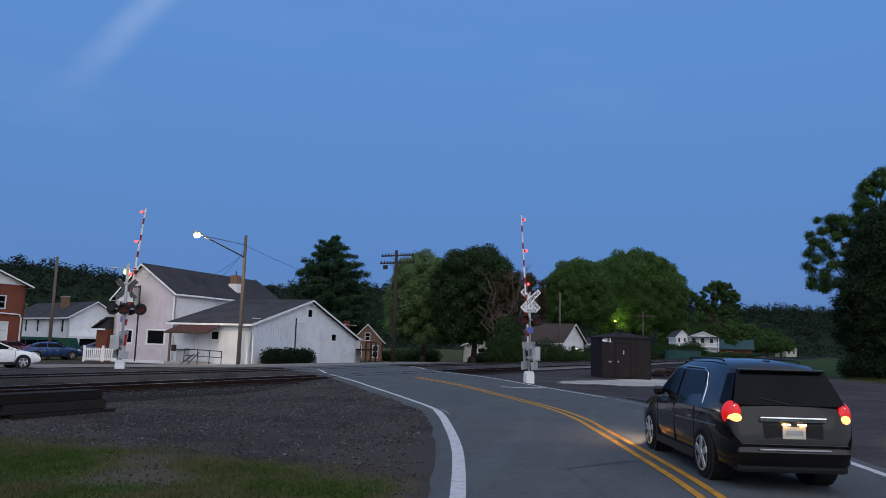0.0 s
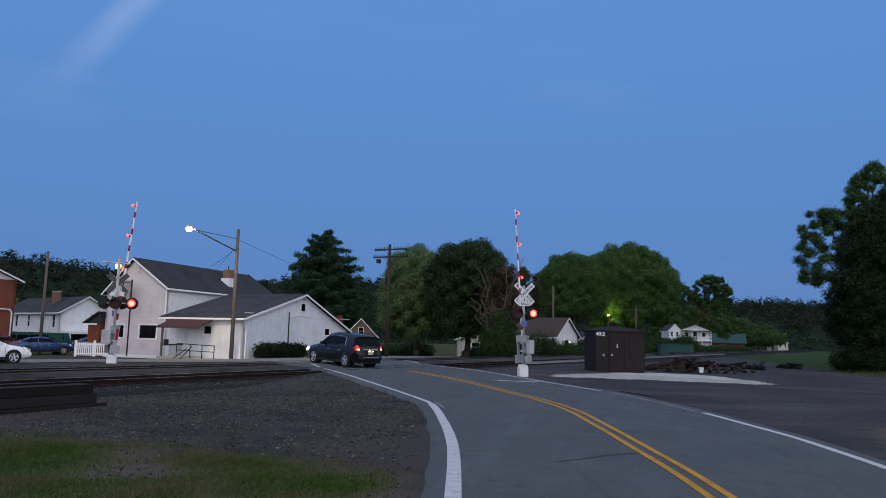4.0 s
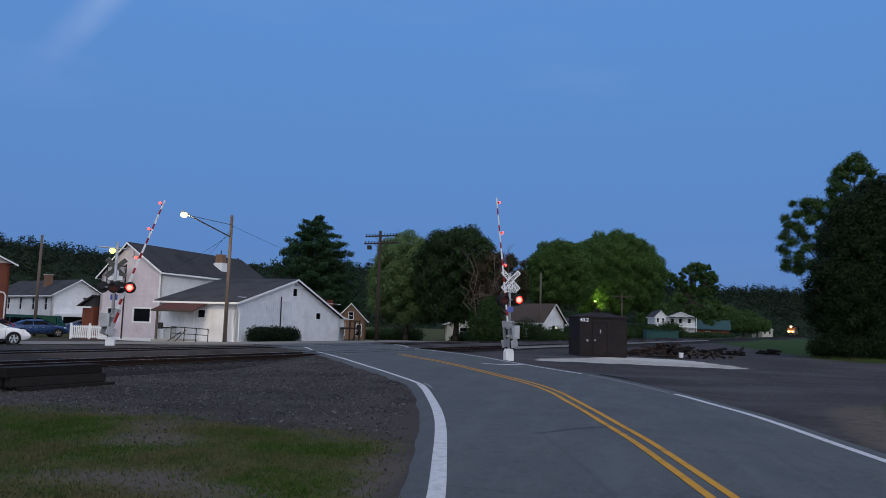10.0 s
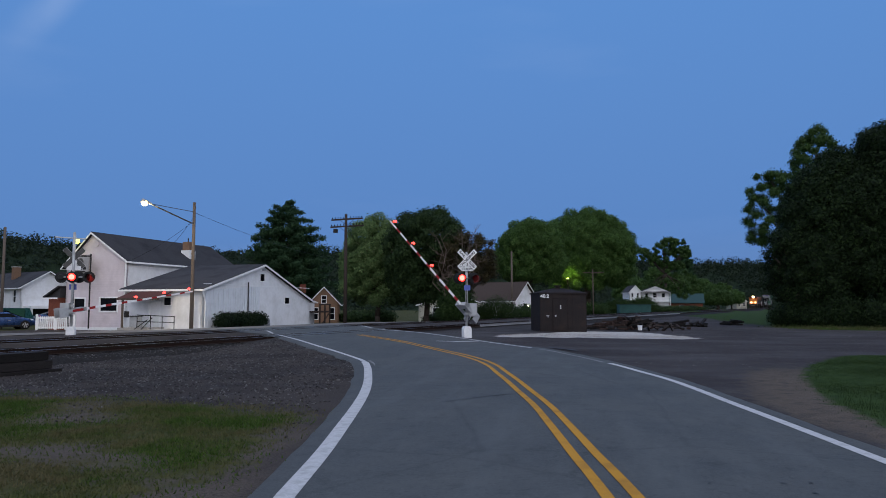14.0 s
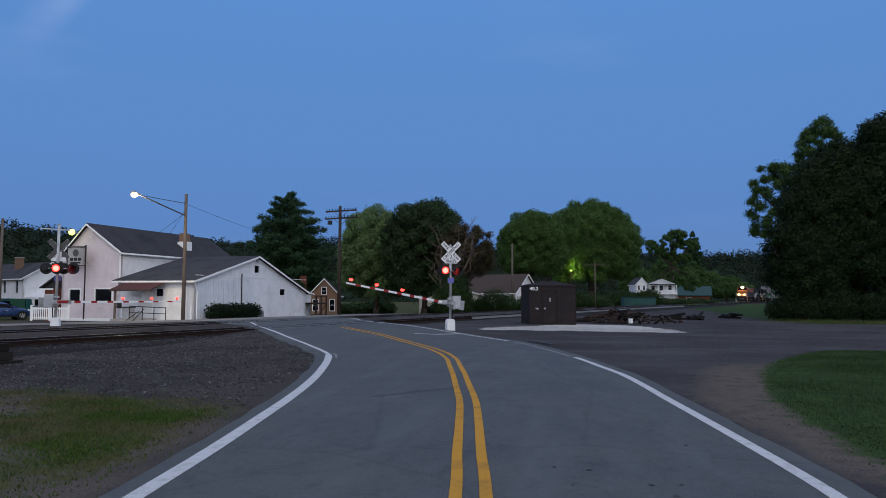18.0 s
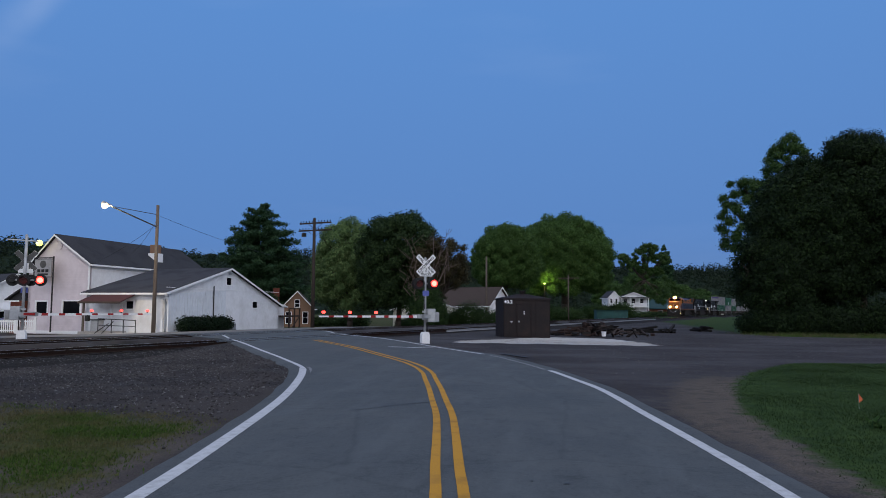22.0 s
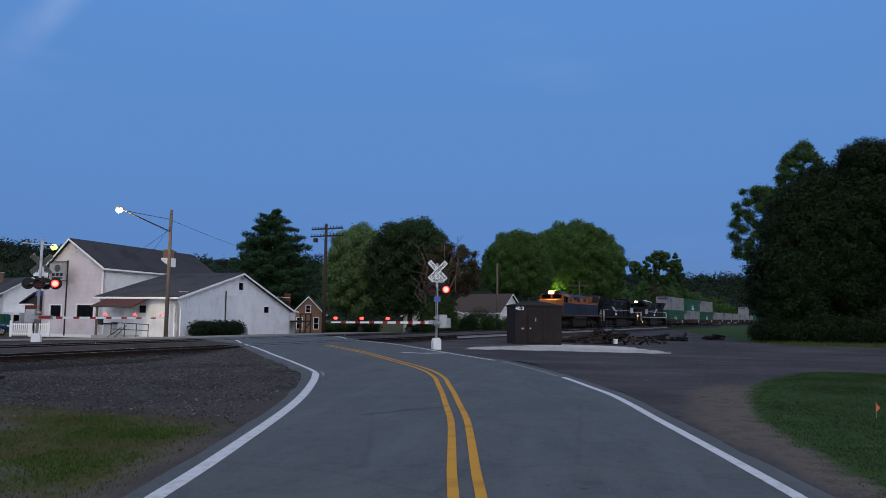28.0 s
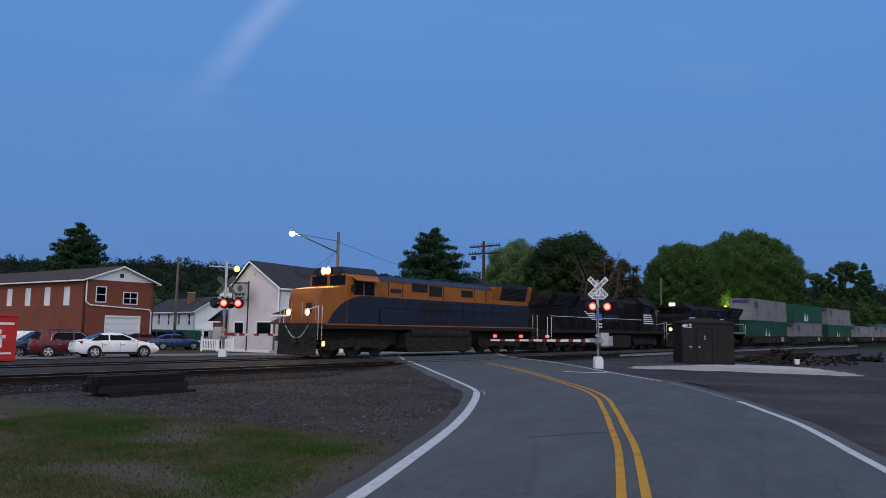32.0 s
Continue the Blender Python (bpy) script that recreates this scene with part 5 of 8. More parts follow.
# ---- relay shed ----
def build_shed():
    a, b = Vector((-4.42, 47.40)), Vector((-1.40, 48.35))
    ang = math.degrees(math.atan2(b.y - a.y, b.x - a.x))
    W, D, H = 3.12, 2.6, 2.42
    s = empty("relay_shed", pose(a.x, a.y, 0.10, 0, 0, ang), "dark brown steel railway relay shed with hipped roof", "shed")
    quick("body", M["shed"], s, boxes=[(0, W, 0, D, -0.1, H)], bevel=0.015)
    bm = bmesh.new()
    o = 0.07
    v = [bm.verts.new(p) for p in ((-o, -o, H), (W + o, -o, H), (W + o, D + o, H), (-o, D + o, H), (-o, -o, H + 0.10), (W + o, -o, H + 0.10), (W + o, D + o, H + 0.10), (-o, D + o, H + 0.10), (W * 0.42, D / 2, H + 0.42), (W * 0.58, D / 2, H + 0.42))]
    for f in ((0, 3, 2, 1), (0, 1, 5, 4), (1, 2, 6, 5), (2, 3, 7, 6), (3, 0, 4, 7), (4, 5, 9, 8), (5, 6, 9), (6, 7, 8, 9), (7, 4, 8)):
        bm.faces.new([v[i] for i in f])
    part("roof", bm, M["shed_roof"], s)
    quick("roof_vent", M["shed_roof"], s, rods=[((W / 2, D / 2, H + 0.40), (W / 2, D / 2, H + 0.52), 0.16), ((W / 2, D / 2, H + 0.52), (W / 2, D / 2, H + 0.60), 0.24)])
    door = quick("door", M["shed"], s, "flush brown steel door", boxes=[(0.92, 1.80, -0.03, 0.0, 0.02, 2.08)], bevel=0.01)
    quick("door_frame", M["shed_roof"], s, boxes=[(0.84, 0.92, -0.045, 0.0, 0.0, 2.16), (1.80, 1.88, -0.045, 0.0, 0.0, 2.16), (0.84, 1.88, -0.045, 0.0, 2.08, 2.16)])
    quick("handle", M["steel"], door, "steel door handle", boxes=[(0.98, 1.06, -0.09, -0.03, 0.95, 1.05)])
    quick("notice", M["white_paint"], door, "small white notice", boxes=[(1.34, 1.40, -0.038, -0.031, 1.60, 1.68), (1.34, 1.40, -0.038, -0.031, 1.46, 1.54)])
    quick("hasp", M["steel"], s, boxes=[(0.42, 0.60, -0.05, -0.002, 0.98, 1.03), (0.50, 0.54, -0.06, -0.05, 0.90, 1.03)])
    pl = quick("milepost_plate", M["black_paint"], s, "dark milepost plate with white number", boxes=[(-0.02, 0.62, -0.05, -0.035, H - 0.30, H + 0.02)])
    text_part("lettering", "40.2", 0.30, M["white_paint"], pl, pose(0.30, -0.056, H - 0.14, 90, 0, 0), "white numerals", width=0.58)
    for x in (0.02, W / 2 + 0.6, W - 0.02):
        quick("corner_seam", M["shed_roof"], s, boxes=[(x - 0.02, x + 0.02, -0.012, 0.0, 0, H)])
    quick("skid", M["tie"], s, boxes=[(0.05, W - 0.05, 0.05, 0.30, -0.25, -0.1), (0.05, W - 0.05, D - 0.3, D - 0.05, -0.25, -0.1)])


build_shed()


# ---- poles ----
def build_street_lamp():
    s = empty("street_lamp", pose(-29.53, 47.72, -0.05), "wooden street lamp pole with long bracket and lit warm lamp", "street lamp")
    quick("pole", M["wood_pole"], s, rods=[((0, 0, -0.4), (0, 0, 9.35), 0.15, 0.105, 12)], smooth=True)
    quick("bracket", M["weathered"], s, rods=[((0, 0, 7.75), (-0.40, -4.9, 8.60), 0.05), ((0, 0, 8.65), (-0.36, -4.5, 8.60), 0.022)])
    bm = bmesh.new()
    rod(bm, (-0.39, -4.8, 8.62), (-0.47, -5.6, 8.72), 0.08, 0.14, 10)
    hd = part("lamp_head", bm, M["steel"], s)
    bm = bmesh.new()
    bmesh.ops.create_uvsphere(bm, u_segments=14, v_segments=10, radius=0.22, matrix=pose(-0.45, -5.45, 8.56) @ Matrix.Diagonal((1.05, 1, 0.9, 1)))
    part("globe", bm, M["lamp_warm"], hd, "glowing warm lamp globe", smooth=True)
    quick("notice_plate", M["trim_white"], s, boxes=[(0.75, 0.83, -0.3, -0.22, -0.3, 1.15)])
    lamp = bpy.data.lights.new("street_lamp_light", "POINT")
    lamp.energy, lamp.color, lamp.shadow_soft_size = 1100, (1.0, 0.80, 0.48), 0.25
    lo = new("street_lamp_light", lamp)
    lo.matrix_basis = pose(-30.0, 42.2, 8.15)
    # second lamp behind the left signal
    t = empty("wall_lamp", VFW @ pose(1.6, -0.2, 6.85), "small lit yellow-green lamp on a bracket at the gable", "lamp")
    quick("bracket", M["steel"], t, rods=[((0, 0.15, 0.0), (0, -0.45, 0.25), 0.03)])
    bm = bmesh.new()
    bmesh.ops.create_uvsphere(bm, u_segments=12, v_segments=8, radius=0.26, matrix=pose(0, -0.55, 0.22))
    part("globe", bm, M["lamp_lime"], t, "glowing lamp globe", smooth=True)
    l2 = bpy.data.lights.new("wall_lamp_light", "POINT")
    l2.energy, l2.color, l2.shadow_soft_size = 8, (1.0, 0.95, 0.55), 0.2
    new("wall_lamp_light", l2).matrix_basis = VFW @ pose(1.6, -1.2, 7.0)


build_street_lamp()


def wire(name, a, b, sag, r, parent):
    a, b = Vector(a), Vector(b)
    pts = []
    for i in range(15):
        t = i / 14
        p = a.lerp(b, t)
        p.z -= sag * 4 * t * (1 - t)
        pts.append(p)
    bm = bmesh.new()
    for p, q in zip(pts, pts[1:]):
        rod(bm, p, q, r, r, 5)
    return part(name, bm, M["black_paint"], parent)


def telegraph_pole(x, y, z, h, arms, label, name="telegraph_pole", r=0.17, turn=73.8, mat="wood_dark", pins=5):
    s = empty(name, pose(x, y, z, 0, 0, turn + 90), label, "utility pole", "utility poles")
    quick("pole", M[mat], s, rods=[((0, 0, -0.4), (0, 0, h), r, r * 0.7, 12)], smooth=True)
    for zz, half in arms:
        a = quick("crossarm", M[mat], s, boxes=[(-half, half, -0.20, -0.08, zz - 0.06, zz + 0.06)])
        for i in range(pins):
            for sg in (-1, 1):
                xx = sg * (0.35 + (half - 0.45) * i / max(1, pins - 1))
                quick("insulator", M["glass_dark"], a, rods=[((xx, -0.14, zz + 0.06), (xx, -0.14, zz + 0.17), 0.025), ((xx, -0.14, zz + 0.13), (xx, -0.14, zz + 0.22), 0.05, 0.03)])
        for sg in (-1, 1):
            quick("brace", M["iron"], a, rods=[((sg * half * 0.45, -0.14, zz - 0.05), (0, -0.14, zz - 0.55), 0.018)])
    return s


tele = telegraph_pole(-21.62, 58.75, -0.1, 9.70, ((9.28, 1.62), (8.66, 1.72)), "dark wooden telegraph pole with two crossarms")
quick("transformer", M["iron"], tele, "dark hanging cable box", boxes=[(1.05, 1.35, -0.3, -0.02, 8.15, 8.5)])
telegraph_pole(-11.3, 98.5, -0.3, 9.4, (), "plain weathered wooden pole beside the railway", r=0.16, mat="wood_pole")
telegraph_pole(-0.3, 112.0, 0.0, 7.2, ((6.7, 1.6),), "thin wooden pole with one crossarm before the big tree", r=0.11, mat="wood_pole", pins=2)
telegraph_pole(-52.0, 54.9, -0.3, 9.0, (), "leaning weathered utility pole beside parked cars", r=0.15, mat="wood_pole")

wires = empty("overhead_wires", Matrix(), "thin black overhead wires", "wire")
wire("wire", (-29.5, 47.7, 8.55), (-30.0, 95.0, 7.5), 0.9, 0.012, wires)
wire("wire", (-29.5, 47.7, 7.95), (-38.2, 52.5, 5.3), 0.25, 0.012, wires)
wire("wire", (-29.5, 47.7, 8.3), (-44.0, 66.0, 7.0), 0.5, 0.012, wires)


# ---- trees ----
def leaf_cloud(rng, lobes, count, size, squash=1.0, shell=0.55):
    """Small leaves scattered through the outer part of a set of lobes (x, y, z, rx, ry, rz)."""
    L = np.array(lobes, float)
    vol = (L[:, 3] * L[:, 4] * L[:, 5]) ** (2 / 3)
    pick = rng.choice(len(L), count, p=vol / vol.sum())
    d = rng.normal(size=(count, 3))
    d /= np.linalg.norm(d, axis=1)[:, None]
    rad = (shell + (1 - shell) * rng.random(count)) * (1 + 0.16 * rng.normal(size=count).clip(-1, 1.6))
    c = L[pick, :3] + d * L[pick, 3:] * rad[:, None]
    nrm = d + np.array([0.0, 0.0, 0.25]) + 0.45 * rng.normal(size=(count, 3))
    nrm /= np.linalg.norm(nrm, axis=1)[:, None] + 1e-9
    u = np.cross(nrm, rng.normal(size=(count, 3)))
    u /= np.linalg.norm(u, axis=1)[:, None] + 1e-9
    w = np.cross(nrm, u)
    k = size * rng.uniform(0.55, 1.35, count)[:, None]
    V = np.stack([c - u * k, c + u * k * 0.7 + w * k * 0.6, c + u * k * 0.7 - w * k * 0.6], 1).reshape(-1, 3)
    return V, np.arange(3 * count).reshape(-1, 3)


def np_mesh(name, V, F, material, parent=None, smooth_=False):
    me = bpy.data.meshes.new(name)
    me.vertices.add(len(V))
    me.vertices.foreach_set("co", np.asarray(V, np.float32).ravel())
    F = np.asarray(F, np.int32)
    k = F.shape[1]
    me.loops.add(F.size)
    me.loops.foreach_set("vertex_index", F.ravel())
    me.polygons.add(len(F))
    me.polygons.foreach_set("loop_start", np.arange(0, F.size, k, dtype=np.int32))
    me.update(calc_edges=True)
    me.materials.append(material)
    ob = new(name, me)
    if parent is not None:
        ob.parent = parent
    return ob


def branch(bm, a, b, r0, r1, kink, rng, n=4):
    a, b = Vector(a), Vector(b)
    p = a
    for i in range(n):
        t = (i + 1) / n
        q = a.lerp(b, t)
        if i < n - 1:
            q += Vector(rng.normal(size=3) * kink)
        rod(bm, p, q, r0 + (r1 - r0) * i / n, r0 + (r1 - r0) * t, 7)
        p = q


def broad_tree(x, y, z, h, lobes, seed, label, leaf="leaf_mid", count=9000, size=0.30, trunk=0.35, fork=0.35, bark="bark", shell=0.5, name="tree"):
    """Trunk, limbs to each lobe and a crown of leaves; lobes are (x, y, z, rx, ry, rz) from the base."""
    rng = np.random.default_rng(seed)
    t = empty(name, pose(x, y, z), label, "tree")
    bm = bmesh.new()
    top = Vector((0.2 * rng.normal(), 0.2 * rng.normal(), h * fork))
    branch(bm, (0, 0, -0.4), top, trunk, trunk * 0.7, 0.05, rng)
    part("trunk", bm, M[bark], t, smooth=True)
    bm = bmesh.new()
    for l in lobes[::max(1, len(lobes) // 22)]:
        c = Vector(l[:3])
        branch(bm, top, c, trunk * 0.45, 0.05, 0.25, rng)
        for k in range(2):
            e = c + Vector(rng.normal(size=3)).normalized() * min(l[3:]) * 0.85
            branch(bm, top.lerp(c, 0.6), e, trunk * 0.16, 0.02, 0.2, rng, 3)
    part("branchwork", bm, M[bark], t)["kind"] = "stuff"
    V, F = leaf_cloud(rng, lobes, count, size, shell=shell)
    np_mesh("crown", V, F, M[leaf], t)
    return t


def round_lobes(rng, n, cx, cy, cz, rx, ry, rz, size):
    """Many smaller lobes over an ellipsoid's surface, for a billowing outline."""
    out = [(cx, cy, cz, rx * 0.72, ry * 0.72, rz * 0.72)]
    for i in range(n):
        g = i + 0.5
        ph, th = math.acos(1 - 2 * g / n), math.pi * (1 + 5 ** 0.5) * g
        d = np.array([math.cos(th) * math.sin(ph), math.sin(th) * math.sin(ph), math.cos(ph)])
        if d[2] < -0.75:
            continue
        k = size * rng.uniform(0.7, 1.25)
        j = rng.uniform(0.86, 1.06)
        out.append((cx + d[0] * (rx - k * 0.7) * j, cy + d[1] * (ry - k * 0.7) * j, cz + d[2] * (rz - k * 0.7) * j, k, k, k * 0.85))
    return out


def pine(x, y, z, h, r, seed, label, tiers=11, count=16000, low=0.12, size=0.28, taper=0.55):
    """A full pine: whorls of drooping, tufted boughs round a straight trunk."""
    rng = np.random.default_rng(seed)
    t = empty("pine_tree", pose(x, y, z), label, "tree")
    bm = bmesh.new()
    rod(bm, (0, 0, -0.4), (0, 0, h * 0.97), 0.30, 0.04, 9)
    part("trunk", bm, M["bark"], t, smooth=True)
    bm = bmesh.new()
    lobes = []
    for i in range(tiers):
        f = i / (tiers - 1)
        zz = h * (low + (0.96 - low) * f)
        rr = r * (1 - f) ** taper * (0.80 + 0.35 * rng.random()) + 0.55
        nb = 9 if f < 0.8 else 5
        for k in range(nb):
            a = 2 * math.pi * (k + rng.random() * 0.8) / nb + i
            e = Vector((math.cos(a) * rr, math.sin(a) * rr, zz + rng.normal() * 0.45 + 0.12 * rr))
            if k % 2 == 0:
                branch(bm, (0, 0, zz - 0.25), e, 0.07, 0.02, 0.06, rng, 2)
            for q in (0.45, 0.75, 1.0):
                c = Vector((0, 0, zz - 0.1)).lerp(e, q)
                w = 0.48 + 0.17 * rr * (1.15 - q)
                lobes.append((c.x, c.y, c.z + 0.12, w * 1.2, w * 1.2, w * 0.85))
    part("branchwork", bm, M["bark"], t)["kind"] = "stuff"
    V, F = leaf_cloud(rng, lobes, count, size, shell=0.25)
    np_mesh("needles", V, F, M["needle"], t)
    return t


def bush(x, y, z, lobes, seed, label, leaf="leaf_deep", count=3500, size=0.13, category="bush", name="bush"):
    rng = np.random.default_rng(seed)
    t = empty(name, pose(x, y, z), label, category)
    bm = bmesh.new()
    for l in lobes:
        branch(bm, (l[0] * 0.6, l[1] * 0.6, -0.2), (l[0], l[1], l[2]), 0.05, 0.015, 0.05, rng, 3)
    part("stemwork", bm, M["bark"], t)["kind"] = "stuff"
    V, F = leaf_cloud(rng, lobes, count, size, shell=0.55)
    np_mesh("foliage", V, F, M[leaf], t)
    return t


def plant_trees():
    R = np.random.default_rng
    pine(-43.8, 98.2, -0.6, 17.4, 7.3, 11, "tall dense dark green pine behind the hall", count=150000, size=0.14, low=0.10, tiers=17)
    broad_tree(-25.5, 82, -0.4, 12.6, round_lobes(R(1), 90, 0, 0, 6.7, 4.9, 4.5, 6.1, 1.05), 1, "leafy mid-green tree behind the railway", "leaf_pale", 90000, 0.115, shell=0.7)
    broad_tree(-18.8, 78.5, -0.4, 13.6, round_lobes(R(2), 90, 0, 0, 6.9, 5.2, 4.5, 6.6, 1.15), 2, "dense dusky dark green tree beside the railway", "leaf_dusky", 90000, 0.13, shell=0.5)
    broad_tree(-13.9, 76.0, -0.4, 10.4, round_lobes(R(3), 50, 0, 0, 6.9, 3.5, 3.4, 3.5, 0.8)[1:], 3, "sparse rusty-leaved tree beside the railway", "leaf_rust", 26000, 0.095, shell=0.3)
    broad_tree(-9.8, 112, -0.4, 15.6, round_lobes(R(4), 110, 0, 0, 9.8, 5.4, 5.0, 5.9, 1.15), 4, "round-crowned mature green shade tree", "leaf_mid", 110000, 0.135, trunk=0.5, shell=0.75)
    broad_tree(-0.9, 135, -0.4, 20.4, round_lobes(R(5), 190, 0, 0, 11.4, 8.9, 7.4, 8.5, 1.45), 5, "broad round-crowned mature green shade tree", "leaf_mid", 220000, 0.155, trunk=0.75, shell=0.75)
    open_crown = []
    for cx, cy, cz, q in ((0, 0, 17.6, 3.0), (-4.2, 0, 15.6, 2.2), (4.4, 0, 16.6, 2.4), (1.6, 0, 19.6, 2.2), (-1.6, 0, 14.2, 2.6), (3.2, 0, 13.0, 2.0), (-5.6, 0, 17.2, 1.3), (0, 0, 9.0, 4.2), (3.6, 0, 6.0, 3.4), (-3.6, 0, 5.6, 3.0)):
        open_crown += round_lobes(R(int(cz * 10)), 16, cx, cy, cz, q * 1.25, q, q * 0.8, 0.85)[1:]
    broad_tree(20.7, 212, -0.3, 21.5, open_crown, 6, "open-crowned tall tree far down the line", "leaf_deep", 36000, 0.20, trunk=0.42, fork=0.5)
    for k, (x, y, h) in enumerate(((12, 232, 13.5), (21, 240, 15.5), (30, 268, 15), (36, 292, 17), (44, 268, 9), (50, 300, 12), (58, 318, 10), (47, 322, 15))):
        broad_tree(x, y, -0.3, h, round_lobes(R(60 + k), 60, 0, 0, h * 0.5, 5.5, 4.0, h * (0.36 + 0.06 * (k % 2)), 1.3), 60 + k, "dark green tree far beside the line", "leaf_deep", 16000, 0.32, trunk=0.4)
    pine(41, 330, -0.3, 30, 6.0, 66, "tall dark spruce far behind the line", tiers=13, count=6000, size=0.8, low=0.15)
    # the near thicket on the right
    ragged = round_lobes(R(7), 60, 1.0, 0, 20.6, 3.6, 3.6, 6.2, 0.95)[1:] + round_lobes(R(17), 64, -4.2, 0, 14.6, 4.6, 4.2, 6.8, 0.95)[1:] + round_lobes(R(18), 30, 0.6, 0, 14.5, 2.6, 2.6, 7.5, 1.1)[1:]
    broad_tree(29.1, 106.5, -0.3, 26.7, ragged, 7, "tall ragged-edged dark green tree at the thicket's edge", "leaf_deep", 100000, 0.135, shell=0.2)
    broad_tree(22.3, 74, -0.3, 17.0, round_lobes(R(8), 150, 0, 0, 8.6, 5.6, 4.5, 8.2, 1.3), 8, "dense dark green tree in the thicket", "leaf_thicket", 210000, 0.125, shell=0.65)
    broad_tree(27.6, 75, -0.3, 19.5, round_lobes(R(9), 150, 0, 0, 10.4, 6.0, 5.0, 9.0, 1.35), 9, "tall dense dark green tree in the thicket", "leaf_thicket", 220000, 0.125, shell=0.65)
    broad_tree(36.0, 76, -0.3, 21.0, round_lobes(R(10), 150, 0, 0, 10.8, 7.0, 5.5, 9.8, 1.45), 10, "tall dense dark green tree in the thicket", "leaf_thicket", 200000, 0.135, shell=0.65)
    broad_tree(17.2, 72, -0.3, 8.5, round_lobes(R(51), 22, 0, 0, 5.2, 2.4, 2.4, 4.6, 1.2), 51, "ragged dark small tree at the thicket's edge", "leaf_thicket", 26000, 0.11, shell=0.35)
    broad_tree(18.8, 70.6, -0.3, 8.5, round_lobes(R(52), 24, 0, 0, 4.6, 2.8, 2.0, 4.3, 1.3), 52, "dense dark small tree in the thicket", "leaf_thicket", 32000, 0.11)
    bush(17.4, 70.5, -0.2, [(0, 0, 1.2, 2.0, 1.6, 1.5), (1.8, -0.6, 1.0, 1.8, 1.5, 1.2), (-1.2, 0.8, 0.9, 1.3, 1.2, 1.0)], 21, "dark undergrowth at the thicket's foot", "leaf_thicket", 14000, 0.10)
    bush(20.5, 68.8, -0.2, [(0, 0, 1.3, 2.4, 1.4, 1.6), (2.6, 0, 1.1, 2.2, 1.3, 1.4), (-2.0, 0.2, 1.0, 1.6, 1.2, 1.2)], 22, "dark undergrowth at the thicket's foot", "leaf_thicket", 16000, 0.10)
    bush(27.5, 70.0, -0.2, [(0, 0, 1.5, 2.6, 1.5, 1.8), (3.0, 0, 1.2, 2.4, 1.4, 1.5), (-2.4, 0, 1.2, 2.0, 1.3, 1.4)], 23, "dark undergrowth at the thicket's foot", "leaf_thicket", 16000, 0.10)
    # bushes along the railway
    bush(-11.6, 82.6, -0.1, [(0, 0, 1.3, 1.9, 1.4, 1.65), (1.4, 0, 1.0, 1.4, 1.2, 1.25), (-1.4, 0.2, 0.9, 1.3, 1.1, 1.15)], 24, "rounded dark green bush beside the railway", "leaf_shrub", 12000, 0.085)
    bush(-14.2, 71.0, -0.2, [(0, 0, 2.2, 1.9, 1.5, 2.3), (0.9, 0, 1.5, 1.3, 1.2, 1.6), (-0.9, 0, 1.6, 1.2, 1.1, 1.7), (0.2, 0, 3.9, 1.1, 1.0, 1.1)], 25, "tall leafy dark green shrub beside the railway", "leaf_shrub", 22000, 0.095)
    bush(-3.5, 118.0, -0.2, [(0, 0, 1.4, 3.0, 1.5, 1.5), (3.5, 3, 1.2, 2.6, 1.4, 1.3), (-4.0, 0, 1.2, 2.8, 1.4, 1.3)], 27, "low dark shrubs under the shade trees", "leaf_shrub", 16000, 0.12)
    bush(6.0, 165.0, -0.2, [(0, 0, 1.6, 4.0, 1.5, 1.8), (5.0, 0, 1.8, 3.0, 1.5, 2.0)], 28, "dark shrubs along the far line", "leaf_shrub", 14000, 0.18)
    for k, (x, y) in enumerate(((11.5, 178.0), (16.5, 186.0), (21.5, 196.0), (26.5, 206.0))):
        bush(x, y, -0.3, [(0, 0, 0.9, 3.2, 1.5, 1.1), (2.6, 0.5, 0.8, 2.4, 1.4, 0.9), (-2.4, -0.3, 0.7, 2.2, 1.3, 0.9)], 80 + k, "low dark shrubs before the far houses", "leaf_dusky", 6000, 0.17)
    # undergrowth behind the railway
    for k, (x, y, w, hh) in enumerate(((-31.6, 93.0, 2.2, 1.5), (-27.8, 90.0, 1.9, 1.9), (-19.0, 86.5, 1.6, 1.3), (-15.8, 84.0, 2.2, 2.2))):
        bush(x, y, -0.5, [(0, 0, hh * 0.5, w, 1.4, hh * 0.62), (w * 0.7, 0.3, hh * 0.4, w * 0.7, 1.1, hh * 0.5), (-w * 0.8, 0.2, hh * 0.38, w * 0.6, 1.1, hh * 0.48)], 70 + k, "dusky undergrowth at the foot of the trees", "leaf_dusky", 6000, 0.11)
    bush(-8.4, 85.0, -0.2, [(0, 0, 0.9, 1.5, 1.2, 1.2), (1.3, 0.2, 0.7, 1.1, 1.0, 0.9)], 76, "rounded dark green bush before the bungalow", "leaf_shrub", 9000, 0.085)
    # hedge by the hall
    m = LOW
    h = []
    for i in range(9):
        p = m @ Vector((0.9 + i * 0.70, -1.0, 0))
        h.append((p.x + 28, p.y - 52, 0.62, 0.62, 0.62, 0.66 + 0.05 * math.sin(i * 2.1)))
    bush(-28, 52, 0.0, h, 30, "clipped dark green yew hedge before the hall", "leaf_hedge", 9000, 0.085, "hedge", "hedge")
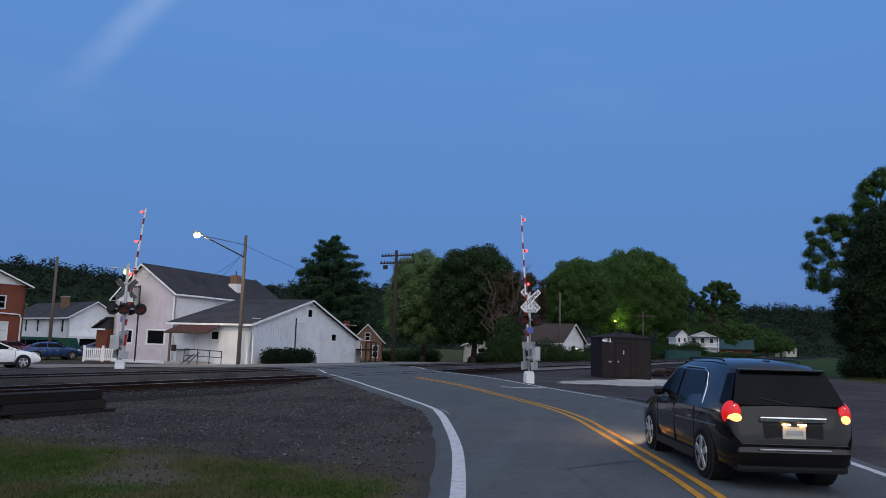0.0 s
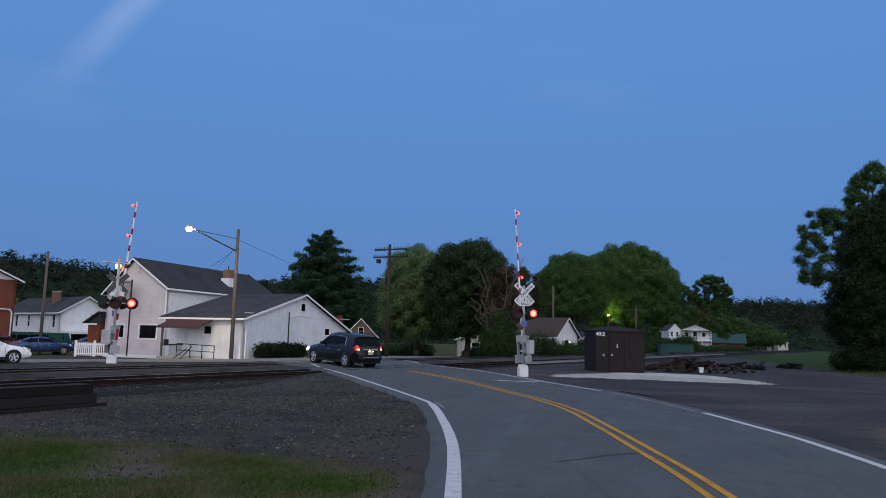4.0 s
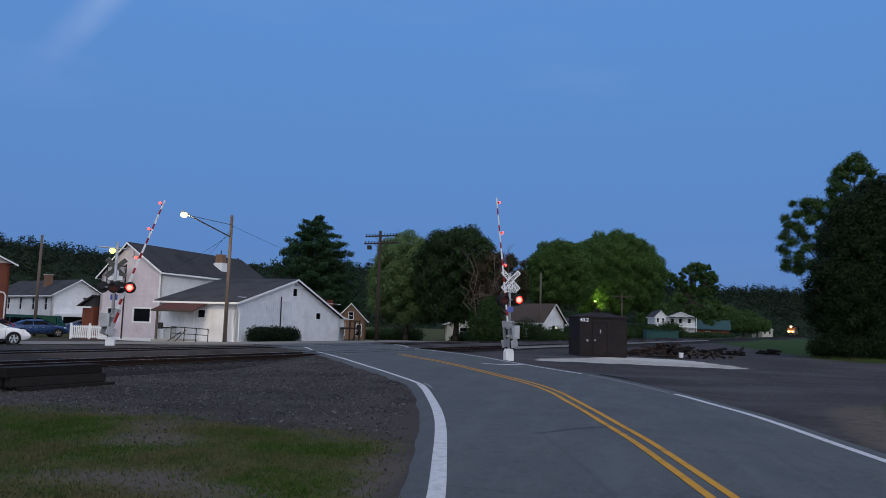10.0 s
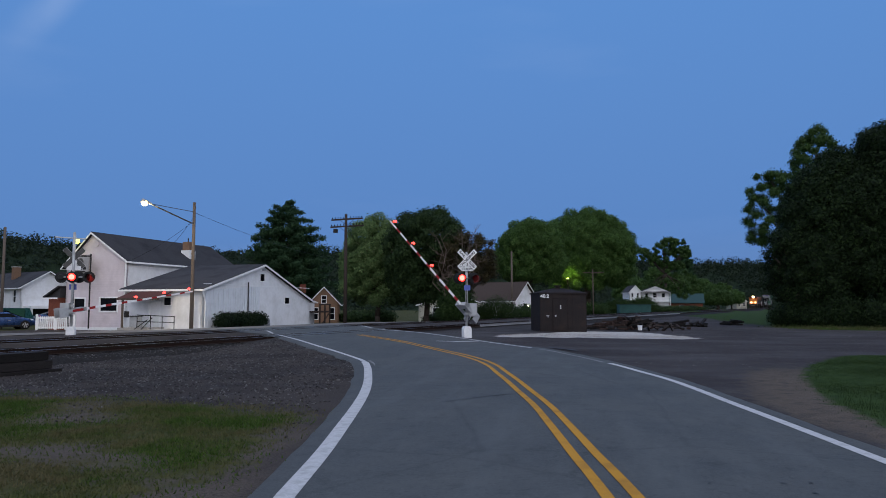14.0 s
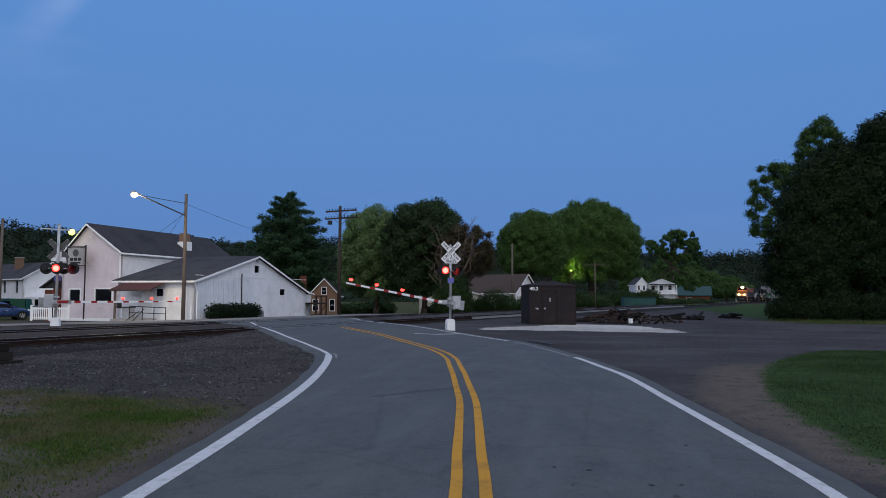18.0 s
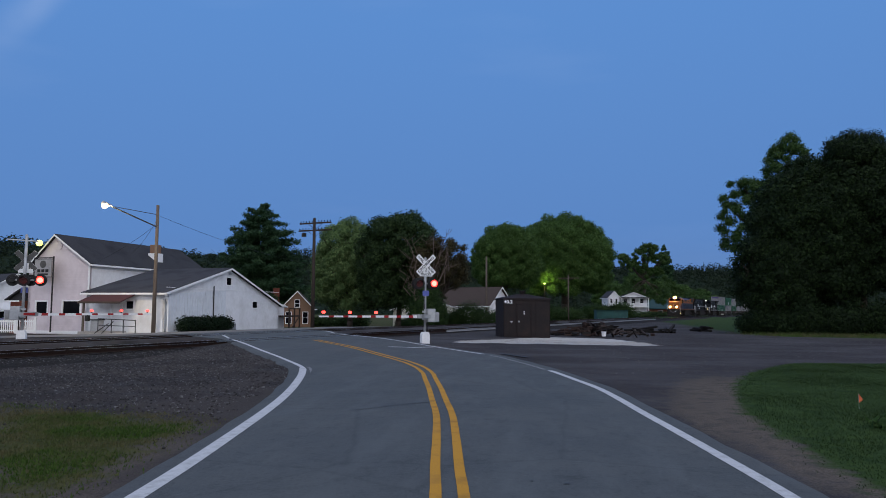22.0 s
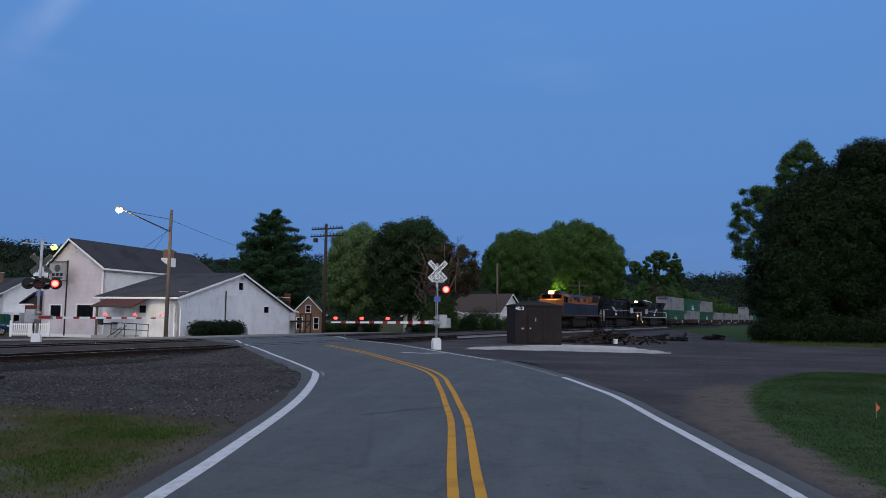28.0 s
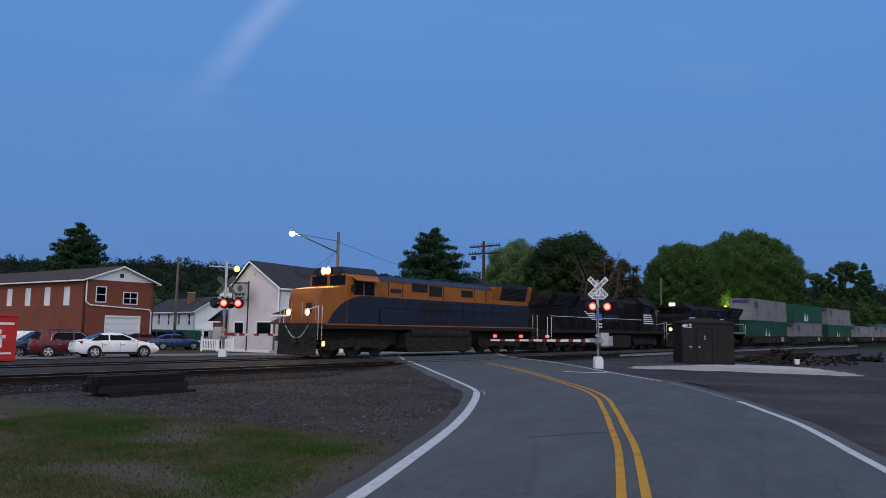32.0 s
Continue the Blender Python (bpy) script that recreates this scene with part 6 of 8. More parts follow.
    # far trees on the other side
    pine(-111.8, 94.0, -0.5, 20.4, 10.6, 31, "tall dense conical dark spruce behind the brick building", tiers=26, count=110000, size=0.22, low=0.06, taper=0.72)
    broad_tree(-92, 88, -0.5, 8.5, round_lobes(R(32), 24, 0, 0, 5.0, 5.0, 4.0, 3.6, 1.5), 32, "pale green small tree behind the houses", "leaf_pale", 8000, 0.32)
    # bare twiggy growth in the rusty tree
    rng = R(40)
    t = empty("bare_tree", pose(-15.0, 71.6, -0.3), "leafless pale grey-brown branches of a dead tree", "tree")
    bm = bmesh.new()
    branch(bm, (0, 0, -0.3), (0.2, 0, 3.0), 0.16, 0.10, 0.1, rng)
    part("trunk", bm, M["bark_pale"], t)
    bm = bmesh.new()
    for i in range(13):
        a = rng.uniform(0, 6.28)
        rr, zz = rng.uniform(0.4, 3.6), rng.uniform(4.5, 10.6)
        e = Vector((math.cos(a) * rr, math.sin(a) * rr * 0.7, zz))
        s0 = Vector((0.2, 0, rng.uniform(1.5, 3.0)))
        branch(bm, s0, e, 0.060, 0.016, 0.45, rng, 7)
        for k in range(6):
            q = s0.lerp(e, rng.uniform(0.5, 0.95))
            branch(bm, q, q + Vector((rng.normal() * 0.7, rng.normal() * 0.5, rng.uniform(0.3, 1.2))), 0.026, 0.010, 0.08, rng, 2)
    part("branchwork", bm, M["bark_pale"], t)["kind"] = "stuff"


plant_trees()


def build_hills():
    """Wooded ridges far round the place."""
    rng = np.random.default_rng(77)
    for az0, az1, dist, heights, seed, base in ((95, 160, 430, ((95, 34), (108, 37), (118, 36), (127, 37.5), (130.5, 38.5), (133.5, 40.5), (136.5, 39.5), (140, 38), (144, 38), (160, 36)), 1, "hillside"), (60, 100, 520, ((60, 28), (72, 31), (80, 33), (88, 35), (95, 37), (100, 39)), 2, "hillside")):
        xs, hs = zip(*heights)
        V, F = [], []
        na, nr = 340, 26
        for i in range(na):
            az = az0 + (az1 - az0) * i / (na - 1)
            top = np.interp(az, xs, hs)
            a = math.radians(az)
            for j in range(nr):
                t = j / (nr - 1)
                r = dist - 160 + 200 * t
                p = Vector((math.cos(a) * r, math.sin(a) * r, 0))
                crown = 3.2 * abs(noise.noise(p * 0.11 + Vector((0, 0, seed)))) + 1.6 * abs(noise.noise(p * 0.31))
                V.append((p.x, p.y, -4 + (top - 3.5) * smooth(0, 0.85, t) + 1.5 * noise.noise(Vector((az * 0.2, t * 3, seed))) + crown))
        for i in range(na - 1):
            for j in range(nr - 1):
                F.append((i * nr + j, i * nr + j + 1, (i + 1) * nr + j + 1, (i + 1) * nr + j))
        hill = raw("hillside", V, F, M["woods_floor"])
        tagged(hill, "dark wooded hillside behind the town", "hill", kind="structure")
        # canopy of small clumps
        lobes = []
        for k in range(2400):
            az, t = rng.uniform(az0, az1), rng.uniform(0.05, 1.0) ** 0.8
            r = dist - 160 + 200 * t
            a = math.radians(az)
            top = np.interp(az, xs, hs)
            z = -3 + (top - 2) * smooth(0, 0.85, t)
            q = rng.uniform(2.2, 4.6)
            lobes.append((math.cos(a) * r, math.sin(a) * r, z + q * 0.1 - 1.0, q, q, q * 0.85))
        # taller single crowns that break the ridge
        for k in range(260):
            az, t = rng.uniform(az0, az1), rng.uniform(0.62, 1.0)
            r, a, q = dist - 160 + 200 * t, math.radians(az), rng.uniform(1.6, 3.6)
            z = -3 + (np.interp(az, xs, hs) - 2) * smooth(0, 0.85, t) + rng.uniform(0.5, 4.0)
            lobes.append((math.cos(a) * r, math.sin(a) * r, z, q, q, q * rng.uniform(0.8, 1.3)))
        VV, FF = leaf_cloud(rng, lobes, 170000, 0.70, shell=0.5)
        woods = np_mesh("woods", VV, FF, M["leaf_hill"])
        tagged(woods, "dense dark woods covering the far hillside", "woods", kind="stuff")


build_hills()


# ---- train ----
MOVERS = []


def truck(parent, x0, axles, mat="underframe"):
    for side in (-1, 1):
        bm = bmesh.new()
        y = side * 1.06
        prism(bm, [(x0 - axles[-1] - 0.75, 0.62), (x0 - axles[-1] - 0.55, 0.86), (x0 - 0.9, 0.96), (x0 + 0.9, 0.96), (x0 + axles[-1] + 0.55, 0.86), (x0 + axles[-1] + 0.75, 0.62), (x0 + axles[-1] + 0.4, 0.40), (x0 + 0.6, 0.52), (x0 - 0.6, 0.52), (x0 - axles[-1] - 0.4, 0.40)], y - 0.07, y + 0.07)
        for a in axles:
            box(bm, x0 + a - 0.20, x0 + a + 0.20, y - 0.16, y + 0.16, 0.36, 0.74, 0.03)
            rod(bm, (x0 + a + 0.5, y, 0.70), (x0 + a + 0.5, y, 1.05), 0.11, 0.11, 10)
        part("truck_frame", bm, M[mat], parent, "grimy cast truck side frame")
    for a in axles:
        bm = bmesh.new()
        for side in (-1, 1):
            rod(bm, (x0 + a, side * 0.68, 0.51), (x0 + a, side * 0.80, 0.51), 0.51, 0.51, 22)
        rod(bm, (x0 + a, -0.7, 0.51), (x0 + a, 0.7, 0.51), 0.09, 0.09, 10)
        part("wheelset", bm, M["iron"], parent, "steel wheelset")


def locomotive(label, hood_low, hood_top, roof, cab, lights, lead=False):
    t = empty("locomotive", Matrix(), label, "locomotive", "train")
    # underframe
    bm = bmesh.new()
    box(bm, -10.9, 10.9, -1.50, 1.50, 1.32, 1.56, 0.03)
    prism(bm, [(10.9, 0.95), (10.9, 1.56), (11.25, 1.56), (11.25, 0.95)], -1.5, 1.5)
    prism(bm, [(-10.9, 0.95), (-10.9, 1.56), (-11.25, 1.56), (-11.25, 0.95)], -1.5, 1.5)
    part("frame", bm, M["underframe"], t)
    quick("sill_stripe", M["loco_orange"] if lead else M["white_paint"], t, boxes=[(-10.6, 10.0, 1.505, 1.515, 1.49, 1.555)])
    bm = bmesh.new()
    prism(bm, [(-2.9, 0.22), (2.9, 0.22), (3.15, 0.45), (3.15, 1.22), (-3.15, 1.22), (-3.15, 0.45)], -1.42, 1.42)
    part("fuel_tank", bm, M["underframe"], t, "grimy fuel tank")
    quick("air_tank", M["underframe"], t, rods=[((-2.8, 1.38, 1.20), (2.8, 1.38, 1.20), 0.16, 0.16, 12)])
    # added block that closes the gap between the trucks and stands for its shade
    quick("pipe_run", M["underframe"], t, "plain dark box added to keep the space under the frame dark", boxes=[(-10.2, 10.2, -0.62, 0.62, 0.62, 1.32)])
    for x in (-6.9, 6.9):
        truck(t, x, (-1.85, 0, 1.85))
    # plow and couplers
    for sg in (-1, 1):
        bm = bmesh.new()
        prism(bm, [(sg * 11.15, 0.14), (sg * 11.42, 0.14), (sg * 11.28, 0.95), (sg * 11.10, 0.95)], -1.45, 1.45)
        part("snow_plow", bm, M["underframe"], t, "scraped snow plow")
        quick("coupler", M["iron"], t, boxes=[(min(sg * 11.2, sg * 11.75), max(sg * 11.2, sg * 11.75), -0.14, 0.14, 0.72, 1.02)], bevel=0.04)
        for side in (-1, 1):
            st = quick("steps", M["underframe"], t, boxes=[(min(sg * 10.45, sg * 11.1), max(sg * 10.45, sg * 11.1), min(side * 1.28, side * 1.52), max(side * 1.28, side * 1.52), z, z + 0.04) for z in (0.40, 0.72, 1.04)])
            quick("stair_side", M["underframe"], t, boxes=[(sg * 10.42 - 0.015, sg * 10.42 + 0.015, min(side * 1.25, side * 1.52), max(side * 1.25, side * 1.52), 0.36, 1.5)])
    # long hood in bands
    HW = 1.28 if lead else 1.02
    H0, H1, H2 = 1.56, 3.06 if lead else 3.40, 3.98
    bm = bmesh.new()
    box(bm, -10.2, 5.6, -HW, HW, H0, H1)
    hood = part("hood_side", bm, M[hood_low], t)
    quick("hood_band", M[hood_top], t, boxes=[(-10.2, 5.6, -HW, HW, H1, H2)])
    bm = bmesh.new()
    prism(bm, [(-HW - 0.04, H2), (HW + 0.04, H2), (0.80, H2 + 0.30), (-0.80, H2 + 0.30)], -7.0, 5.6, "x")
    part("hood_roof", bm, M[roof], t)
    # radiator section, flared
    bm = bmesh.new()
    prism(bm, [(-HW, 3.35), (HW, 3.35), (1.50, 4.20), (1.50, 4.42), (-1.50, 4.42), (-1.50, 4.20)], -10.3, -5.9, "x")
    rad = part("radiator_cap", bm, M[roof], t)
    for sg in (-1, 1):
        bm = bmesh.new()
        prism(bm, [(sg * (HW + 0.005), 3.36), (sg * 1.50, 4.19), (sg * 1.44, 4.19), (sg * (HW - 0.05), 3.36)], -9.65, -6.55, "x")
        for i in range(9):
            f = (i + 0.5) / 9
            y = sg * (HW + 0.01 + (1.49 - HW) * f)
            box(bm, -9.6, -6.6, min(y, y + sg * 0.05), max(y, y + sg * 0.05), 3.38 + 0.80 * f, 3.43 + 0.80 * f)
        part("radiator_grille", bm, M["black_paint"], rad)
    if lead:
        for sg in (-1, 1):
            for x0, x1, hi in ((-10.32, -9.75, 4.40), (-6.5, -5.7, 4.22)):
                bm = bmesh.new()
                prism(bm, [(sg * (HW + 0.01), 3.36), (sg * 1.515, 4.18), (sg * 1.515, hi), (sg * 1.0, hi)], x0, x1, "x")
                part("radiator_panel", bm, M["loco_orange"], rad)
    # hood doors, grilles and roof kit
    for i in range(13):
        x = -9.9 + i * 1.08
        for side in (-1, 1):
            y = side * HW
            d = quick("hood_door", M[hood_low], t, boxes=[(x, x + 1.0, min(y, y + side * 0.02), max(y, y + side * 0.02), 1.75, H1 - 0.10)])
    for x0, x1, z0, z1 in ((-1.2, 1.6, 2.3, 2.9), (1.2, 2.6, 3.50, 3.95), (-3.4, -2.2, 3.40, 3.80)):
        for side in (-1, 1):
            y = side * (HW + 0.02)
            quick("intake_grille", M["black_paint"], t, boxes=[(x0, x1, min(y, y + side * 0.025), max(y, y + side * 0.025), z0, z1)])
    if lead:
        for side in (-1, 1):
            y = side * HW
            for x in (-4.9, -3.6, -0.4, 0.9, 3.4, 4.6):
                quick("hood_seam", M["black_paint"], t, boxes=[(x, x + 0.03, min(y, y + side * 0.022), max(y, y + side * 0.022), H1 + 0.06, H2 - 0.06)])
            quick("dynamic_brake_grille", M["black_paint"], t, boxes=[(-0.2, 1.0, min(y, y + side * 0.03), max(y, y + side * 0.03), 3.30, 3.92)])
            quick("inertial_grille", M["iron"], t, boxes=[(3.55, 4.45, min(y, y + side * 0.03), max(y, y + side * 0.03), 3.34, 3.58)])
            quick("hood_latch_row", M["black_paint"], t, boxes=[(x, x + 0.05, min(y, y + side * 0.035), max(y, y + side * 0.035), 2.3, 2.42) for x in (-8.9, -7.8, -6.7, -5.6, -4.6, -3.5, -2.4)])
        for k, x in enumerate((-6.0, -4.4, -2.6, 0.4, 2.2, 3.8)):
            quick("roof_hatch", M[roof], t, boxes=[(x, x + 1.1, -0.55, 0.55, 4.27, 4.36 + 0.03 * (k % 2))], bevel=0.03)
        quick("horn", M["iron"], t, rods=[((3.2, 0.2, 4.40), (3.75, 0.2, 4.44), 0.03, 0.09, 10), ((3.2, -0.05, 4.40), (3.85, -0.05, 4.44), 0.03, 0.09, 10)])
    quick("exhaust_stack", M["iron"], t, boxes=[(-2.2, -1.2, -0.4, 0.4, 4.28, 4.48)], bevel=0.03)
    for x in (-8.8, -7.2):
        quick("fan", M["iron"], t, rods=[((x, 0, 4.42), (x, 0, 4.50), 0.62, 0.60, 20)])
    quick("brake_blister", M[hood_low], t, boxes=[(2.6, 5.4, -HW - 0.12, HW + 0.12, 1.56, 2.35)], bevel=0.05)
    # cab
    bm = bmesh.new()
    prism(bm, [(-1.50, 1.56), (1.50, 1.56), (1.50, 4.02), (0.95, 4.52), (-0.95, 4.52), (-1.50, 4.02)], 5.6, 8.0, "x")
    c = part("cab", bm, M[cab], t)
    bm = bmesh.new()
    prism(bm, [(-1.34, 4.22), (1.34, 4.22), (0.98, 4.57), (-0.98, 4.57)] if lead else [(-1.56, 4.00), (1.56, 4.00), (0.98, 4.57), (-0.98, 4.57)], 5.5, 8.04 if lead else 8.12, "x")
    part("cab_roof", bm, M[roof], t)
    bm = bmesh.new()
    prism(bm, [(8.0, 1.56), (10.25, 1.56), (10.25, 2.75), (10.1, 3.10), (9.75, 3.36), (8.0, 3.56)] if lead else [(8.0, 1.56), (10.25, 1.56), (10.25, 2.95), (9.9, 3.28), (8.0, 3.38)], -1.02, 1.02)
    for v in bm.verts:
        if v.co.x > 9.5:
            v.co.y *= 1.20 if lead else 0.80
        elif v.co.x < 8.5:
            v.co.y *= 1.42
    part("nose", bm, M[cab], t)
    for side in (-1, 1):
        y = side * 1.50
        w = quick("side_window", M["glass_dark"], t, "dark cab side window", boxes=[(6.0, 6.75, min(y, y + side * 0.02), max(y, y + side * 0.02), 3.10, 3.80), (6.85, 7.55, min(y, y + side * 0.02), max(y, y + side * 0.02), 3.10, 3.80)])
        bm = bmesh.new()
        prism(bm, [(side * 1.50, 3.98), (side * 1.95, 3.80), (side * 1.95, 3.84), (side * 1.50, 4.03)], 5.9, 7.7, "x")
        part("sunshade", bm, M[cab], w)
        quick("windshield", M["glass_dark"], t, "dark windscreen", boxes=[(8.0, 8.03, min(side * 0.12, side * 1.30), max(side * 0.12, side * 1.30), 3.60 if lead else 3.45, 4.10)])
        quick("mirror", M["black_paint"], t, boxes=[(7.72, 7.80, min(side * 1.55, side * 1.75), max(side * 1.55, side * 1.75), 3.2, 3.6)])
    # painted swoop of the lower colour over cab and nose
    if lead:
        for side in (-1, 1):
            bm = bmesh.new()
            prism(bm, [(5.59, 1.57), (5.59, 3.06), (6.6, 3.06), (7.2, 3.02), (7.65, 2.92), (8.0, 2.78), (8.0, 1.57)], side * 1.507 - 0.005, side * 1.507 + 0.005)
            vs = prism(bm, [(8.0, 1.57), (8.0, 2.78), (8.45, 2.50), (8.9, 2.08), (9.2, 1.57)], side * 1.455 - 0.006, side * 1.455 + 0.006)
            for v in vs:
                v.co.y -= side * (v.co.x - 8.0) * 0.100
            part("paint_swoop", bm, M["loco_blue"], t)
    quick("nose_door", M[cab], t, boxes=[(10.18, 10.28, -0.75, -0.15, 1.7, 2.9)])
    if lead:
        for y in (-0.95, -0.10, 0.95):
            quick("nose_grab_rail", M["steel"], t, rods=[((10.33, y, 1.75), (10.33, y, 2.65), 0.020), ((10.24, y, 2.65), (10.33, y, 2.65), 0.018)])
        quick("nose_panel", M["loco_blue"], t, "dark emblem shape on the nose", boxes=[(10.262, 10.272, 0.15, 0.60, 2.1, 2.6)])
        for y in (-1.1, -0.9, -0.7, 0.7, 0.9, 1.1):
            quick("air_hose", M["black_paint"], t, rods=[((11.30, y, 1.40), (11.42, y, 0.95), 0.03), ((11.42, y, 0.95), (11.34, y * 0.94, 0.62), 0.03)])
        for sg in (-1, 1):
            for z in (0.45, 0.75, 1.05):
                quick("pilot_step", M["iron"], t, boxes=[(11.26, 11.46, min(sg * 1.05, sg * 1.45), max(sg * 1.05, sg * 1.45), z, z + 0.035)])
    # lamps
    hl = quick("headlight_case", M["iron"], t, boxes=[(7.95, 8.20, -0.32, 0.32, 4.22, 4.52)], bevel=0.03)
    bright, ditch = lights
    if bright:
        bm = bmesh.new()
        for y in (-0.15, 0.15):
            rod(bm, (8.235, y, 4.37), (8.245, y, 4.37), 0.115 if lead else 0.15, 0.115 if lead else 0.15, 16)
        part("headlight_lens", bm, M[bright], hl, "bright warm headlight")
        for y in (-0.19, 0.19):
            # on the lead engine the bowl glows by itself, as a halo
            quick("headlight_bowl", M["reflector"] if lead else M["steel"], hl, "lamp bowl; amber ones carry a glow that imitates a halo", rods=[((8.19, y, 4.37), (8.228, y, 4.37), 0.15, 0.21, 18)])
    zd = 2.12 if lead else 1.78
    for y in ((-0.74, 0.74) if lead else (-0.98, 0.98)):
        d = quick("ditch_light", M["iron"], t, rods=[((11.07, y, 1.5), (11.07, y, zd), 0.03), ((10.98, y, zd), (11.16, y, zd), 0.13, 0.13, 14)])
        if ditch:
            bm = bmesh.new()
            rod(bm, (11.195, y, zd), (11.205, y, zd), 0.10, 0.10, 16)
            # bowl with an added amber glow, imitating the lamp's halo
            quick("ditch_bowl", M["reflector"], d, "lamp bowl; amber ones carry a glow that imitates a halo", rods=[((11.15, y, zd), (11.190, y, zd), 0.13, 0.19, 18)])
            part("ditch_lens", bm, M[ditch], d, "bright warm ditch light")
    for y in (-0.725, 0.725):
        quick("number_board", M["black_paint"], t, boxes=[(8.03, 8.06, y - 0.225, y + 0.225, 4.10, 4.28)])
    quick("step_light", M["amber"], t, "lit amber step light", boxes=[(9.95, 10.35, 1.30, 1.53, 0.62, 0.86)], bevel=0.04)
    # handrails
    for side in (-1, 1):
        y = side * 1.46
        hr = quick("handrail", M["white_paint" if not lead else "iron"], t, rods=[((-10.6, y, 2.55), (5.4, y, 2.55), 0.018)])
        for i in range(9):
            quick("stanchion", M["iron"], hr, rods=[((-10.6 + i * 2.0, y, 1.56), (-10.6 + i * 2.0, y, 2.55), 0.016)])
        for xx in (10.45, 11.05, -10.45, -11.05):
            quick("grab_iron", M["white_paint"], t, rods=[((xx, side * 1.50, 0.95), (xx, side * 1.50, 2.45), 0.020)])
    quick("end_rail", M["white_paint"], t, rods=[((11.1, -1.45, 2.4), (11.1, -0.5, 2.2), 0.018), ((11.1, 1.45, 2.4), (11.1, 0.5, 2.2), 0.018)])
    bm = bmesh.new()
    for i in range(8):
        a, b = i / 8, (i + 1) / 8
        f = lambda k: (11.32, -0.9 + 1.8 * k, 1.45 - 0.45 * 4 * k * (1 - k))
        rod(bm, f(a), f(b), 0.022)
    part("safety_chain", bm, M["steel"], t)
    if not lead:
        # white stripe block and lettering bars
        for i in range(5):
            z = 2.20 + i * 0.19
            for side in (-1, 1):
                y = side * 1.505
                quick("cab_stripe", M["white_paint"], t, boxes=[(5.75, 7.9 - 0.1 * i, min(y, y + side * 0.012), max(y, y + side * 0.012), z, z + 0.10)])
        for side in (-1, 1):
            y = side * 1.042
            quick("emblem", M["white_paint"], t, "white slanted railway emblem", boxes=[(-4.6 + k * 0.30, -3.2 + k * 0.42, min(y, y + side * 0.012), max(y, y + side * 0.012), 3.0 - k * 0.15, 3.09 - k * 0.15) for k in range(5)])
            quick("number_bar", M["white_paint"], t, "white number shown as a bar", boxes=[(6.0 + k * 0.34, 6.24 + k * 0.34, min(side * 1.505, side * 1.517), max(side * 1.505, side * 1.517), 3.84, 4.0) for k in range(4)])
            quick("letter_bar", M["white_paint"], t, boxes=[(-2.6, -1.5, min(y, y + side * 0.012), max(y, y + side * 0.012), 2.0, 2.16), (-2.6, -1.5, min(y, y + side * 0.012), max(y, y + side * 0.012), 1.76, 1.92)])
    else:
        for i in range(12):
            for side in (-1, 1):
                y = side * 1.042
                quick("letter_bar", M["well_rust"], t, "faded lettering shown as small bars", boxes=[(-5.2 + i * 0.72, -5.06 + i * 0.72, min(y, y + side * 0.012), max(y, y + side * 0.012), 2.05, 2.22)])
    if lead:
        # this one has a short front platform
        for ob in t.children_recursive:
            for v in ob.data.vertices:
                if v.co.x > 9.2:
                    v.co.x = 9.2 + (v.co.x - 9.2) * 0.44
                v.co.x = -11.0 + (v.co.x + 11.0) * 0.975
    # platform height
    for ob in t.children_recursive:
        for v in ob.data.vertices:
            v.co.z += (0.20 if lead else 0.10) * smooth(0.95, 1.45, v.co.z)
    return t


def container(m, mat, L, h, label, blue=True):
    c = empty("container", m, label, "container", "containers on the train")
    bm = bmesh.new()
    box(bm, -L / 2, L / 2, -1.22, 1.22, 0.02, h - 0.02)
    part("shell", bm, M[mat], c)
    bm = bmesh.new()
    k = int(L / 0.42)
    for i in range(k):
        x = -L / 2 + 0.3 + (L - 0.6) * i / (k - 1)
        for side in (-1, 1):
            box(bm, x - 0.09, x + 0.09, min(side * 1.215, side * 1.25), max(side * 1.215, side * 1.25), 0.16, h - 0.16)
    part("corrugation", bm, M[mat], c)["kind"] = "stuff"
    bm = bmesh.new()
    for x in (-L / 2, L / 2):
        for side in (-1, 1):
            box(bm, x - 0.08, x + 0.08, side * 1.26 - 0.05 * (side > 0) - 0.03, side * 1.26 + 0.05 * (side < 0) + 0.03, 0, h)
    for z in (0.0, h - 0.13):
        for side in (-1, 1):
            box(bm, -L / 2, L / 2, side * 1.24 - 0.03, side * 1.24 + 0.03, z, z + 0.13)
        for x in (-L / 2, L / 2):
            box(bm, x - 0.05, x + 0.05, -1.22, 1.22, z, z + 0.13)
    part("corner_frame", bm, M[mat], c)
    for side in (-1, 1):
        y = side * 1.262
        if blue:
            quick("logo_panel", M["logo_purple"], c, "purple panel shape", boxes=[(L / 2 - 3.0, L / 2 - 1.5, min(y, y + side * 0.01), max(y, y + side * 0.01), h - 1.15, h - 0.35)])
        else:
            bm = bmesh.new()
            for a, b in (((L / 2 - 6.6, 0.3), 1.5), ((L / 2 - 7.9, 0.3), 1.2)):
                prism(bm, [a, (a[0] + 1.0, a[1]), (a[0] + 0.5, a[1] + b)], min(y, y + side * 0.01), max(y, y + side * 0.01))
            part("logo_shape", bm, M["white_paint"], c, "white mark on the side")
    if blue:
        quick("end_panel", M["logo_purple"], c, "purple strip on the end", boxes=[(L / 2 + 0.052, L / 2 + 0.06, -1.0, 1.0, h - 0.55, h - 0.2)])
    return c


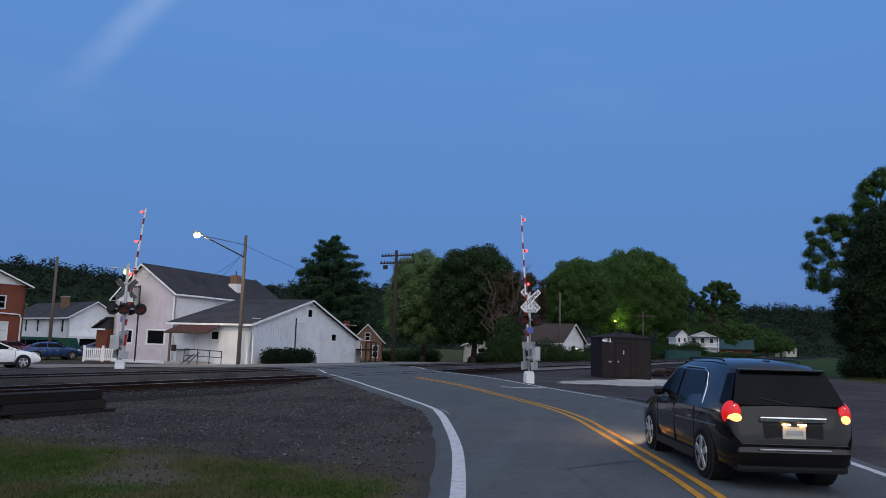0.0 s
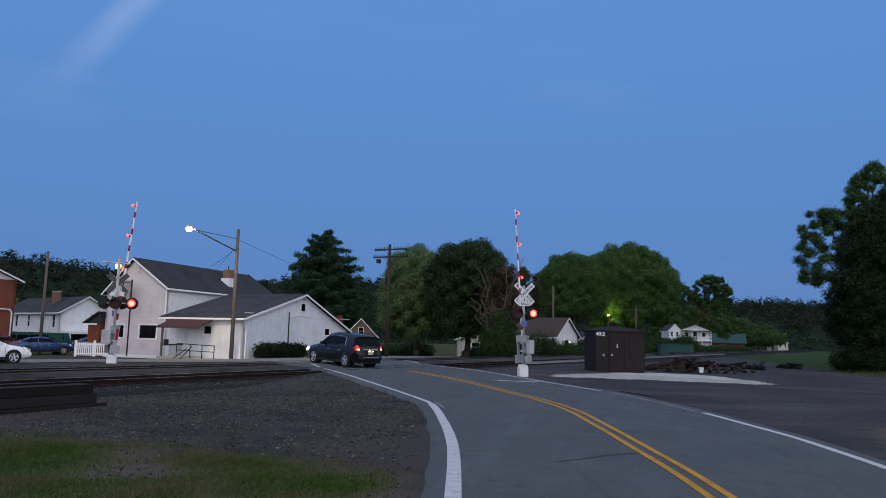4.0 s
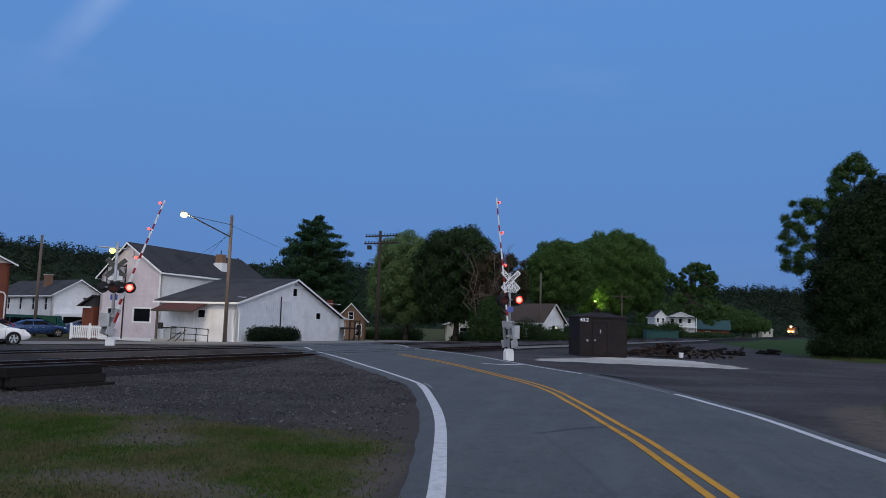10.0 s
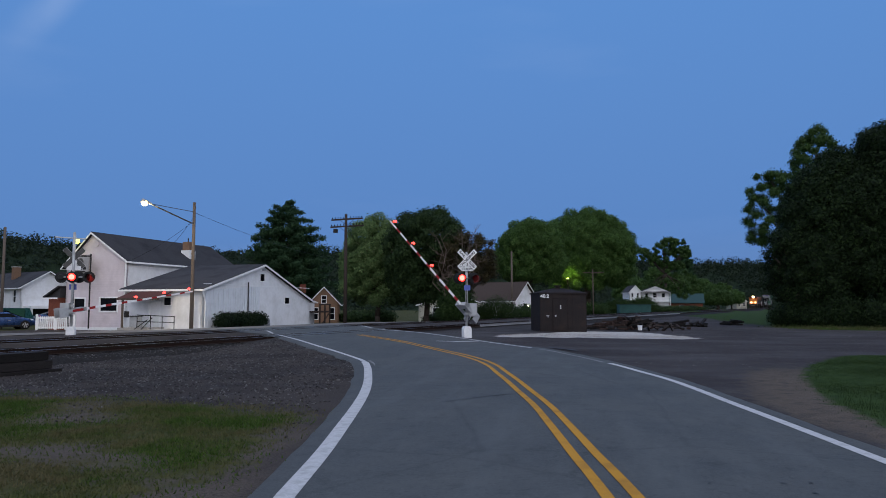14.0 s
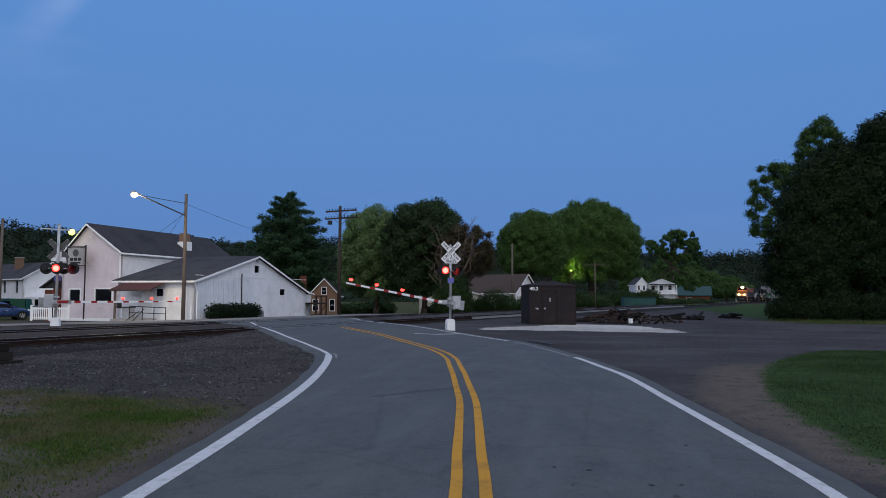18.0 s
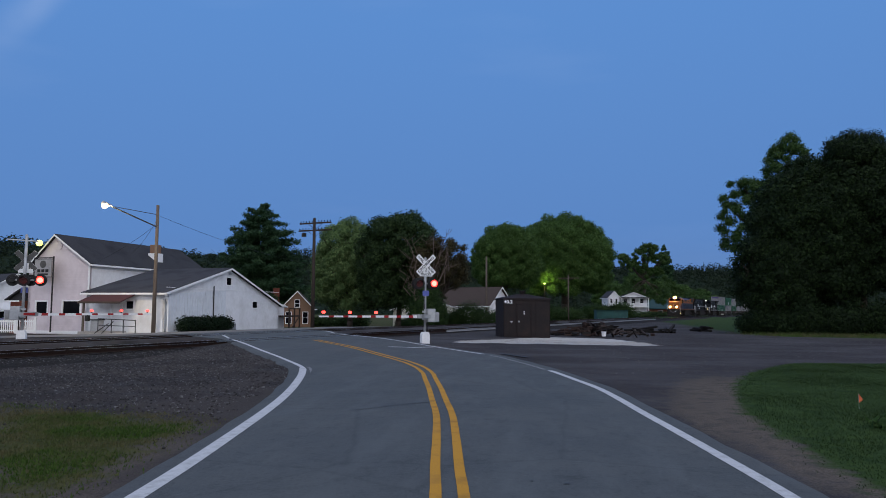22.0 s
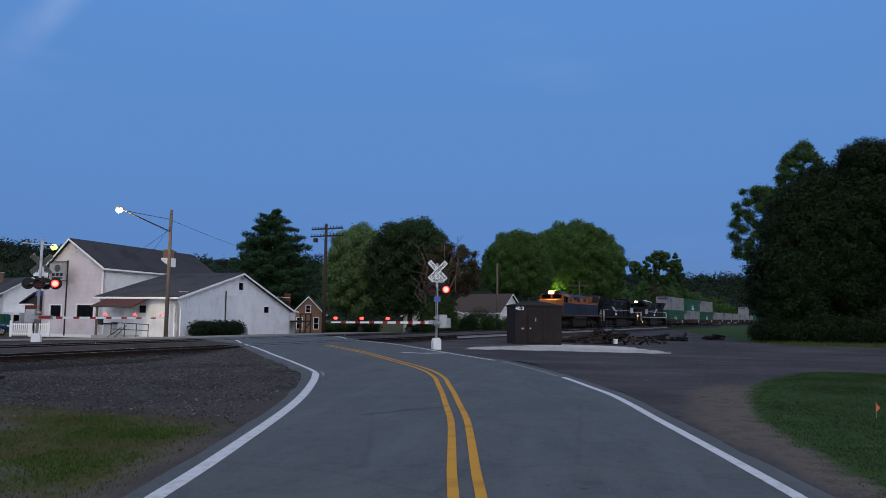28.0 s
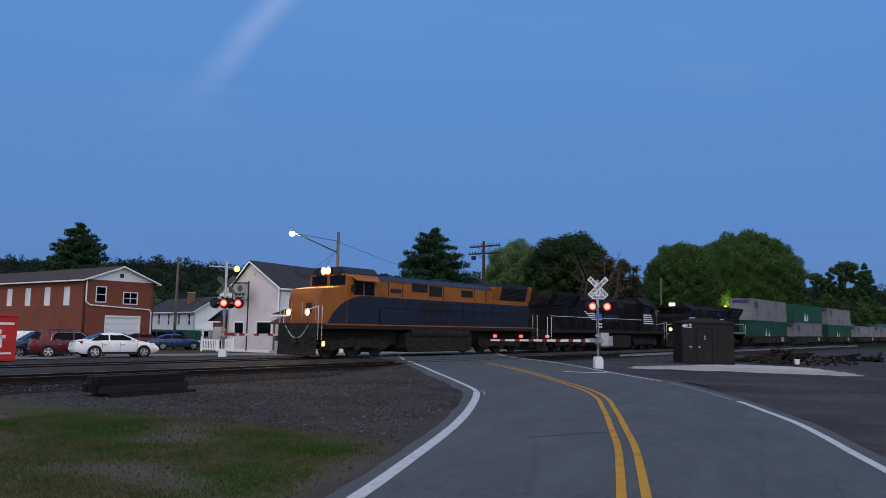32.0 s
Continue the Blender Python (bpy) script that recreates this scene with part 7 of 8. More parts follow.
def well_car(L):
    w = empty("well_car", Matrix(), "grimy brown intermodal well car", "railway wagon", "train")
    H = L / 2
    for side in (-1, 1):
        bm = bmesh.new()
        prism(bm, [(-H, 0.42), (H, 0.42), (H, 1.22), (-H, 1.22)], side * 1.40 - 0.06, side * 1.40 + 0.06)
        for i in range(9):
            x = -H + 0.6 + (L - 1.2) * i / 8
            box(bm, x - 0.06, x + 0.06, min(side * 1.44, side * 1.54), max(side * 1.44, side * 1.54), 0.42, 1.22)
        box(bm, -H, H, min(side * 1.36, side * 1.54), max(side * 1.36, side * 1.54), 1.18, 1.28)
        part("side_sill", bm, M["well_rust"], w)
        quick("data_panel", M["steel"], w, boxes=[(-H + 2.4, -H + 3.8, min(side * 1.47, side * 1.49), max(side * 1.47, side * 1.49), 0.55, 1.12)])
    quick("floor", M["underframe"], w, boxes=[(-H, H, -1.36, 1.36, 0.40, 0.50)])
    for sg in (-1, 1):
        quick("end_platform", M["well_rust"], w, boxes=[(min(sg * H, sg * (H + 1.3)), max(sg * H, sg * (H + 1.3)), -1.40, 1.40, 1.0, 1.24)], bevel=0.02)
        truck(w, sg * (H + 0.95), (-0.88, 0.88))
    return w


TRAIN = []


def build_train():
    at = 8.05
    TRAIN.append((locomotive("orange and navy heritage diesel locomotive with lit headlights", "loco_blue", "loco_orange", "loco_blue", "loco_orange", ("head", "ditch"), True), at, 180, 0))
    TRAIN.append((locomotive("black diesel locomotive with white stripes, coupled backwards", "loco_black", "loco_black", "loco_black", "loco_black", (None, None)), at + 23.5, 0, 0))
    TRAIN.append((locomotive("black diesel locomotive with white stripes and lit lamps", "loco_black", "loco_black", "loco_black", "loco_black", ("cream_light", "amber")), at + 48.0, 180, 0))
    s = at + 48.0 + 12.4
    plan = (("box_white", "box_green"), ("box_green", "box_white"), ("box_white", "box_green"), (None, "box_white"), (None, "box_white"), (None, "box_white"), (None, "box_white"), ("box_white", "box_white"), (None, "box_white"), (None, "box_green"))
    names = {"box_white": "weathered white intermodal container with purple panel", "box_green": "dark green intermodal container with white mark"}
    L = 16.3
    for up, low in plan:
        c = s + L / 2 + 1.9
        w = well_car(L)
        TRAIN.append((w, c, 180, 0))
        TRAIN.append((container(Matrix(), low, 15.9, 2.75, names[low], low == "box_white"), c, 180, 0.52))
        if up:
            TRAIN.append((container(Matrix(), up, 16.1, 2.75, names[up], up == "box_white"), c, 180, 3.29))
        s = c + L / 2 + 1.9


build_train()

# seconds, and how far the leading headlight still is along the line
HEAD = ((0, 519), (4, 455), (8, 391), (11, 343), (13, 311), (16, 263), (19, 217.5), (22, 169.5), (25, 121.8), (27, 89.6), (28, 73.6), (29, 57.3), (30, 41.2), (31, 25.8), (32, 11.0))


def train_rows(off, turn, lift):
    rows = []
    for t, h in HEAD:
        s = h + off
        p = track(s, FAR_MID)
        rows.append((t, pose(p.x, p.y, RAIL_Z + FAR_LIFT + 0.003 + lift, 0, 0, heading(s) + turn)))
    return rows


# ---- vehicles ----
def quad_part(name, quads, material, parent, label="", thick=0.01):
    """Thin curved-in panels from corner lists."""
    bm = bmesh.new()
    for q in quads:
        P = [Vector(p) for p in q]
        nrm = (P[1] - P[0]).cross(P[2] - P[0]).normalized() * thick
        a = [bm.verts.new(p + nrm) for p in P]
        b = [bm.verts.new(p - nrm) for p in P]
        bm.faces.new(a)
        bm.faces.new(b[::-1])
        for i in range(len(P)):
            j = (i + 1) % len(P)
            bm.faces.new((a[i], b[i], b[j], a[j]))
    bmesh.ops.recalc_face_normals(bm, faces=bm.faces)
    return part(name, bm, material, parent, label)


def wheel(parent, x, y, r):
    side = 1 if y > 0 else -1
    bm = bmesh.new()
    rod(bm, (x, y - side * 0.10, r), (x, y + side * 0.10, r), r, r, 28)
    bmesh.ops.bevel(bm, geom=[e for e in bm.edges if e.calc_length() < 0.2 * r + 0.05], offset=0.02, segments=1, affect="EDGES")
    ty = part("tyre", bm, M["rubber"], parent, "black tyre")
    bm = bmesh.new()
    rod(bm, (x, y + side * 0.085, r), (x, y + side * 0.104, r), r * 0.70, r * 0.66, 24)
    part("rim_well", bm, M["iron"], ty)
    bm = bmesh.new()
    for i in range(5):
        a = math.pi * 2 * i / 5 + 0.3
        c, s = math.cos(a), math.sin(a)
        m = Matrix.Translation((x, y + side * 0.112, r)) @ Matrix.Rotation(-a, 4, "Y")
        box(bm, 0.0, r * 0.66, -0.012, 0.012, -r * 0.13, r * 0.13, 0.008, m)
    rod(bm, (x, y + side * 0.100, r), (x, y + side * 0.130, r), r * 0.20, r * 0.16, 14)
    for i in range(24):
        a0, a1 = math.pi * 2 * i / 24, math.pi * 2 * (i + 1) / 24
        vs = [(math.cos(a0), math.sin(a0), 0.62), (math.cos(a1), math.sin(a1), 0.62), (math.cos(a1), math.sin(a1), 0.71), (math.cos(a0), math.sin(a0), 0.71)]
        bm.faces.new([bm.verts.new((x + c * r * k, y + side * 0.116, r + s * r * k)) for c, s, k in vs])
    part("rim", bm, M["rim"], ty, "five-spoke alloy rim")


def car(label, paint_key, kind, m, lit=False, category="car", group="parked cars"):
    """kind 'suv' or 'sedan'; x forward, y to its left."""
    t = empty("car", m, label, category, group)
    P = M[paint_key]
    if kind == "suv":
        r, base = 0.36, 1.43
        g0, g1, zb, zt, rb0, rb1, wb, wt = -2.26, 1.12, 1.02, 1.66, -1.98, 0.30, 0.86, 0.66
    else:
        r, base = 0.33, 1.40
        g0, g1, zb, zt, rb0, rb1, wb, wt = -2.05, 1.30, 0.94, 1.43, -0.92, 0.22, 0.82, 0.60
    if kind == "suv":
        skin = [(-2.42, 0.44, 0.62, 0.66, 0.70, 0.74, 0.55), (-2.38, 0.34, 0.80, 0.96, 0.80, 0.83, 0.66), (-2.29, 0.30, 0.98, 1.10, 0.86, 0.88, 0.78), (-2.03, 0.27, 1.04, 1.58, 0.905, 0.905, 0.64), (-1.80, 0.26, 1.04, 1.67, 0.915, 0.915, 0.64), (-1.0, 0.26, 1.03, 1.71, 0.92, 0.92, 0.66), (-0.1, 0.25, 1.01, 1.71, 0.92, 0.92, 0.66), (0.30, 0.25, 1.0, 1.66, 0.92, 0.915, 0.65), (1.12, 0.26, 0.99, 1.10, 0.92, 0.90, 0.76), (1.9, 0.30, 0.90, 0.97, 0.90, 0.85, 0.68), (2.24, 0.36, 0.74, 0.82, 0.84, 0.76, 0.60), (2.38, 0.44, 0.60, 0.65, 0.70, 0.66, 0.50)]
    else:
        skin = [(-2.42, 0.42, 0.70, 0.76, 0.66, 0.68, 0.50), (-2.36, 0.32, 0.86, 0.96, 0.80, 0.78, 0.62), (-2.0, 0.24, 0.92, 1.02, 0.88, 0.86, 0.70), (-1.72, 0.22, 0.93, 1.06, 0.90, 0.88, 0.68), (-0.85, 0.20, 0.93, 1.39, 0.91, 0.90, 0.58), (-0.3, 0.20, 0.92, 1.44, 0.915, 0.90, 0.58), (0.2, 0.20, 0.91, 1.42, 0.915, 0.90, 0.58), (1.25, 0.21, 0.88, 0.98, 0.91, 0.88, 0.70), (1.9, 0.25, 0.78, 0.86, 0.88, 0.82, 0.64), (2.27, 0.32, 0.64, 0.70, 0.80, 0.72, 0.54), (2.42, 0.40, 0.54, 0.58, 0.62, 0.58, 0.42)]
    bm = bmesh.new()
    rings = []
    for x, z0, zb_, zr, wl, wb_, wr in skin:
        sec = [(0.0, z0), (wl * 0.90, z0), (wl * 0.98, z0 + 0.06), (wl * 1.0, z0 + (zb_ - z0) * 0.45), (max(wl, wb_) * 1.0, zb_ - 0.10), (wb_ * 0.975, zb_), (wr + (wb_ * 0.94 - wr) * 0.45, zb_ + (zr - zb_) * 0.55), (wr, zr - 0.075 * min(1, (zr - zb_) * 3)), (wr * 0.86, zr - 0.015), (wr * 0.4, zr + 0.02), (0.0, zr + 0.025)]
        rings.append([bm.verts.new((x, y, z)) for y, z in sec] + [bm.verts.new((x, -y, z)) for y, z in sec[-2:0:-1]])
    for p, q in zip(rings, rings[1:]):
        for i in range(len(p)):
            j = (i + 1) % len(p)
            bm.faces.new((p[i], p[j], q[j], q[i]))
    bm.faces.new(rings[0])
    bm.faces.new(rings[-1][::-1])
    bmesh.ops.recalc_face_normals(bm, faces=bm.faces)
    bd = part("body", bm, P, t, smooth=True)
    def at(f, z, x):
        """A place on the side glass at fraction of height."""
        k = (z - zb) / (zt - zb)
        k = min(1.0, k)
        return (x, f * (wb * 1.03 + (wt - wb * 1.03) * k + 0.001), z)
    zl, zh = zb + 0.07, zt - (0.13 if kind == "suv" else 0.11)
    for f in (-1, 1):
        if kind == "suv":
            panes = [((-1.24, -0.10), (-1.08, -0.10)), ((0.0, 0.92), (0.0, 0.40))]
        else:
            panes = [((-1.62, -0.62), (-1.05, -0.62)), ((-0.54, 0.92), (-0.54, 0.22))]
        for lo, hi in panes:
            quad_part("side_window", [[at(f, zl, lo[0]), at(f, zl, lo[1]), at(f, zh, hi[1]), at(f, zh, hi[0])]], M["glass_dark"], t, "dark side window", 0.008)
        quick("window_trim", M["chrome"], t, boxes=[(g0 + 0.5, g1 - 0.1, f * wb * 0.985 - 0.012, f * wb * 0.985 + 0.012, zb + 0.005, zb + 0.03)])
        quick("door_handle", M["chrome"], t, boxes=[(x, x + 0.20, min(f * 0.90, f * 0.945), max(f * 0.90, f * 0.945), zb - 0.20, zb - 0.165) for x in (-0.95,)])
        quick("door_handle", M["chrome"], t, boxes=[(0.05, 0.25, min(f * 0.90, f * 0.945), max(f * 0.90, f * 0.945), zb - 0.20, zb - 0.165)])
        for x in (-1.0, 0.0, 0.98):
            quick("door_seam", M["black_paint"], t, boxes=[(x, x + 0.012, min(f * 0.90, f * 0.925), max(f * 0.90, f * 0.925), 0.35, zb - 0.04)])
        quick("mirror", P, t, boxes=[(0.62, 0.78, min(f * 0.88, f * 1.07), max(f * 0.88, f * 1.07), zb + 0.03, zb + 0.18)], bevel=0.045)
        quick("side_sill", M["black_paint"], t, boxes=[(-1.0, 1.0, min(f * 0.86, f * 0.93), max(f * 0.86, f * 0.93), 0.22, 0.34)])
        if kind == "suv":
            arch = [at(f * 1.012, zl - 0.03, -1.30), at(f * 1.012, (zl + zh) / 2, -1.28), at(f * 1.012, zh - 0.02, -1.16), at(f * 1.012, zh + 0.045, -0.95), at(f * 1.012, zh + 0.05, -0.1), at(f * 1.012, zh + 0.01, 0.36), at(f * 1.012, zl + 0.05, 0.92)]
            quick("window_arch", M["chrome"], t, "thin chrome window surround", rods=[(p, q, 0.010) for p, q in zip(arch, arch[1:])])
            quick("body_crease", P, t, rods=[((-1.95, f * 0.912, 0.80), (1.7, f * 0.905, 0.74), 0.018, 0.012, 8)])
            quick("roof_rail", M["black_paint"], t, rods=[((-1.45, f * 0.58, zt + 0.035), (-1.30, f * 0.58, zt + 0.065), 0.016), ((-1.30, f * 0.58, zt + 0.065), (0.0, f * 0.58, zt + 0.070), 0.016), ((0.0, f * 0.58, zt + 0.070), (0.15, f * 0.58, zt + 0.03), 0.016)])
        for x in (-base, base):
            bm = bmesh.new()
            rod(bm, (x, f * 0.60, r + 0.01), (x, f * 0.925, r + 0.01), r + 0.065, r + 0.065, 24)
            part("wheel_arch", bm, M["black_paint"], t)
            wheel(t, x, f * 0.845, r)
        # lamps
        if kind == "suv":
            tl = [(-2.36, f * 0.66, 0.86), (-2.20, f * 0.895, 0.86), (-2.17, f * 0.895, 1.13), (-2.31, f * 0.72, 1.10)]
        else:
            tl = [(-2.38, f * 0.46, 0.80), (-2.10, f * 0.89, 0.84), (-2.05, f * 0.87, 0.98), (-2.34, f * 0.50, 0.95)]
        if kind == "suv":
            bm = bmesh.new()
            bmesh.ops.create_uvsphere(bm, u_segments=14, v_segments=10, radius=1.0, matrix=pose(-2.24, f * 0.80, 1.00, 0, 0, f * -35) @ Matrix.Diagonal((0.078, 0.140, 0.175, 1)))
            lamp = part("tail_lamp", bm, M["tail"] if lit else M["red_paint"], t, "red tail lamp", smooth=True)
        else:
            lamp = quad_part("tail_lamp", [tl], M["red_paint"], t, "red tail lamp", 0.035)
        if lit:
            bm = bmesh.new()
            bmesh.ops.create_uvsphere(bm, u_segments=14, v_segments=8, radius=1.0, matrix=pose(-2.295, f * 0.785, 0.945, 0, 0, f * -35) @ Matrix.Diagonal((0.058, 0.108, 0.082, 1)))
            part("brake_bulb", bm, M["tail_core"], lamp, "bright brake lamp", smooth=True)
            bm = bmesh.new()
            bmesh.ops.create_uvsphere(bm, u_segments=12, v_segments=8, radius=1.0, matrix=pose(-2.268, f * 0.775, 1.095, 0, 0, f * -35) @ Matrix.Diagonal((0.05, 0.058, 0.046, 1)))
            part("reverse_lens", bm, M["chrome"], lamp, "clear reversing lens", smooth=True)
            # bumper reflector, no lamp: its lit look comes from the tail emission
            quick("reflector", M["tail"], t, boxes=[(-2.405, -2.385, min(f * 0.52, f * 0.72), max(f * 0.52, f * 0.72), 0.46, 0.50)])
        hl = [(2.44, f * 0.42, 0.62), (2.37, f * 0.78, 0.64), (2.33, f * 0.77, 0.76), (2.40, f * 0.43, 0.76)] if kind == "suv" else [(2.24, f * 0.44, 0.66), (1.92, f * 0.86, 0.70), (1.84, f * 0.84, 0.86), (2.16, f * 0.46, 0.80)]
        quad_part("head_lamp", [hl], M["car_head"] if lit else M["white_paint"], t, "lit head lamp" if lit else "clear head lamp", 0.03)
    if kind == "suv":
        back = [(-2.285, -0.80, 1.12), (-2.285, 0.80, 1.12), (-2.06, 0.635, 1.57), (-2.06, -0.635, 1.57)]
    else:
        back = [(-1.70, -0.66, 1.08), (-1.70, 0.66, 1.08), (-0.96, 0.54, 1.37), (-0.96, -0.54, 1.37)]
    quad_part("rear_window", [back], M["glass_dark"], t, "dark rear window", 0.02)
    front = [(1.08, -0.72, zb + 0.12), (1.08, 0.72, zb + 0.12), (0.36, 0.58, zt - 0.03), (0.36, -0.58, zt - 0.03)] if kind == "suv" else [(1.20, -0.68, 1.02), (1.20, 0.68, 1.02), (0.30, 0.52, 1.41), (0.30, -0.52, 1.41)]
    quad_part("windscreen", [front], M["glass_dark"], t, "dark windscreen", 0.02)
    quick("rear_bumper", P, t, boxes=[(-2.44, -2.15, -0.80, 0.80, 0.42, 0.60)], bevel=0.085)
    quick("bumper_base", M["black_paint"], t, boxes=[(-2.36, -2.10, -0.78, 0.78, 0.24, 0.42)], bevel=0.05)
    quick("chrome_strip", M["chrome"], t, boxes=[(-2.43, -2.36, -0.47, 0.47, 0.915, 0.985)], bevel=0.02)
    if kind == "suv":
        quick("plate_recess", M["black_paint"], t, "dark moulded recess round the plate", boxes=[(-2.415, -2.36, -0.42, 0.42, 0.66, 0.90)], bevel=0.02)
        for f in (-1, 1):
            quad_part("quarter_window", [[(-2.24, f * 0.80, 1.14), (-1.98, f * 0.865, 1.12), (-1.86, f * 0.685, 1.52), (-2.03, f * 0.63, 1.54)]], M["glass_dark"], t, "dark wrap-round rear quarter window", 0.012)
    if kind == "suv":
        quick("rear_wiper", M["black_paint"], t, rods=[((-2.305, 0.0, 1.14), (-2.255, 0.42, 1.22), 0.012)])
        quick("tailgate_seam", M["black_paint"], t, boxes=[(-2.40, -2.375, -0.66, 0.66, 0.635, 0.65)])
        quick("bumper_shelf", P, t, boxes=[(-2.455, -2.30, -0.74, 0.74, 0.605, 0.635)], bevel=0.012)
        quick("bumper_strip", M["steel"], t, boxes=[(-2.462, -2.42, -0.50, 0.50, 0.545, 0.565)], bevel=0.006)
        quick("spoiler", P, t, boxes=[(-2.15, -1.86, -0.60, 0.60, zt - 0.085, zt - 0.05)], bevel=0.015)
        quick("antenna", M["black_paint"], t, boxes=[(-1.7, -1.55, -0.02, 0.02, zt, zt + 0.06)])
    pl = quick("number_plate", M["plate"], t, "pale plate lit from above", boxes=[(-2.43, -2.405, -0.16, 0.16, 0.70, 0.86)])
    quick("plate_bar", M["steel"], pl, boxes=[(-2.436, -2.431, -0.12, 0.12, 0.75, 0.81)])
    if lit:
        for y0 in (-0.16, 0.06):
            quick("plate_lamp", M["plate_glow"], t, boxes=[(-2.455, -2.41, y0, y0 + 0.10, 0.875, 0.895)])
    if kind == "suv":
        for ob in t.children_recursive:
            for v in ob.data.vertices:
                v.co.y *= 0.95
    return t


def street_z(x, y):
    return road_z(x, y) + 0.004


SUV = car("dark grey sport utility vehicle with lit red tail lamps", "paint_grey", "suv", Matrix(), True, group="moving car")


def parked():
    def put(label, key, kind, x, y, deg):
        return car(label, key, kind, pose(x, y, street_z(x, y), 0, 0, deg))
    put("white four-door sedan parked beside the railway", "paint_white", "sedan", -35.8, 32.8, 64)
    put("maroon sport utility vehicle parked by the street", "paint_maroon", "suv", -40.1, 33.4, 58)
    put("dark navy sport utility vehicle parked by the street", "paint_navy", "suv", -43.1, 33.4, 250)
    put("white sport utility vehicle parked behind other cars", "paint_white", "suv", -46.6, 36.4, 70)
    put("dark blue sedan parked by the pavement", "paint_blue", "sedan", -50.2, 53.2, 60)
    put("dark red sedan parked by the pavement", "paint_maroon", "sedan", -55.6, 54.5, 62)
    put("blue sedan parked behind the white fence", "paint_blue", "sedan", -55.0, 66.0, 55)
    b = empty("minibus", pose(-62.5, 66.0, -0.75, 0, 0, 50) @ Matrix.Diagonal((0.78, 0.78, 0.80, 1)), "teal and dark green minibus parked before the house", "bus")
    bm = bmesh.new()
    prism(bm, [(-4.2, 0.45), (4.0, 0.45), (4.1, 1.5), (3.6, 2.75), (-4.2, 2.85)], -1.15, 1.15)
    part("body", bm, M["paint_teal"], b)
    for f in (-1, 1):
        for i in range(5):
            quick("side_window", M["glass_dark"], b, boxes=[(-3.9 + i * 1.42, -2.6 + i * 1.42, min(f * 1.14, f * 1.17), max(f * 1.14, f * 1.17), 1.55, 2.45)])
        for x in (-2.6, 2.8):
            wheel(b, x, f * 1.02, 0.42)
    quick("green_band", M["box_green"], b, boxes=[(1.2, 3.0, -1.18, -1.16, 0.5, 2.7)])


parked()

# seconds, place and way of the driven car
DRIVE = ((0, -1.45, 13.95, 103), (0.5, -2.58, 17.9, 107.5), (1, -3.85, 21.9, 113), (1.5, -5.55, 25.1, 119), (2, -7.55, 28.5, 124), (2.5, -9.9, 31.8, 129), (3, -12.4, 34.7, 134), (3.5, -15.1, 36.9, 141), (4, -17.5, 38.1, 147), (4.5, -20.0, 39.0, 151), (5, -22.4, 39.8, 153), (5.5, -24.8, 40.5, 155), (6, -27.3, 41.3, 157), (6.5, -29.9, 42.2, 158), (7, -32.4, 43.0, 159), (7.5, -35.2, 43.9, 161), (8, -38.3, 44.9, 163), (8.5, -41.5, 45.7, 166), (9, -45.0, 46.3, 170), (10, -52, 46.9, 178), (12, -65, 46.0, 190), (14, -75, 43.0, 200), (32, -75.01, 43.0, 200))


def car_motion():
    rows = []
    for t, x, y, h in DRIVE:
        c, s = math.cos(math.radians(h)), math.sin(math.radians(h))
        za, zc = road_top(x - 1.43 * c, y - 1.43 * s), road_top(x + 1.43 * c, y + 1.43 * s)
        rows.append((t, pose(x, y, (za + zc) / 2 + 0.012, 0, 0, h) @ pose(0, 0, 0, 0, -math.degrees(math.atan2(zc - za, 2.86)), 0)))
    walk(SUV, rows)


# ---- more buildings ----
def build_brick():
    m = pose(-61.0, 52.0, -0.3, 0, 0, 78.6)
    W = 7.7
    h = gable_house("brick_building", "two-storey red brick building with white garage door and white gable", m, W, 26.0, 6.75, 6.75, W / 2, 8.2, -0.8, M["brick"], M["shingle_brown"], {
        "front": [(1.25, 2.25, 4.55, 6.05, {"bars": (0, 1)}), (4.2, 5.75, 4.45, 5.6, {"bars": (1, 1)}), (2.45, 6.1, -0.6, 3.05, {"glass": M["trim_white"], "bars": (0, 0), "frame_w": 0.16})],
        "left": [(26 - y - 0.5, 26 - y + 0.5, 4.2, 6.0, {"glass": M["trim_white"], "bars": (0, 0), "frame_w": 0.05}) for y in (3.2, 7.0, 11.0, 15.0)],
    }, over=0.45)
    bm = bmesh.new()
    prism(bm, [(-0.05, 6.74), (W + 0.05, 6.74), (W / 2, 8.18)], -0.03, -0.004)
    part("gable_panel", bm, M["trim_white"], h, "white painted gable panel")
    quick("downpipe", M["trim_white"], h, "white drain pipe across the front", rods=[((0.15, -0.1, 6.8), (0.15, -0.1, 4.55), 0.07), ((0.15, -0.1, 4.55), (0.6, -0.1, 4.2), 0.07), ((0.6, -0.1, 4.2), (7.2, -0.1, 3.9), 0.07), ((7.2, -0.1, 3.9), (7.4, -0.1, 3.6), 0.07), ((7.4, -0.1, 3.6), (7.4, -0.1, -0.5), 0.07)])
    for i in range(4):
        quick("garage_panel_line", M["concrete"], h, boxes=[(2.5, 6.05, 0.058, 0.063, 0.25 + i * 0.7, 0.28 + i * 0.7)])
    quick("gable_vent", M["iron"], h, boxes=[(W / 2 - 0.2, W / 2 + 0.2, -0.06, -0.03, 7.1, 7.5)])


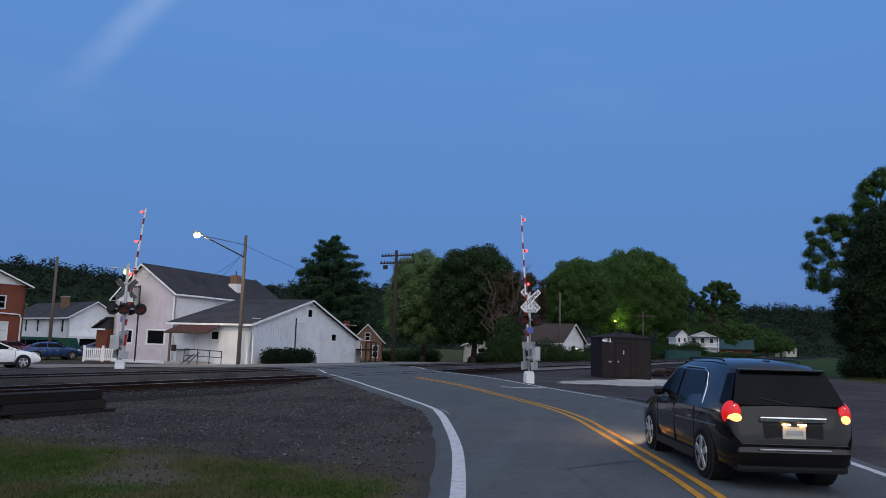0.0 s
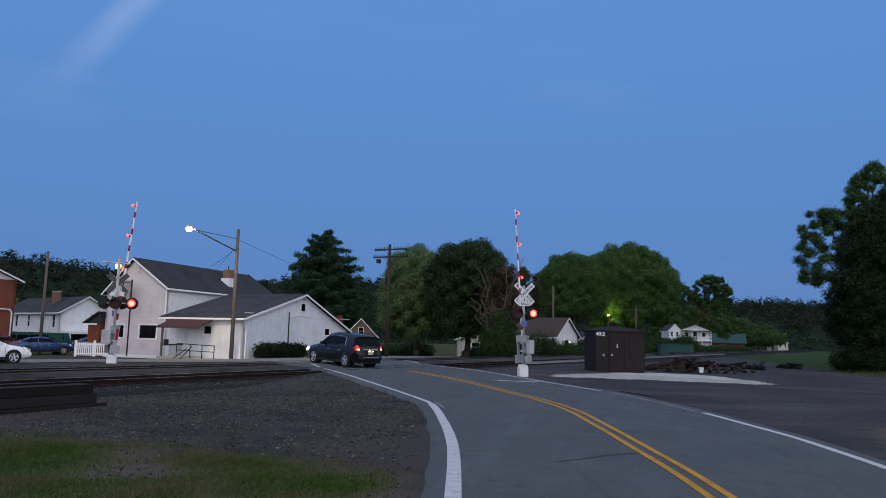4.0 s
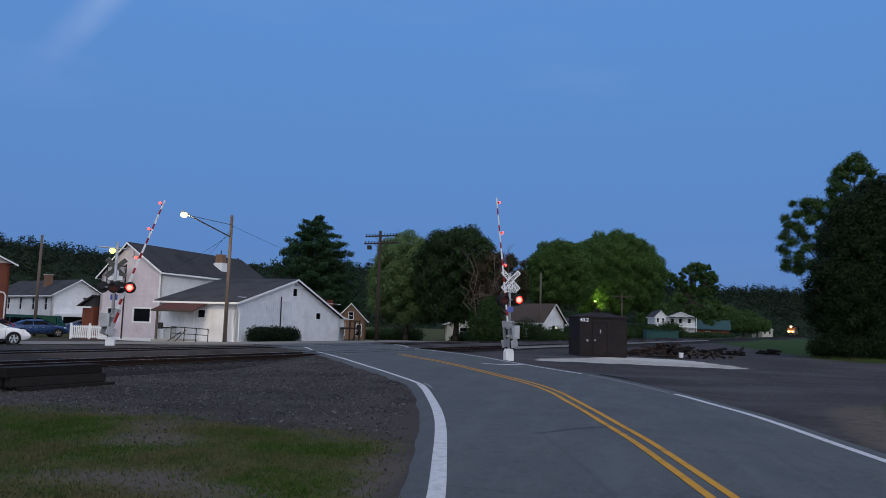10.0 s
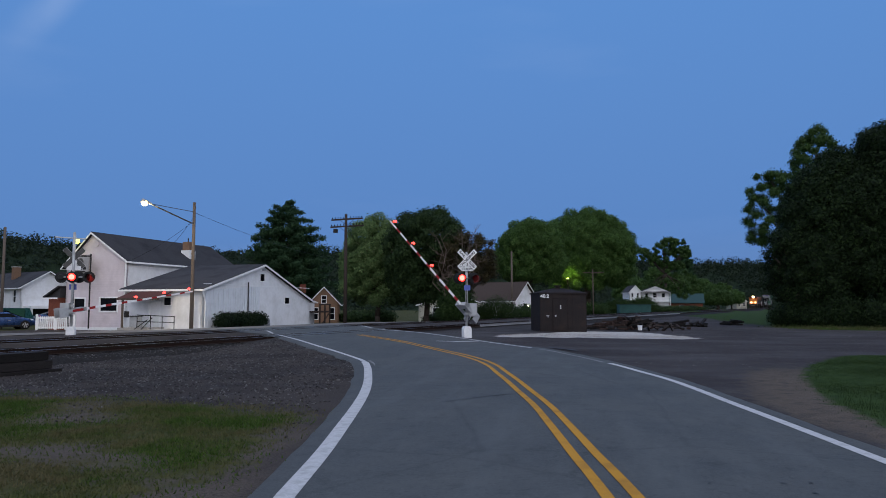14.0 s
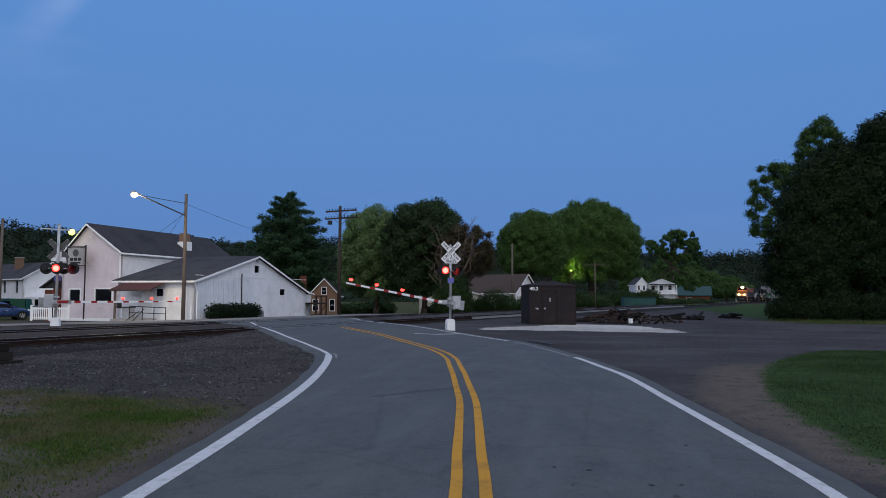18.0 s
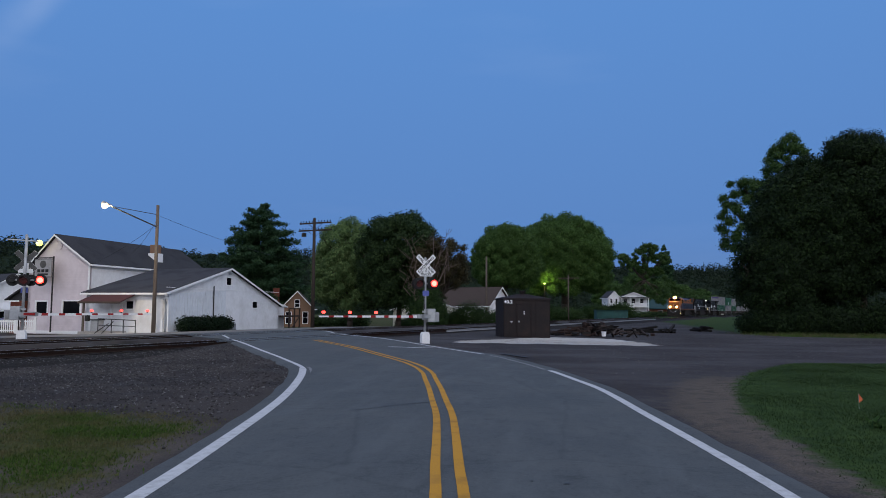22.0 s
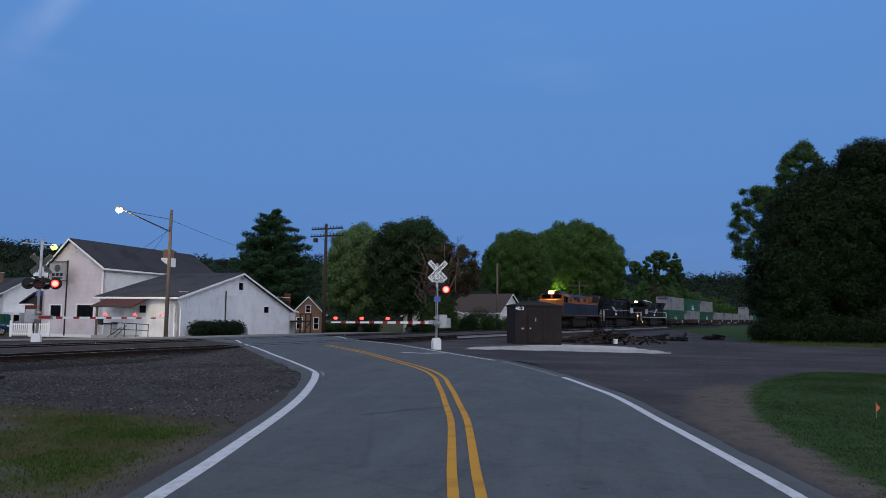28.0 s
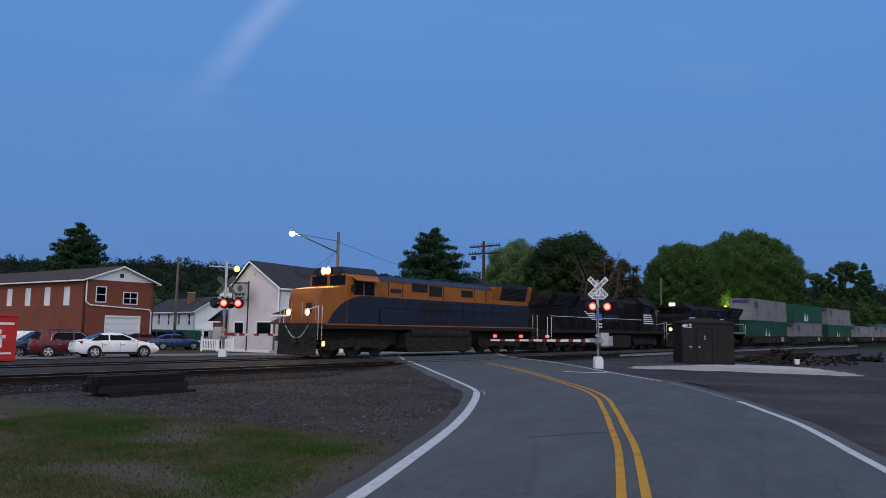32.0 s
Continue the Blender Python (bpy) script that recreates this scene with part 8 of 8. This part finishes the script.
def build_others():
    # white frame house with a dark porch
    h = gable_house("frame_house", "white two-storey frame house with dark roof and open porch", pose(-68.6, 76.0, -0.6, 0, 0, 64), 6.4, 18, 4.6, 4.6, 3.2, 6.5, -0.6, M["lap_white"], M["shingle"], {
        "front": [(3.9, 4.9, 2.9, 4.1, {})],
        "left": [(18 - y - 0.4, 18 - y + 0.4, 2.7, 4.2, {"frame_w": 0.05}) for y in (1.6, 5.2, 9.0, 12.8)],
    }, over=0.4, chimney=(1.9, 6.0, 5.0, 7.2, 0.4))
    quick("porch_roof", M["trim_white"], h, boxes=[(0.3, 6.6, -2.2, -0.02, 1.95, 2.25)])
    # black sheet that paints the shade inside the open porch
    quick("porch_void", M["black_paint"], h, "black panel standing in for the shade of the open porch", boxes=[(0.8, 6.2, -0.35, -0.30, -0.2, 1.9)])
    for x in (0.45, 6.35):
        quick("porch_post", M["trim_white"], h, boxes=[(x - 0.12, x + 0.12, -2.1, -1.86, -0.6, 1.95)])
    quick("window_awning", M["shingle_brown"], h, boxes=[(3.75, 5.05, -0.6, -0.02, 4.1, 4.35)])
    # brick annex with a dark lean-to roof beside the clubhouse
    a = empty("brick_annex", VFW, "small red brick annex with dark roof beside the clubhouse", "building")
    quick("wall", M["brick"], a, boxes=[(-1.5, -0.36, -0.25, 3.2, -0.7, 2.40)])
    bm = bmesh.new()
    prism(bm, [(-1.85, 2.36), (-0.32, 3.28), (-0.32, 3.40), (-1.85, 2.50)], -0.55, 3.4)
    prism(bm, [(-1.5, 2.41), (-0.36, 2.41), (-0.36, 3.22), (-1.45, 2.58)], -0.24, 3.1)
    part("roof", bm, M["shingle"], a)
    quick("fascia", M["trim_white"], a, boxes=[(-1.88, -0.32, -0.58, -0.551, 2.30, 2.42)])
    # picket fence
    f = empty("picket_fence", pose(-42.7, 48.2, -0.12, 0, 0, 20), "short white vinyl picket fence", "fence")
    for k in range(2):
        for z in (0.18, 0.88):
            quick("fence_rail", M["trim_white"], f, boxes=[(0.0 + k * 1.35, 1.25 + k * 1.35, -0.02, 0.02, z, z + 0.09)])
        for i in range(9):
            x = 0.04 + k * 1.35 + i * 0.14
            quick("picket", M["trim_white"], f, boxes=[(x, x + 0.085, -0.035, -0.02, 0.08, 1.05)])
        quick("fence_post", M["trim_white"], f, boxes=[(-0.10 + k * 1.35, 0.03 + k * 1.35, -0.065, 0.065, 0, 1.22)])
    quick("fence_post", M["trim_white"], f, boxes=[(2.62, 2.75, -0.065, 0.065, 0, 1.22)])
    # red donation bin
    d = empty("donation_bin", pose(-31.6, 22.0, 0.29, 0, 0, 75), "red steel donation bin with white figures", "bin")
    quick("body", M["bin_red"], d, boxes=[(-0.75, 0.75, -0.75, 0.75, 0, 1.95)], bevel=0.04)
    quick("lid", M["bin_red"], d, boxes=[(-0.80, 0.80, -0.80, 0.80, 1.95, 2.05)], bevel=0.02)
    quick("letter_bar", M["white_paint"], d, boxes=[(-0.55, 0.6, -0.765, -0.752, 1.60, 1.70), (-0.5, 0.55, -0.765, -0.752, 0.30, 0.38)])
    quick("panel_shape", M["white_paint"], d, boxes=[(-0.15, 0.15, -0.765, -0.752, 0.6, 1.15), (-0.28, 0.28, -0.765, -0.752, 1.0, 1.15), (-0.10, 0.10, -0.765, -0.752, 1.2, 1.38)])
    # tan brick gabled house far behind the hall
    h = gable_house("brick_house", "tan brick house with dark steep roof and white windows", pose(-37.4, 90.4, -0.6, 0, 0, 18), 4.0, 8.0, 2.6, 2.6, 2.0, 4.7, -0.6, M["brick_tan"], M["shingle_brown"], {
        "front": [(0.55, 1.25, 0.5, 2.0, {"frame_w": 0.06}), (2.75, 3.4, 0.5, 2.0, {"frame_w": 0.06}), (1.7, 2.3, 2.65, 3.6, {"frame_w": 0.06})],
    }, over=0.25)
    quick("chimney", M["brick"], h, boxes=[(-1.4, -0.6, 3.0, 3.8, 0, 5.2)])
    # lean-to with outside stairs behind the hall
    l = empty("hall_lean_to", LOW, "white lean-to with a dark wooden outside stair behind the hall", "building")
    quick("wall", M["siding_white"], l, boxes=[(17.25, 20.4, 1.2, 5.0, -0.7, 2.0)])
    bm = bmesh.new()
    prism(bm, [(17.2, 2.6), (20.8, 1.95), (20.8, 2.07), (17.2, 2.72)], 1.0, 5.2)
    part("roof", bm, M["trim_white"], l)
    quick("landing", M["wood_dark"], l, boxes=[(18.4, 20.8, -0.4, 1.2, 1.05, 1.2), (18.4, 18.5, -0.4, -0.3, 1.2, 1.9), (18.4, 20.8, -0.4, -0.34, 1.8, 1.9)])
    for x in (18.5, 19.6, 20.7):
        quick("stair_post", M["wood_dark"], l, boxes=[(x - 0.06, x + 0.06, -0.4, -0.28, -0.6, 1.9)])
    quick("brace", M["wood_dark"], l, rods=[((18.5, -0.35, -0.4), (20.7, -0.35, 1.1), 0.05)])
    # white house with a maroon-brown roof behind the railway
    gable_house("bungalow", "white bungalow with long dark brown roof", pose(-10.9, 98.5, -0.3, 0, 0, 62), 5.3, 10.5, 2.9, 2.9, 2.65, 5.2, -0.5, M["lap_white"], M["shingle_brown"], {
        "front": [(2.1, 3.1, 0.9, 2.3, {"frame_w": 0.06})],
        "left": [(10.5 - y - 0.5, 10.5 - y + 0.5, 1.0, 2.2, {"frame_w": 0.06}) for y in (1.6, 5.0, 8.0)],
    }, over=0.4)
    gable_house("garage", "small white garage by the shade trees", pose(-9.0, 120.0, -0.3, 0, 0, 20), 5.0, 6.0, 2.4, 2.4, 2.5, 3.8, -0.5, M["lap_white"], M["shingle"], {"front": [(1.2, 1.9, 0.8, 1.9, {})]}, over=0.3)
    gable_house("cream_house", "cream-painted low house behind the trees", pose(-24.0, 97.0, -0.4, 0, 0, 5), 9.5, 6.0, 2.2, 2.2, 4.75, 3.6, -0.5, M["wall_cream"], M["shingle_brown"], {"front": [(2.0, 3.0, 0.6, 1.8, {}), (6.0, 7.0, -0.3, 1.8, {})]}, over=0.3)
    gable_house("white_cottage", "small white cottage with grey roof far down the line", pose(10.2, 200.0, 1.4, 0, 0, 12), 3.1, 7.0, 3.9, 3.9, 1.55, 5.5, -2.0, M["lap_white"], M["shingle"], {"front": [(0.5, 1.1, 2.4, 3.5, {}), (1.9, 2.5, 2.4, 3.5, {})]}, over=0.3)
    wh = gable_house("white_house", "white house with dark roof and white railed porch", pose(13.6, 204.0, 1.4, 0, 0, 4), 7.2, 7.0, 3.9, 3.9, 3.6, 5.3, -2.0, M["lap_white"], M["shingle"], {"front": [(0.9, 1.8, 2.4, 3.5, {}), (3.0, 4.0, 2.2, 3.6, {}), (5.2, 6.2, 2.4, 3.5, {})]}, over=0.4)
    quick("porch_roof", M["shingle"], wh, boxes=[(-0.2, 7.4, -2.2, -0.02, 3.75, 3.95)])
    quick("porch_floor", M["trim_white"], wh, boxes=[(-0.1, 7.3, -2.1, -0.02, 1.25, 1.55)])
    for x in (0.0, 2.4, 4.8, 7.1):
        quick("porch_post", M["trim_white"], wh, boxes=[(x, x + 0.16, -2.05, -1.89, -2.0, 3.75)])
    quick("porch_rail", M["trim_white"], wh, boxes=[(0.0, 7.2, -2.02, -1.95, 2.25, 2.38)])
    # long low teal shed before the houses
    ts = empty("teal_shed", pose(5.3, 150.0, -0.4, 0, 0, 10), "long low teal corrugated metal shed beyond the line", "shed")
    quick("wall", M["teal_metal"], ts, boxes=[(0, 6.3, 0, 2.6, -0.4, 2.2)])
    for i in range(20):
        quick("corrugation", M["teal_metal"], ts, boxes=[(0.12 + i * 0.31, 0.22 + i * 0.31, -0.04, 0.0, -0.3, 2.1)])
    quick("roof", M["roof_green"], ts, boxes=[(-0.15, 6.45, -0.2, 2.8, 2.2, 2.32)], bevel=0.03)
    gable_house("green_roofed_building", "low brick building with long green metal roof beside the line", pose(32.0, 221.0, 0.1, 0, 0, 84), 10.0, 19.0, 2.4, 2.4, 5.0, 4.9, -0.5, M["brick"], M["roof_green"], {"left": [(1.5, 3.0, 0.6, 1.6, {}), (5.0, 6.2, 0.6, 1.6, {}), (9.0, 10.2, 0.6, 1.6, {}), (12.5, 13.8, 0.6, 1.6, {})]}, over=0.5, trim=M["roof_green"])
    gable_house("pale_house", "pale house beside the far line", pose(61.5, 326.0, 0.0, 0, 0, 25), 5.0, 7.0, 3.2, 3.2, 2.5, 4.9, -0.5, M["wall_cream"], M["shingle"], {"front": [(0.9, 1.8, 1.2, 2.6, {}), (3.2, 4.1, 1.2, 2.6, {})]}, over=0.3)
    # sodium lamp glowing through the shade tree
    y = empty("yard_lamp", pose(-4.45, 129.3, 1.5), "lit yellow-green yard lamp under the shade trees", "lamp")
    quick("pole", M["wood_dark"], y, rods=[((0, 0.6, -1.9), (0, 0.6, 5.0), 0.07)])
    bm = bmesh.new()
    bmesh.ops.create_uvsphere(bm, u_segments=12, v_segments=8, radius=0.20, matrix=pose(0, 0, 4.95) @ Matrix.Diagonal((1, 1, 0.45, 1)))
    part("globe", bm, M["lamp_lime"], y, "glowing lamp globe", smooth=True)
    ll = bpy.data.lights.new("yard_lamp_light", "POINT")
    ll.energy, ll.color, ll.shadow_soft_size = 420, (0.85, 1.0, 0.25), 0.3
    new("yard_lamp_light", ll).matrix_basis = pose(-4.45, 128.6, 6.6)
    p = empty("porch_lamp", pose(-9.1, 98.4, 1.7), "small lit porch lamp on the bungalow", "lamp")
    bm = bmesh.new()
    bmesh.ops.create_uvsphere(bm, u_segments=10, v_segments=8, radius=0.11, matrix=pose(0, 0, 0))
    part("globe", bm, M["cream_light"], p, "glowing warm globe", smooth=True)


def build_cooling_unit():
    a = empty("cooling_unit", LOW @ pose(7.6, -0.75, -0.05), "dark grey outdoor cooling unit beside the hedge", "air conditioner")
    quick("casing", M["steel"], a, boxes=[(-0.30, 0.30, -0.30, 0.30, 0.05, 0.72)], bevel=0.03)
    for i in range(7):
        quick("slat", M["black_paint"], a, boxes=[(-0.26, 0.26, -0.315, -0.30, 0.13 + i * 0.075, 0.165 + i * 0.075)])
    quick("fan_guard", M["black_paint"], a, rods=[((0, 0, 0.72), (0, 0, 0.75), 0.25, 0.23, 20)])
    quick("pad", M["concrete"], a, boxes=[(-0.38, 0.38, -0.38, 0.38, -0.15, 0.05)])


build_brick()
build_others()
build_cooling_unit()


# ---- ground clutter ----
def rock_cloud(name, places, sizes, material, label, category="stones", parent=None):
    """Many small uneven stones in one mesh."""
    n = len(places)
    rng = np.random.default_rng(len(name) + n)
    base = np.array([(1, 0, 0), (-1, 0, 0), (0, 1, 0), (0, -1, 0), (0, 0, 1), (0, 0, -1)], float)
    tri = np.array([(0, 2, 4), (2, 1, 4), (1, 3, 4), (3, 0, 4), (2, 0, 5), (1, 2, 5), (3, 1, 5), (0, 3, 5)])
    V = np.repeat(base[None], n, 0) * rng.uniform(0.55, 1.2, (n, 6, 1)) + rng.normal(0, 0.18, (n, 6, 3))
    a = rng.uniform(0, 6.28, n)
    c, s = np.cos(a)[:, None], np.sin(a)[:, None]
    X = V[:, :, 0] * c - V[:, :, 1] * s
    Y = V[:, :, 0] * s + V[:, :, 1] * c
    V = np.stack([X, Y, V[:, :, 2] * 0.7], -1) * np.asarray(sizes)[:, None, None] + np.asarray(places)[:, None, :]
    F = tri[None] + (np.arange(n) * 6)[:, None, None]
    ob = np_mesh(name, V.reshape(-1, 3), F.reshape(-1, 3), material, parent)
    return tagged(ob, label, category, kind="stuff")


def scatter():
    rng = np.random.default_rng(9)
    light, dark, pl, ps = [], [], [], []
    while len(light) < 4200:
        x, y = rng.uniform(-24, -4.6), rng.uniform(9, 33)
        s, d = sd(x, y)
        zo, (r, right), gz = zone_at(x, y)
        if right or d > -1.0 or r < 3.9 or zo[0] > 0.45 or rng.random() > zo[1] + 0.1:
            continue
        light.append((x, y, gz + 0.01))
    rock_cloud("gravel_stones", light, rng.uniform(0.009, 0.026, len(light)) * rng.choice([0.7, 0.8, 1, 1.5], len(light)), M["stone"], "pale grey loose gravel stones", "gravel")
    while len(dark) < 3800:
        x, y = rng.uniform(-24, -4.6), rng.uniform(9, 33)
        s, d = sd(x, y)
        zo, (r, right), gz = zone_at(x, y)
        if right or d > -1.0 or r < 3.9 or zo[0] > 0.45 or rng.random() > zo[1] + 0.05:
            continue
        dark.append((x, y, gz + 0.01))
    rock_cloud("gravel_dark", dark, rng.uniform(0.014, 0.036, len(dark)), M["stone_dark"], "dark loose gravel stones", "gravel")
    crest = []
    while len(crest) < 2600:
        s, d = rng.uniform(-14, 11), rng.uniform(-1.9, -0.85)
        p = track(s, d)
        crest.append((p.x, p.y, -0.22 + (d + 1.88) * 0.305 + 0.015))
    rock_cloud("shoulder_stones", crest, rng.uniform(0.010, 0.034, len(crest)), M["stone"], "pale and dark stones on the track shoulder", "gravel")
    bal = []
    for i in range(7000):
        s, d = rng.uniform(-16, 75), rng.choice([rng.uniform(-1.9, -0.1), rng.uniform(1.5, 4.2), rng.uniform(0.1, 1.3)])
        p = track(s, d)
        z = 0.11 if d > -0.85 else 0.10 - (-0.85 - d) * 0.30
        if abs(s - 17) < 6.5 + 0.3 * abs(d) and d > -1.7:
            continue
        bal.append((p.x, p.y, z))
    rock_cloud("ballast_stones", bal, rng.uniform(0.03, 0.065, len(bal)), M["stone_dark"], "dark angular ballast stones along the rails", "ballast")
    lot = []
    for i in range(1500):
        x, y = rng.uniform(0, 26), rng.uniform(22, 64)
        zo, (r, right), gz = zone_at(x, y)
        if not right or r < 4.2 or zo[0] > 0.4 or sd(x, y)[1] > -3:
            continue
        lot.append((x, y, gz + 0.008))
    rock_cloud("lot_stones", lot, rng.uniform(0.010, 0.030, len(lot)), M["stone"], "small pale stones on the gravel lot", "gravel")
    # pale crushed stone along the shed
    pad = []
    while len(pad) < 2400:
        x, y = rng.uniform(-6.5, 8), rng.uniform(37, 44.5)
        if rng.random() < zone_at(x, y)[0][2]:
            pad.append((x, y, zone_at(x, y)[2] + 0.03))
    rock_cloud("crushed_stone", pad, rng.uniform(0.012, 0.035, len(pad)), M["concrete"], "pale crushed stone round the shed", "gravel")

    def blades(name, want, x0, x1, y0, y1, h0, h1, label, test):
        P = []
        while len(P) < want:
            x, y = rng.uniform(x0, x1), rng.uniform(y0, y1)
            if rng.random() < test(x, y):
                P.append((x, y, zone_at(x, y)[2] - 0.01))
        P = np.array(P)
        n = len(P)
        a = rng.uniform(0, 6.28, n)
        w = rng.uniform(0.006, 0.014, n) * (0.8 if name == "lawn" else 1.2)
        h = rng.uniform(h0, h1, n)
        lean = rng.normal(0, 0.45, (n, 2)) * h[:, None]
        side = np.stack([np.cos(a) * w, np.sin(a) * w, np.zeros(n)], 1)
        top = P + np.concatenate([lean, h[:, None]], 1)
        V = np.stack([P - side, P + side, top], 1).reshape(-1, 3)
        ob = np_mesh(name, V, np.arange(3 * n).reshape(-1, 3), M["lawn" if name == "lawn" else "grass"])
        tagged(ob, label, "grass", kind="stuff")

    def clumps(x, y, k):
        return max(0.0, min(1.0, 0.5 + 1.4 * noise.noise(Vector((x * k, y * k, 4)))))

    blades("grass", 110000, -15, -4.0, 3.0, 14.0, 0.015, 0.06, "short patchy green and straw-coloured grass beside the road", lambda x, y: zone_at(x, y)[0][0] ** 2 * (0.45 + 0.55 * clumps(x, y, 1.3)) if not zone_at(x, y)[1][1] else 0)
    blades("lawn", 190000, 2.2, 16, 8.0, 30, 0.012, 0.042, "mown green lawn beside the gravel lot", lambda x, y: zone_at(x, y)[0][0] ** 2 * (0.35 + 0.65 * clumps(x, y, 0.5)))
    blades("thicket_grass", 9000, 8, 34, 60, 72, 0.10, 0.40, "rough grass at the thicket's foot", lambda x, y: zone_at(x, y)[0][0])


scatter()


def build_clutter():
    # stacked old sleepers beside the track
    ang = heading(0)
    u = Vector((TRACK_U.x, TRACK_U.y))
    o = Vector((-16.9, 15.2))
    stack = empty("sleeper_stack", pose(o.x, o.y, -0.22, 0, 0, 75.5), "stack of black creosoted railway sleepers", "timber")
    for row, (n, z, x) in enumerate(((4, 0.0, 0.0), (4, 0.245, -0.22), (2, 0.49, -0.35))):
        for i in range(n):
            y = i * 0.27 + (0.12 if row else 0.0)
            quick("sleeper", M["tie"], stack, boxes=[(x + 0.03 * math.sin(i * 3.1 + row), x + 2.70 + 0.03 * math.cos(i * 2.3), y, y + 0.245, z, z + 0.235)], bevel=0.012)
    for sx, sy, a in ((-20.5, 8.0, 70), (-18.6, 6.5, 82)):
        s = empty("loose_sleeper", pose(sx, sy, ground_z(sx, sy), 0, 0, a), "single black railway sleeper lying in gravel", "timber")
        quick("sleeper", M["tie"], s, boxes=[(0, 2.6, 0, 0.24, 0, 0.2)], bevel=0.012)
    # heap of scrap timber behind the shed
    rng = np.random.default_rng(12)
    heap = empty("scrap_heap", pose(1.6, 53.0, 0.1), "heap of broken rusty brown sleepers and scrap", "debris")
    for i in range(150):
        x = rng.normal(0, 1.5)
        y = rng.normal(0, 0.9)
        z = max(0.02, 0.95 * math.exp(-(x * x / 3.6 + y * y / 1.2)) * rng.uniform(0.3, 1.0))
        L, w = rng.uniform(0.25, 1.2), rng.uniform(0.03, 0.085)
        bm = bmesh.new()
        box(bm, -L / 2, L / 2, -w, w, -w, w, 0.01)
        part("scrap_piece", bm, M["well_rust" if rng.random() < 0.6 else "tie"], heap, m=pose(x, y, z + w, rng.normal(0, 14), rng.normal(0, 16), rng.uniform(0, 180)))
    b = empty("white_bucket", pose(2.1, 50.4, 0.1), "white plastic pail by the scrap heap", "pail")
    quick("pail", M["white_paint"], b, rods=[((0, 0, 0), (0, 0, 0.30), 0.13, 0.16, 14)])
    quick("rim", M["white_paint"], b, rods=[((0, 0, 0.29), (0, 0, 0.32), 0.175, 0.175, 14)])
    for k, (x, y) in enumerate(((6.2, 66.5), (8.6, 69.5), (13.0, 78.0))):
        p = empty("timber_pile", pose(x, y, ground_z(x, y), 0, 0, 60 + 20 * k), "low dark pile of old sleepers", "debris")
        for i in range(9):
            z = 0.1 + 0.17 * (i // 4)
            bm = bmesh.new()
            box(bm, -1.2, 1.2, -0.11, 0.11, -0.09, 0.09, 0.01)
            part("sleeper", bm, M["tie"], p, m=pose(rng.normal(0, 0.3), (i % 4) * 0.3 - 0.45, z, rng.normal(0, 5), rng.normal(0, 4), rng.normal(0, 16)))
    f = empty("survey_flag", pose(5.4, 15.45, ground_z(5.4, 15.45)), "small orange survey flag on a wire", "flag")
    quick("wire", M["steel"], f, rods=[((0, 0, 0), (0, 0, 0.30), 0.0025)])
    bm = bmesh.new()
    prism(bm, [(0, 0.12), (0.075, 0.19), (0, 0.30)], -0.002, 0.002)
    part("flag", bm, M["orange_flag"], f)
    bush(5.1, 13.0, -0.03, [(0, 0, 0.08, 0.45, 0.35, 0.16), (0.4, 0.1, 0.06, 0.3, 0.25, 0.12)], 61, "low dark weed clump in the lawn", "leaf_deep", 700, 0.05)
    # sleepers under the rails
    me = bpy.data.meshes.new("sleeper")
    bm = bmesh.new()
    box(bm, -1.3, 1.3, -0.115, 0.115, 0, 0.17)
    bm.to_mesh(me)
    bm.free()
    me.materials.append(M["tie"])
    for mid, railway in zip((NEAR_MID, FAR_MID), TRACKS):
        for i in range(260):
            s = -22 + i * 0.52
            p = track(s, mid)
            o = new("sleeper", me)
            o.parent = railway
            o.matrix_basis = pose(p.x, p.y, -0.042 + (FAR_LIFT if mid == FAR_MID else 0.0), 0, 0, heading(s) + 90 + random.uniform(-0.6, 0.6))


build_clutter()


# ---- everything that moves ----
def motions():
    for ob, off, turn, lift in TRAIN:
        walk(ob, train_rows(off, turn, lift))
    right = ((0, 84), (9.2, 84), (10.0, 80), (10.5, 74), (11, 69), (11.5, 63), (12, 57), (13, 47), (14, 38), (14.5, 34), (16.5, 17), (17, 14), (18, 8), (19, 4), (21, 1), (23, 0), (32, 0))
    left = ((0, 84.5), (9.0, 84), (9.5, 79), (10, 70), (10.5, 63), (11, 58), (11.5, 50), (12, 40), (13, 28), (13.5, 20), (14, 9), (14.6, 2), (15.5, 0), (32, 0))
    for (arm, base), rows in zip(GATES, (right, left)):
        walk(arm, [(t, base @ pose(0, 0, 0, 0, -a, 0)) for t, a in rows])
    # flashers: switching is imitated by turning one lamp of each pair out as the other turns in, every three quarters
    # of a second
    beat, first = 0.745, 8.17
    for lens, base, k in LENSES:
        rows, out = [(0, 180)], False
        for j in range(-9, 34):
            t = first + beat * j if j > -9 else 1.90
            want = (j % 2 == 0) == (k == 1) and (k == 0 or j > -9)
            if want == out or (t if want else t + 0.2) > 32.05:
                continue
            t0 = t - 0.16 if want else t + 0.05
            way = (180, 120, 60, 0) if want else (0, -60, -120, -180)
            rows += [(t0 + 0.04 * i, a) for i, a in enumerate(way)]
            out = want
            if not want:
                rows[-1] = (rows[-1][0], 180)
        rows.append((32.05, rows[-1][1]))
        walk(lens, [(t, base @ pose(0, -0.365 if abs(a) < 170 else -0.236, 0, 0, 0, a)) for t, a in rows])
    car_motion()


motions()
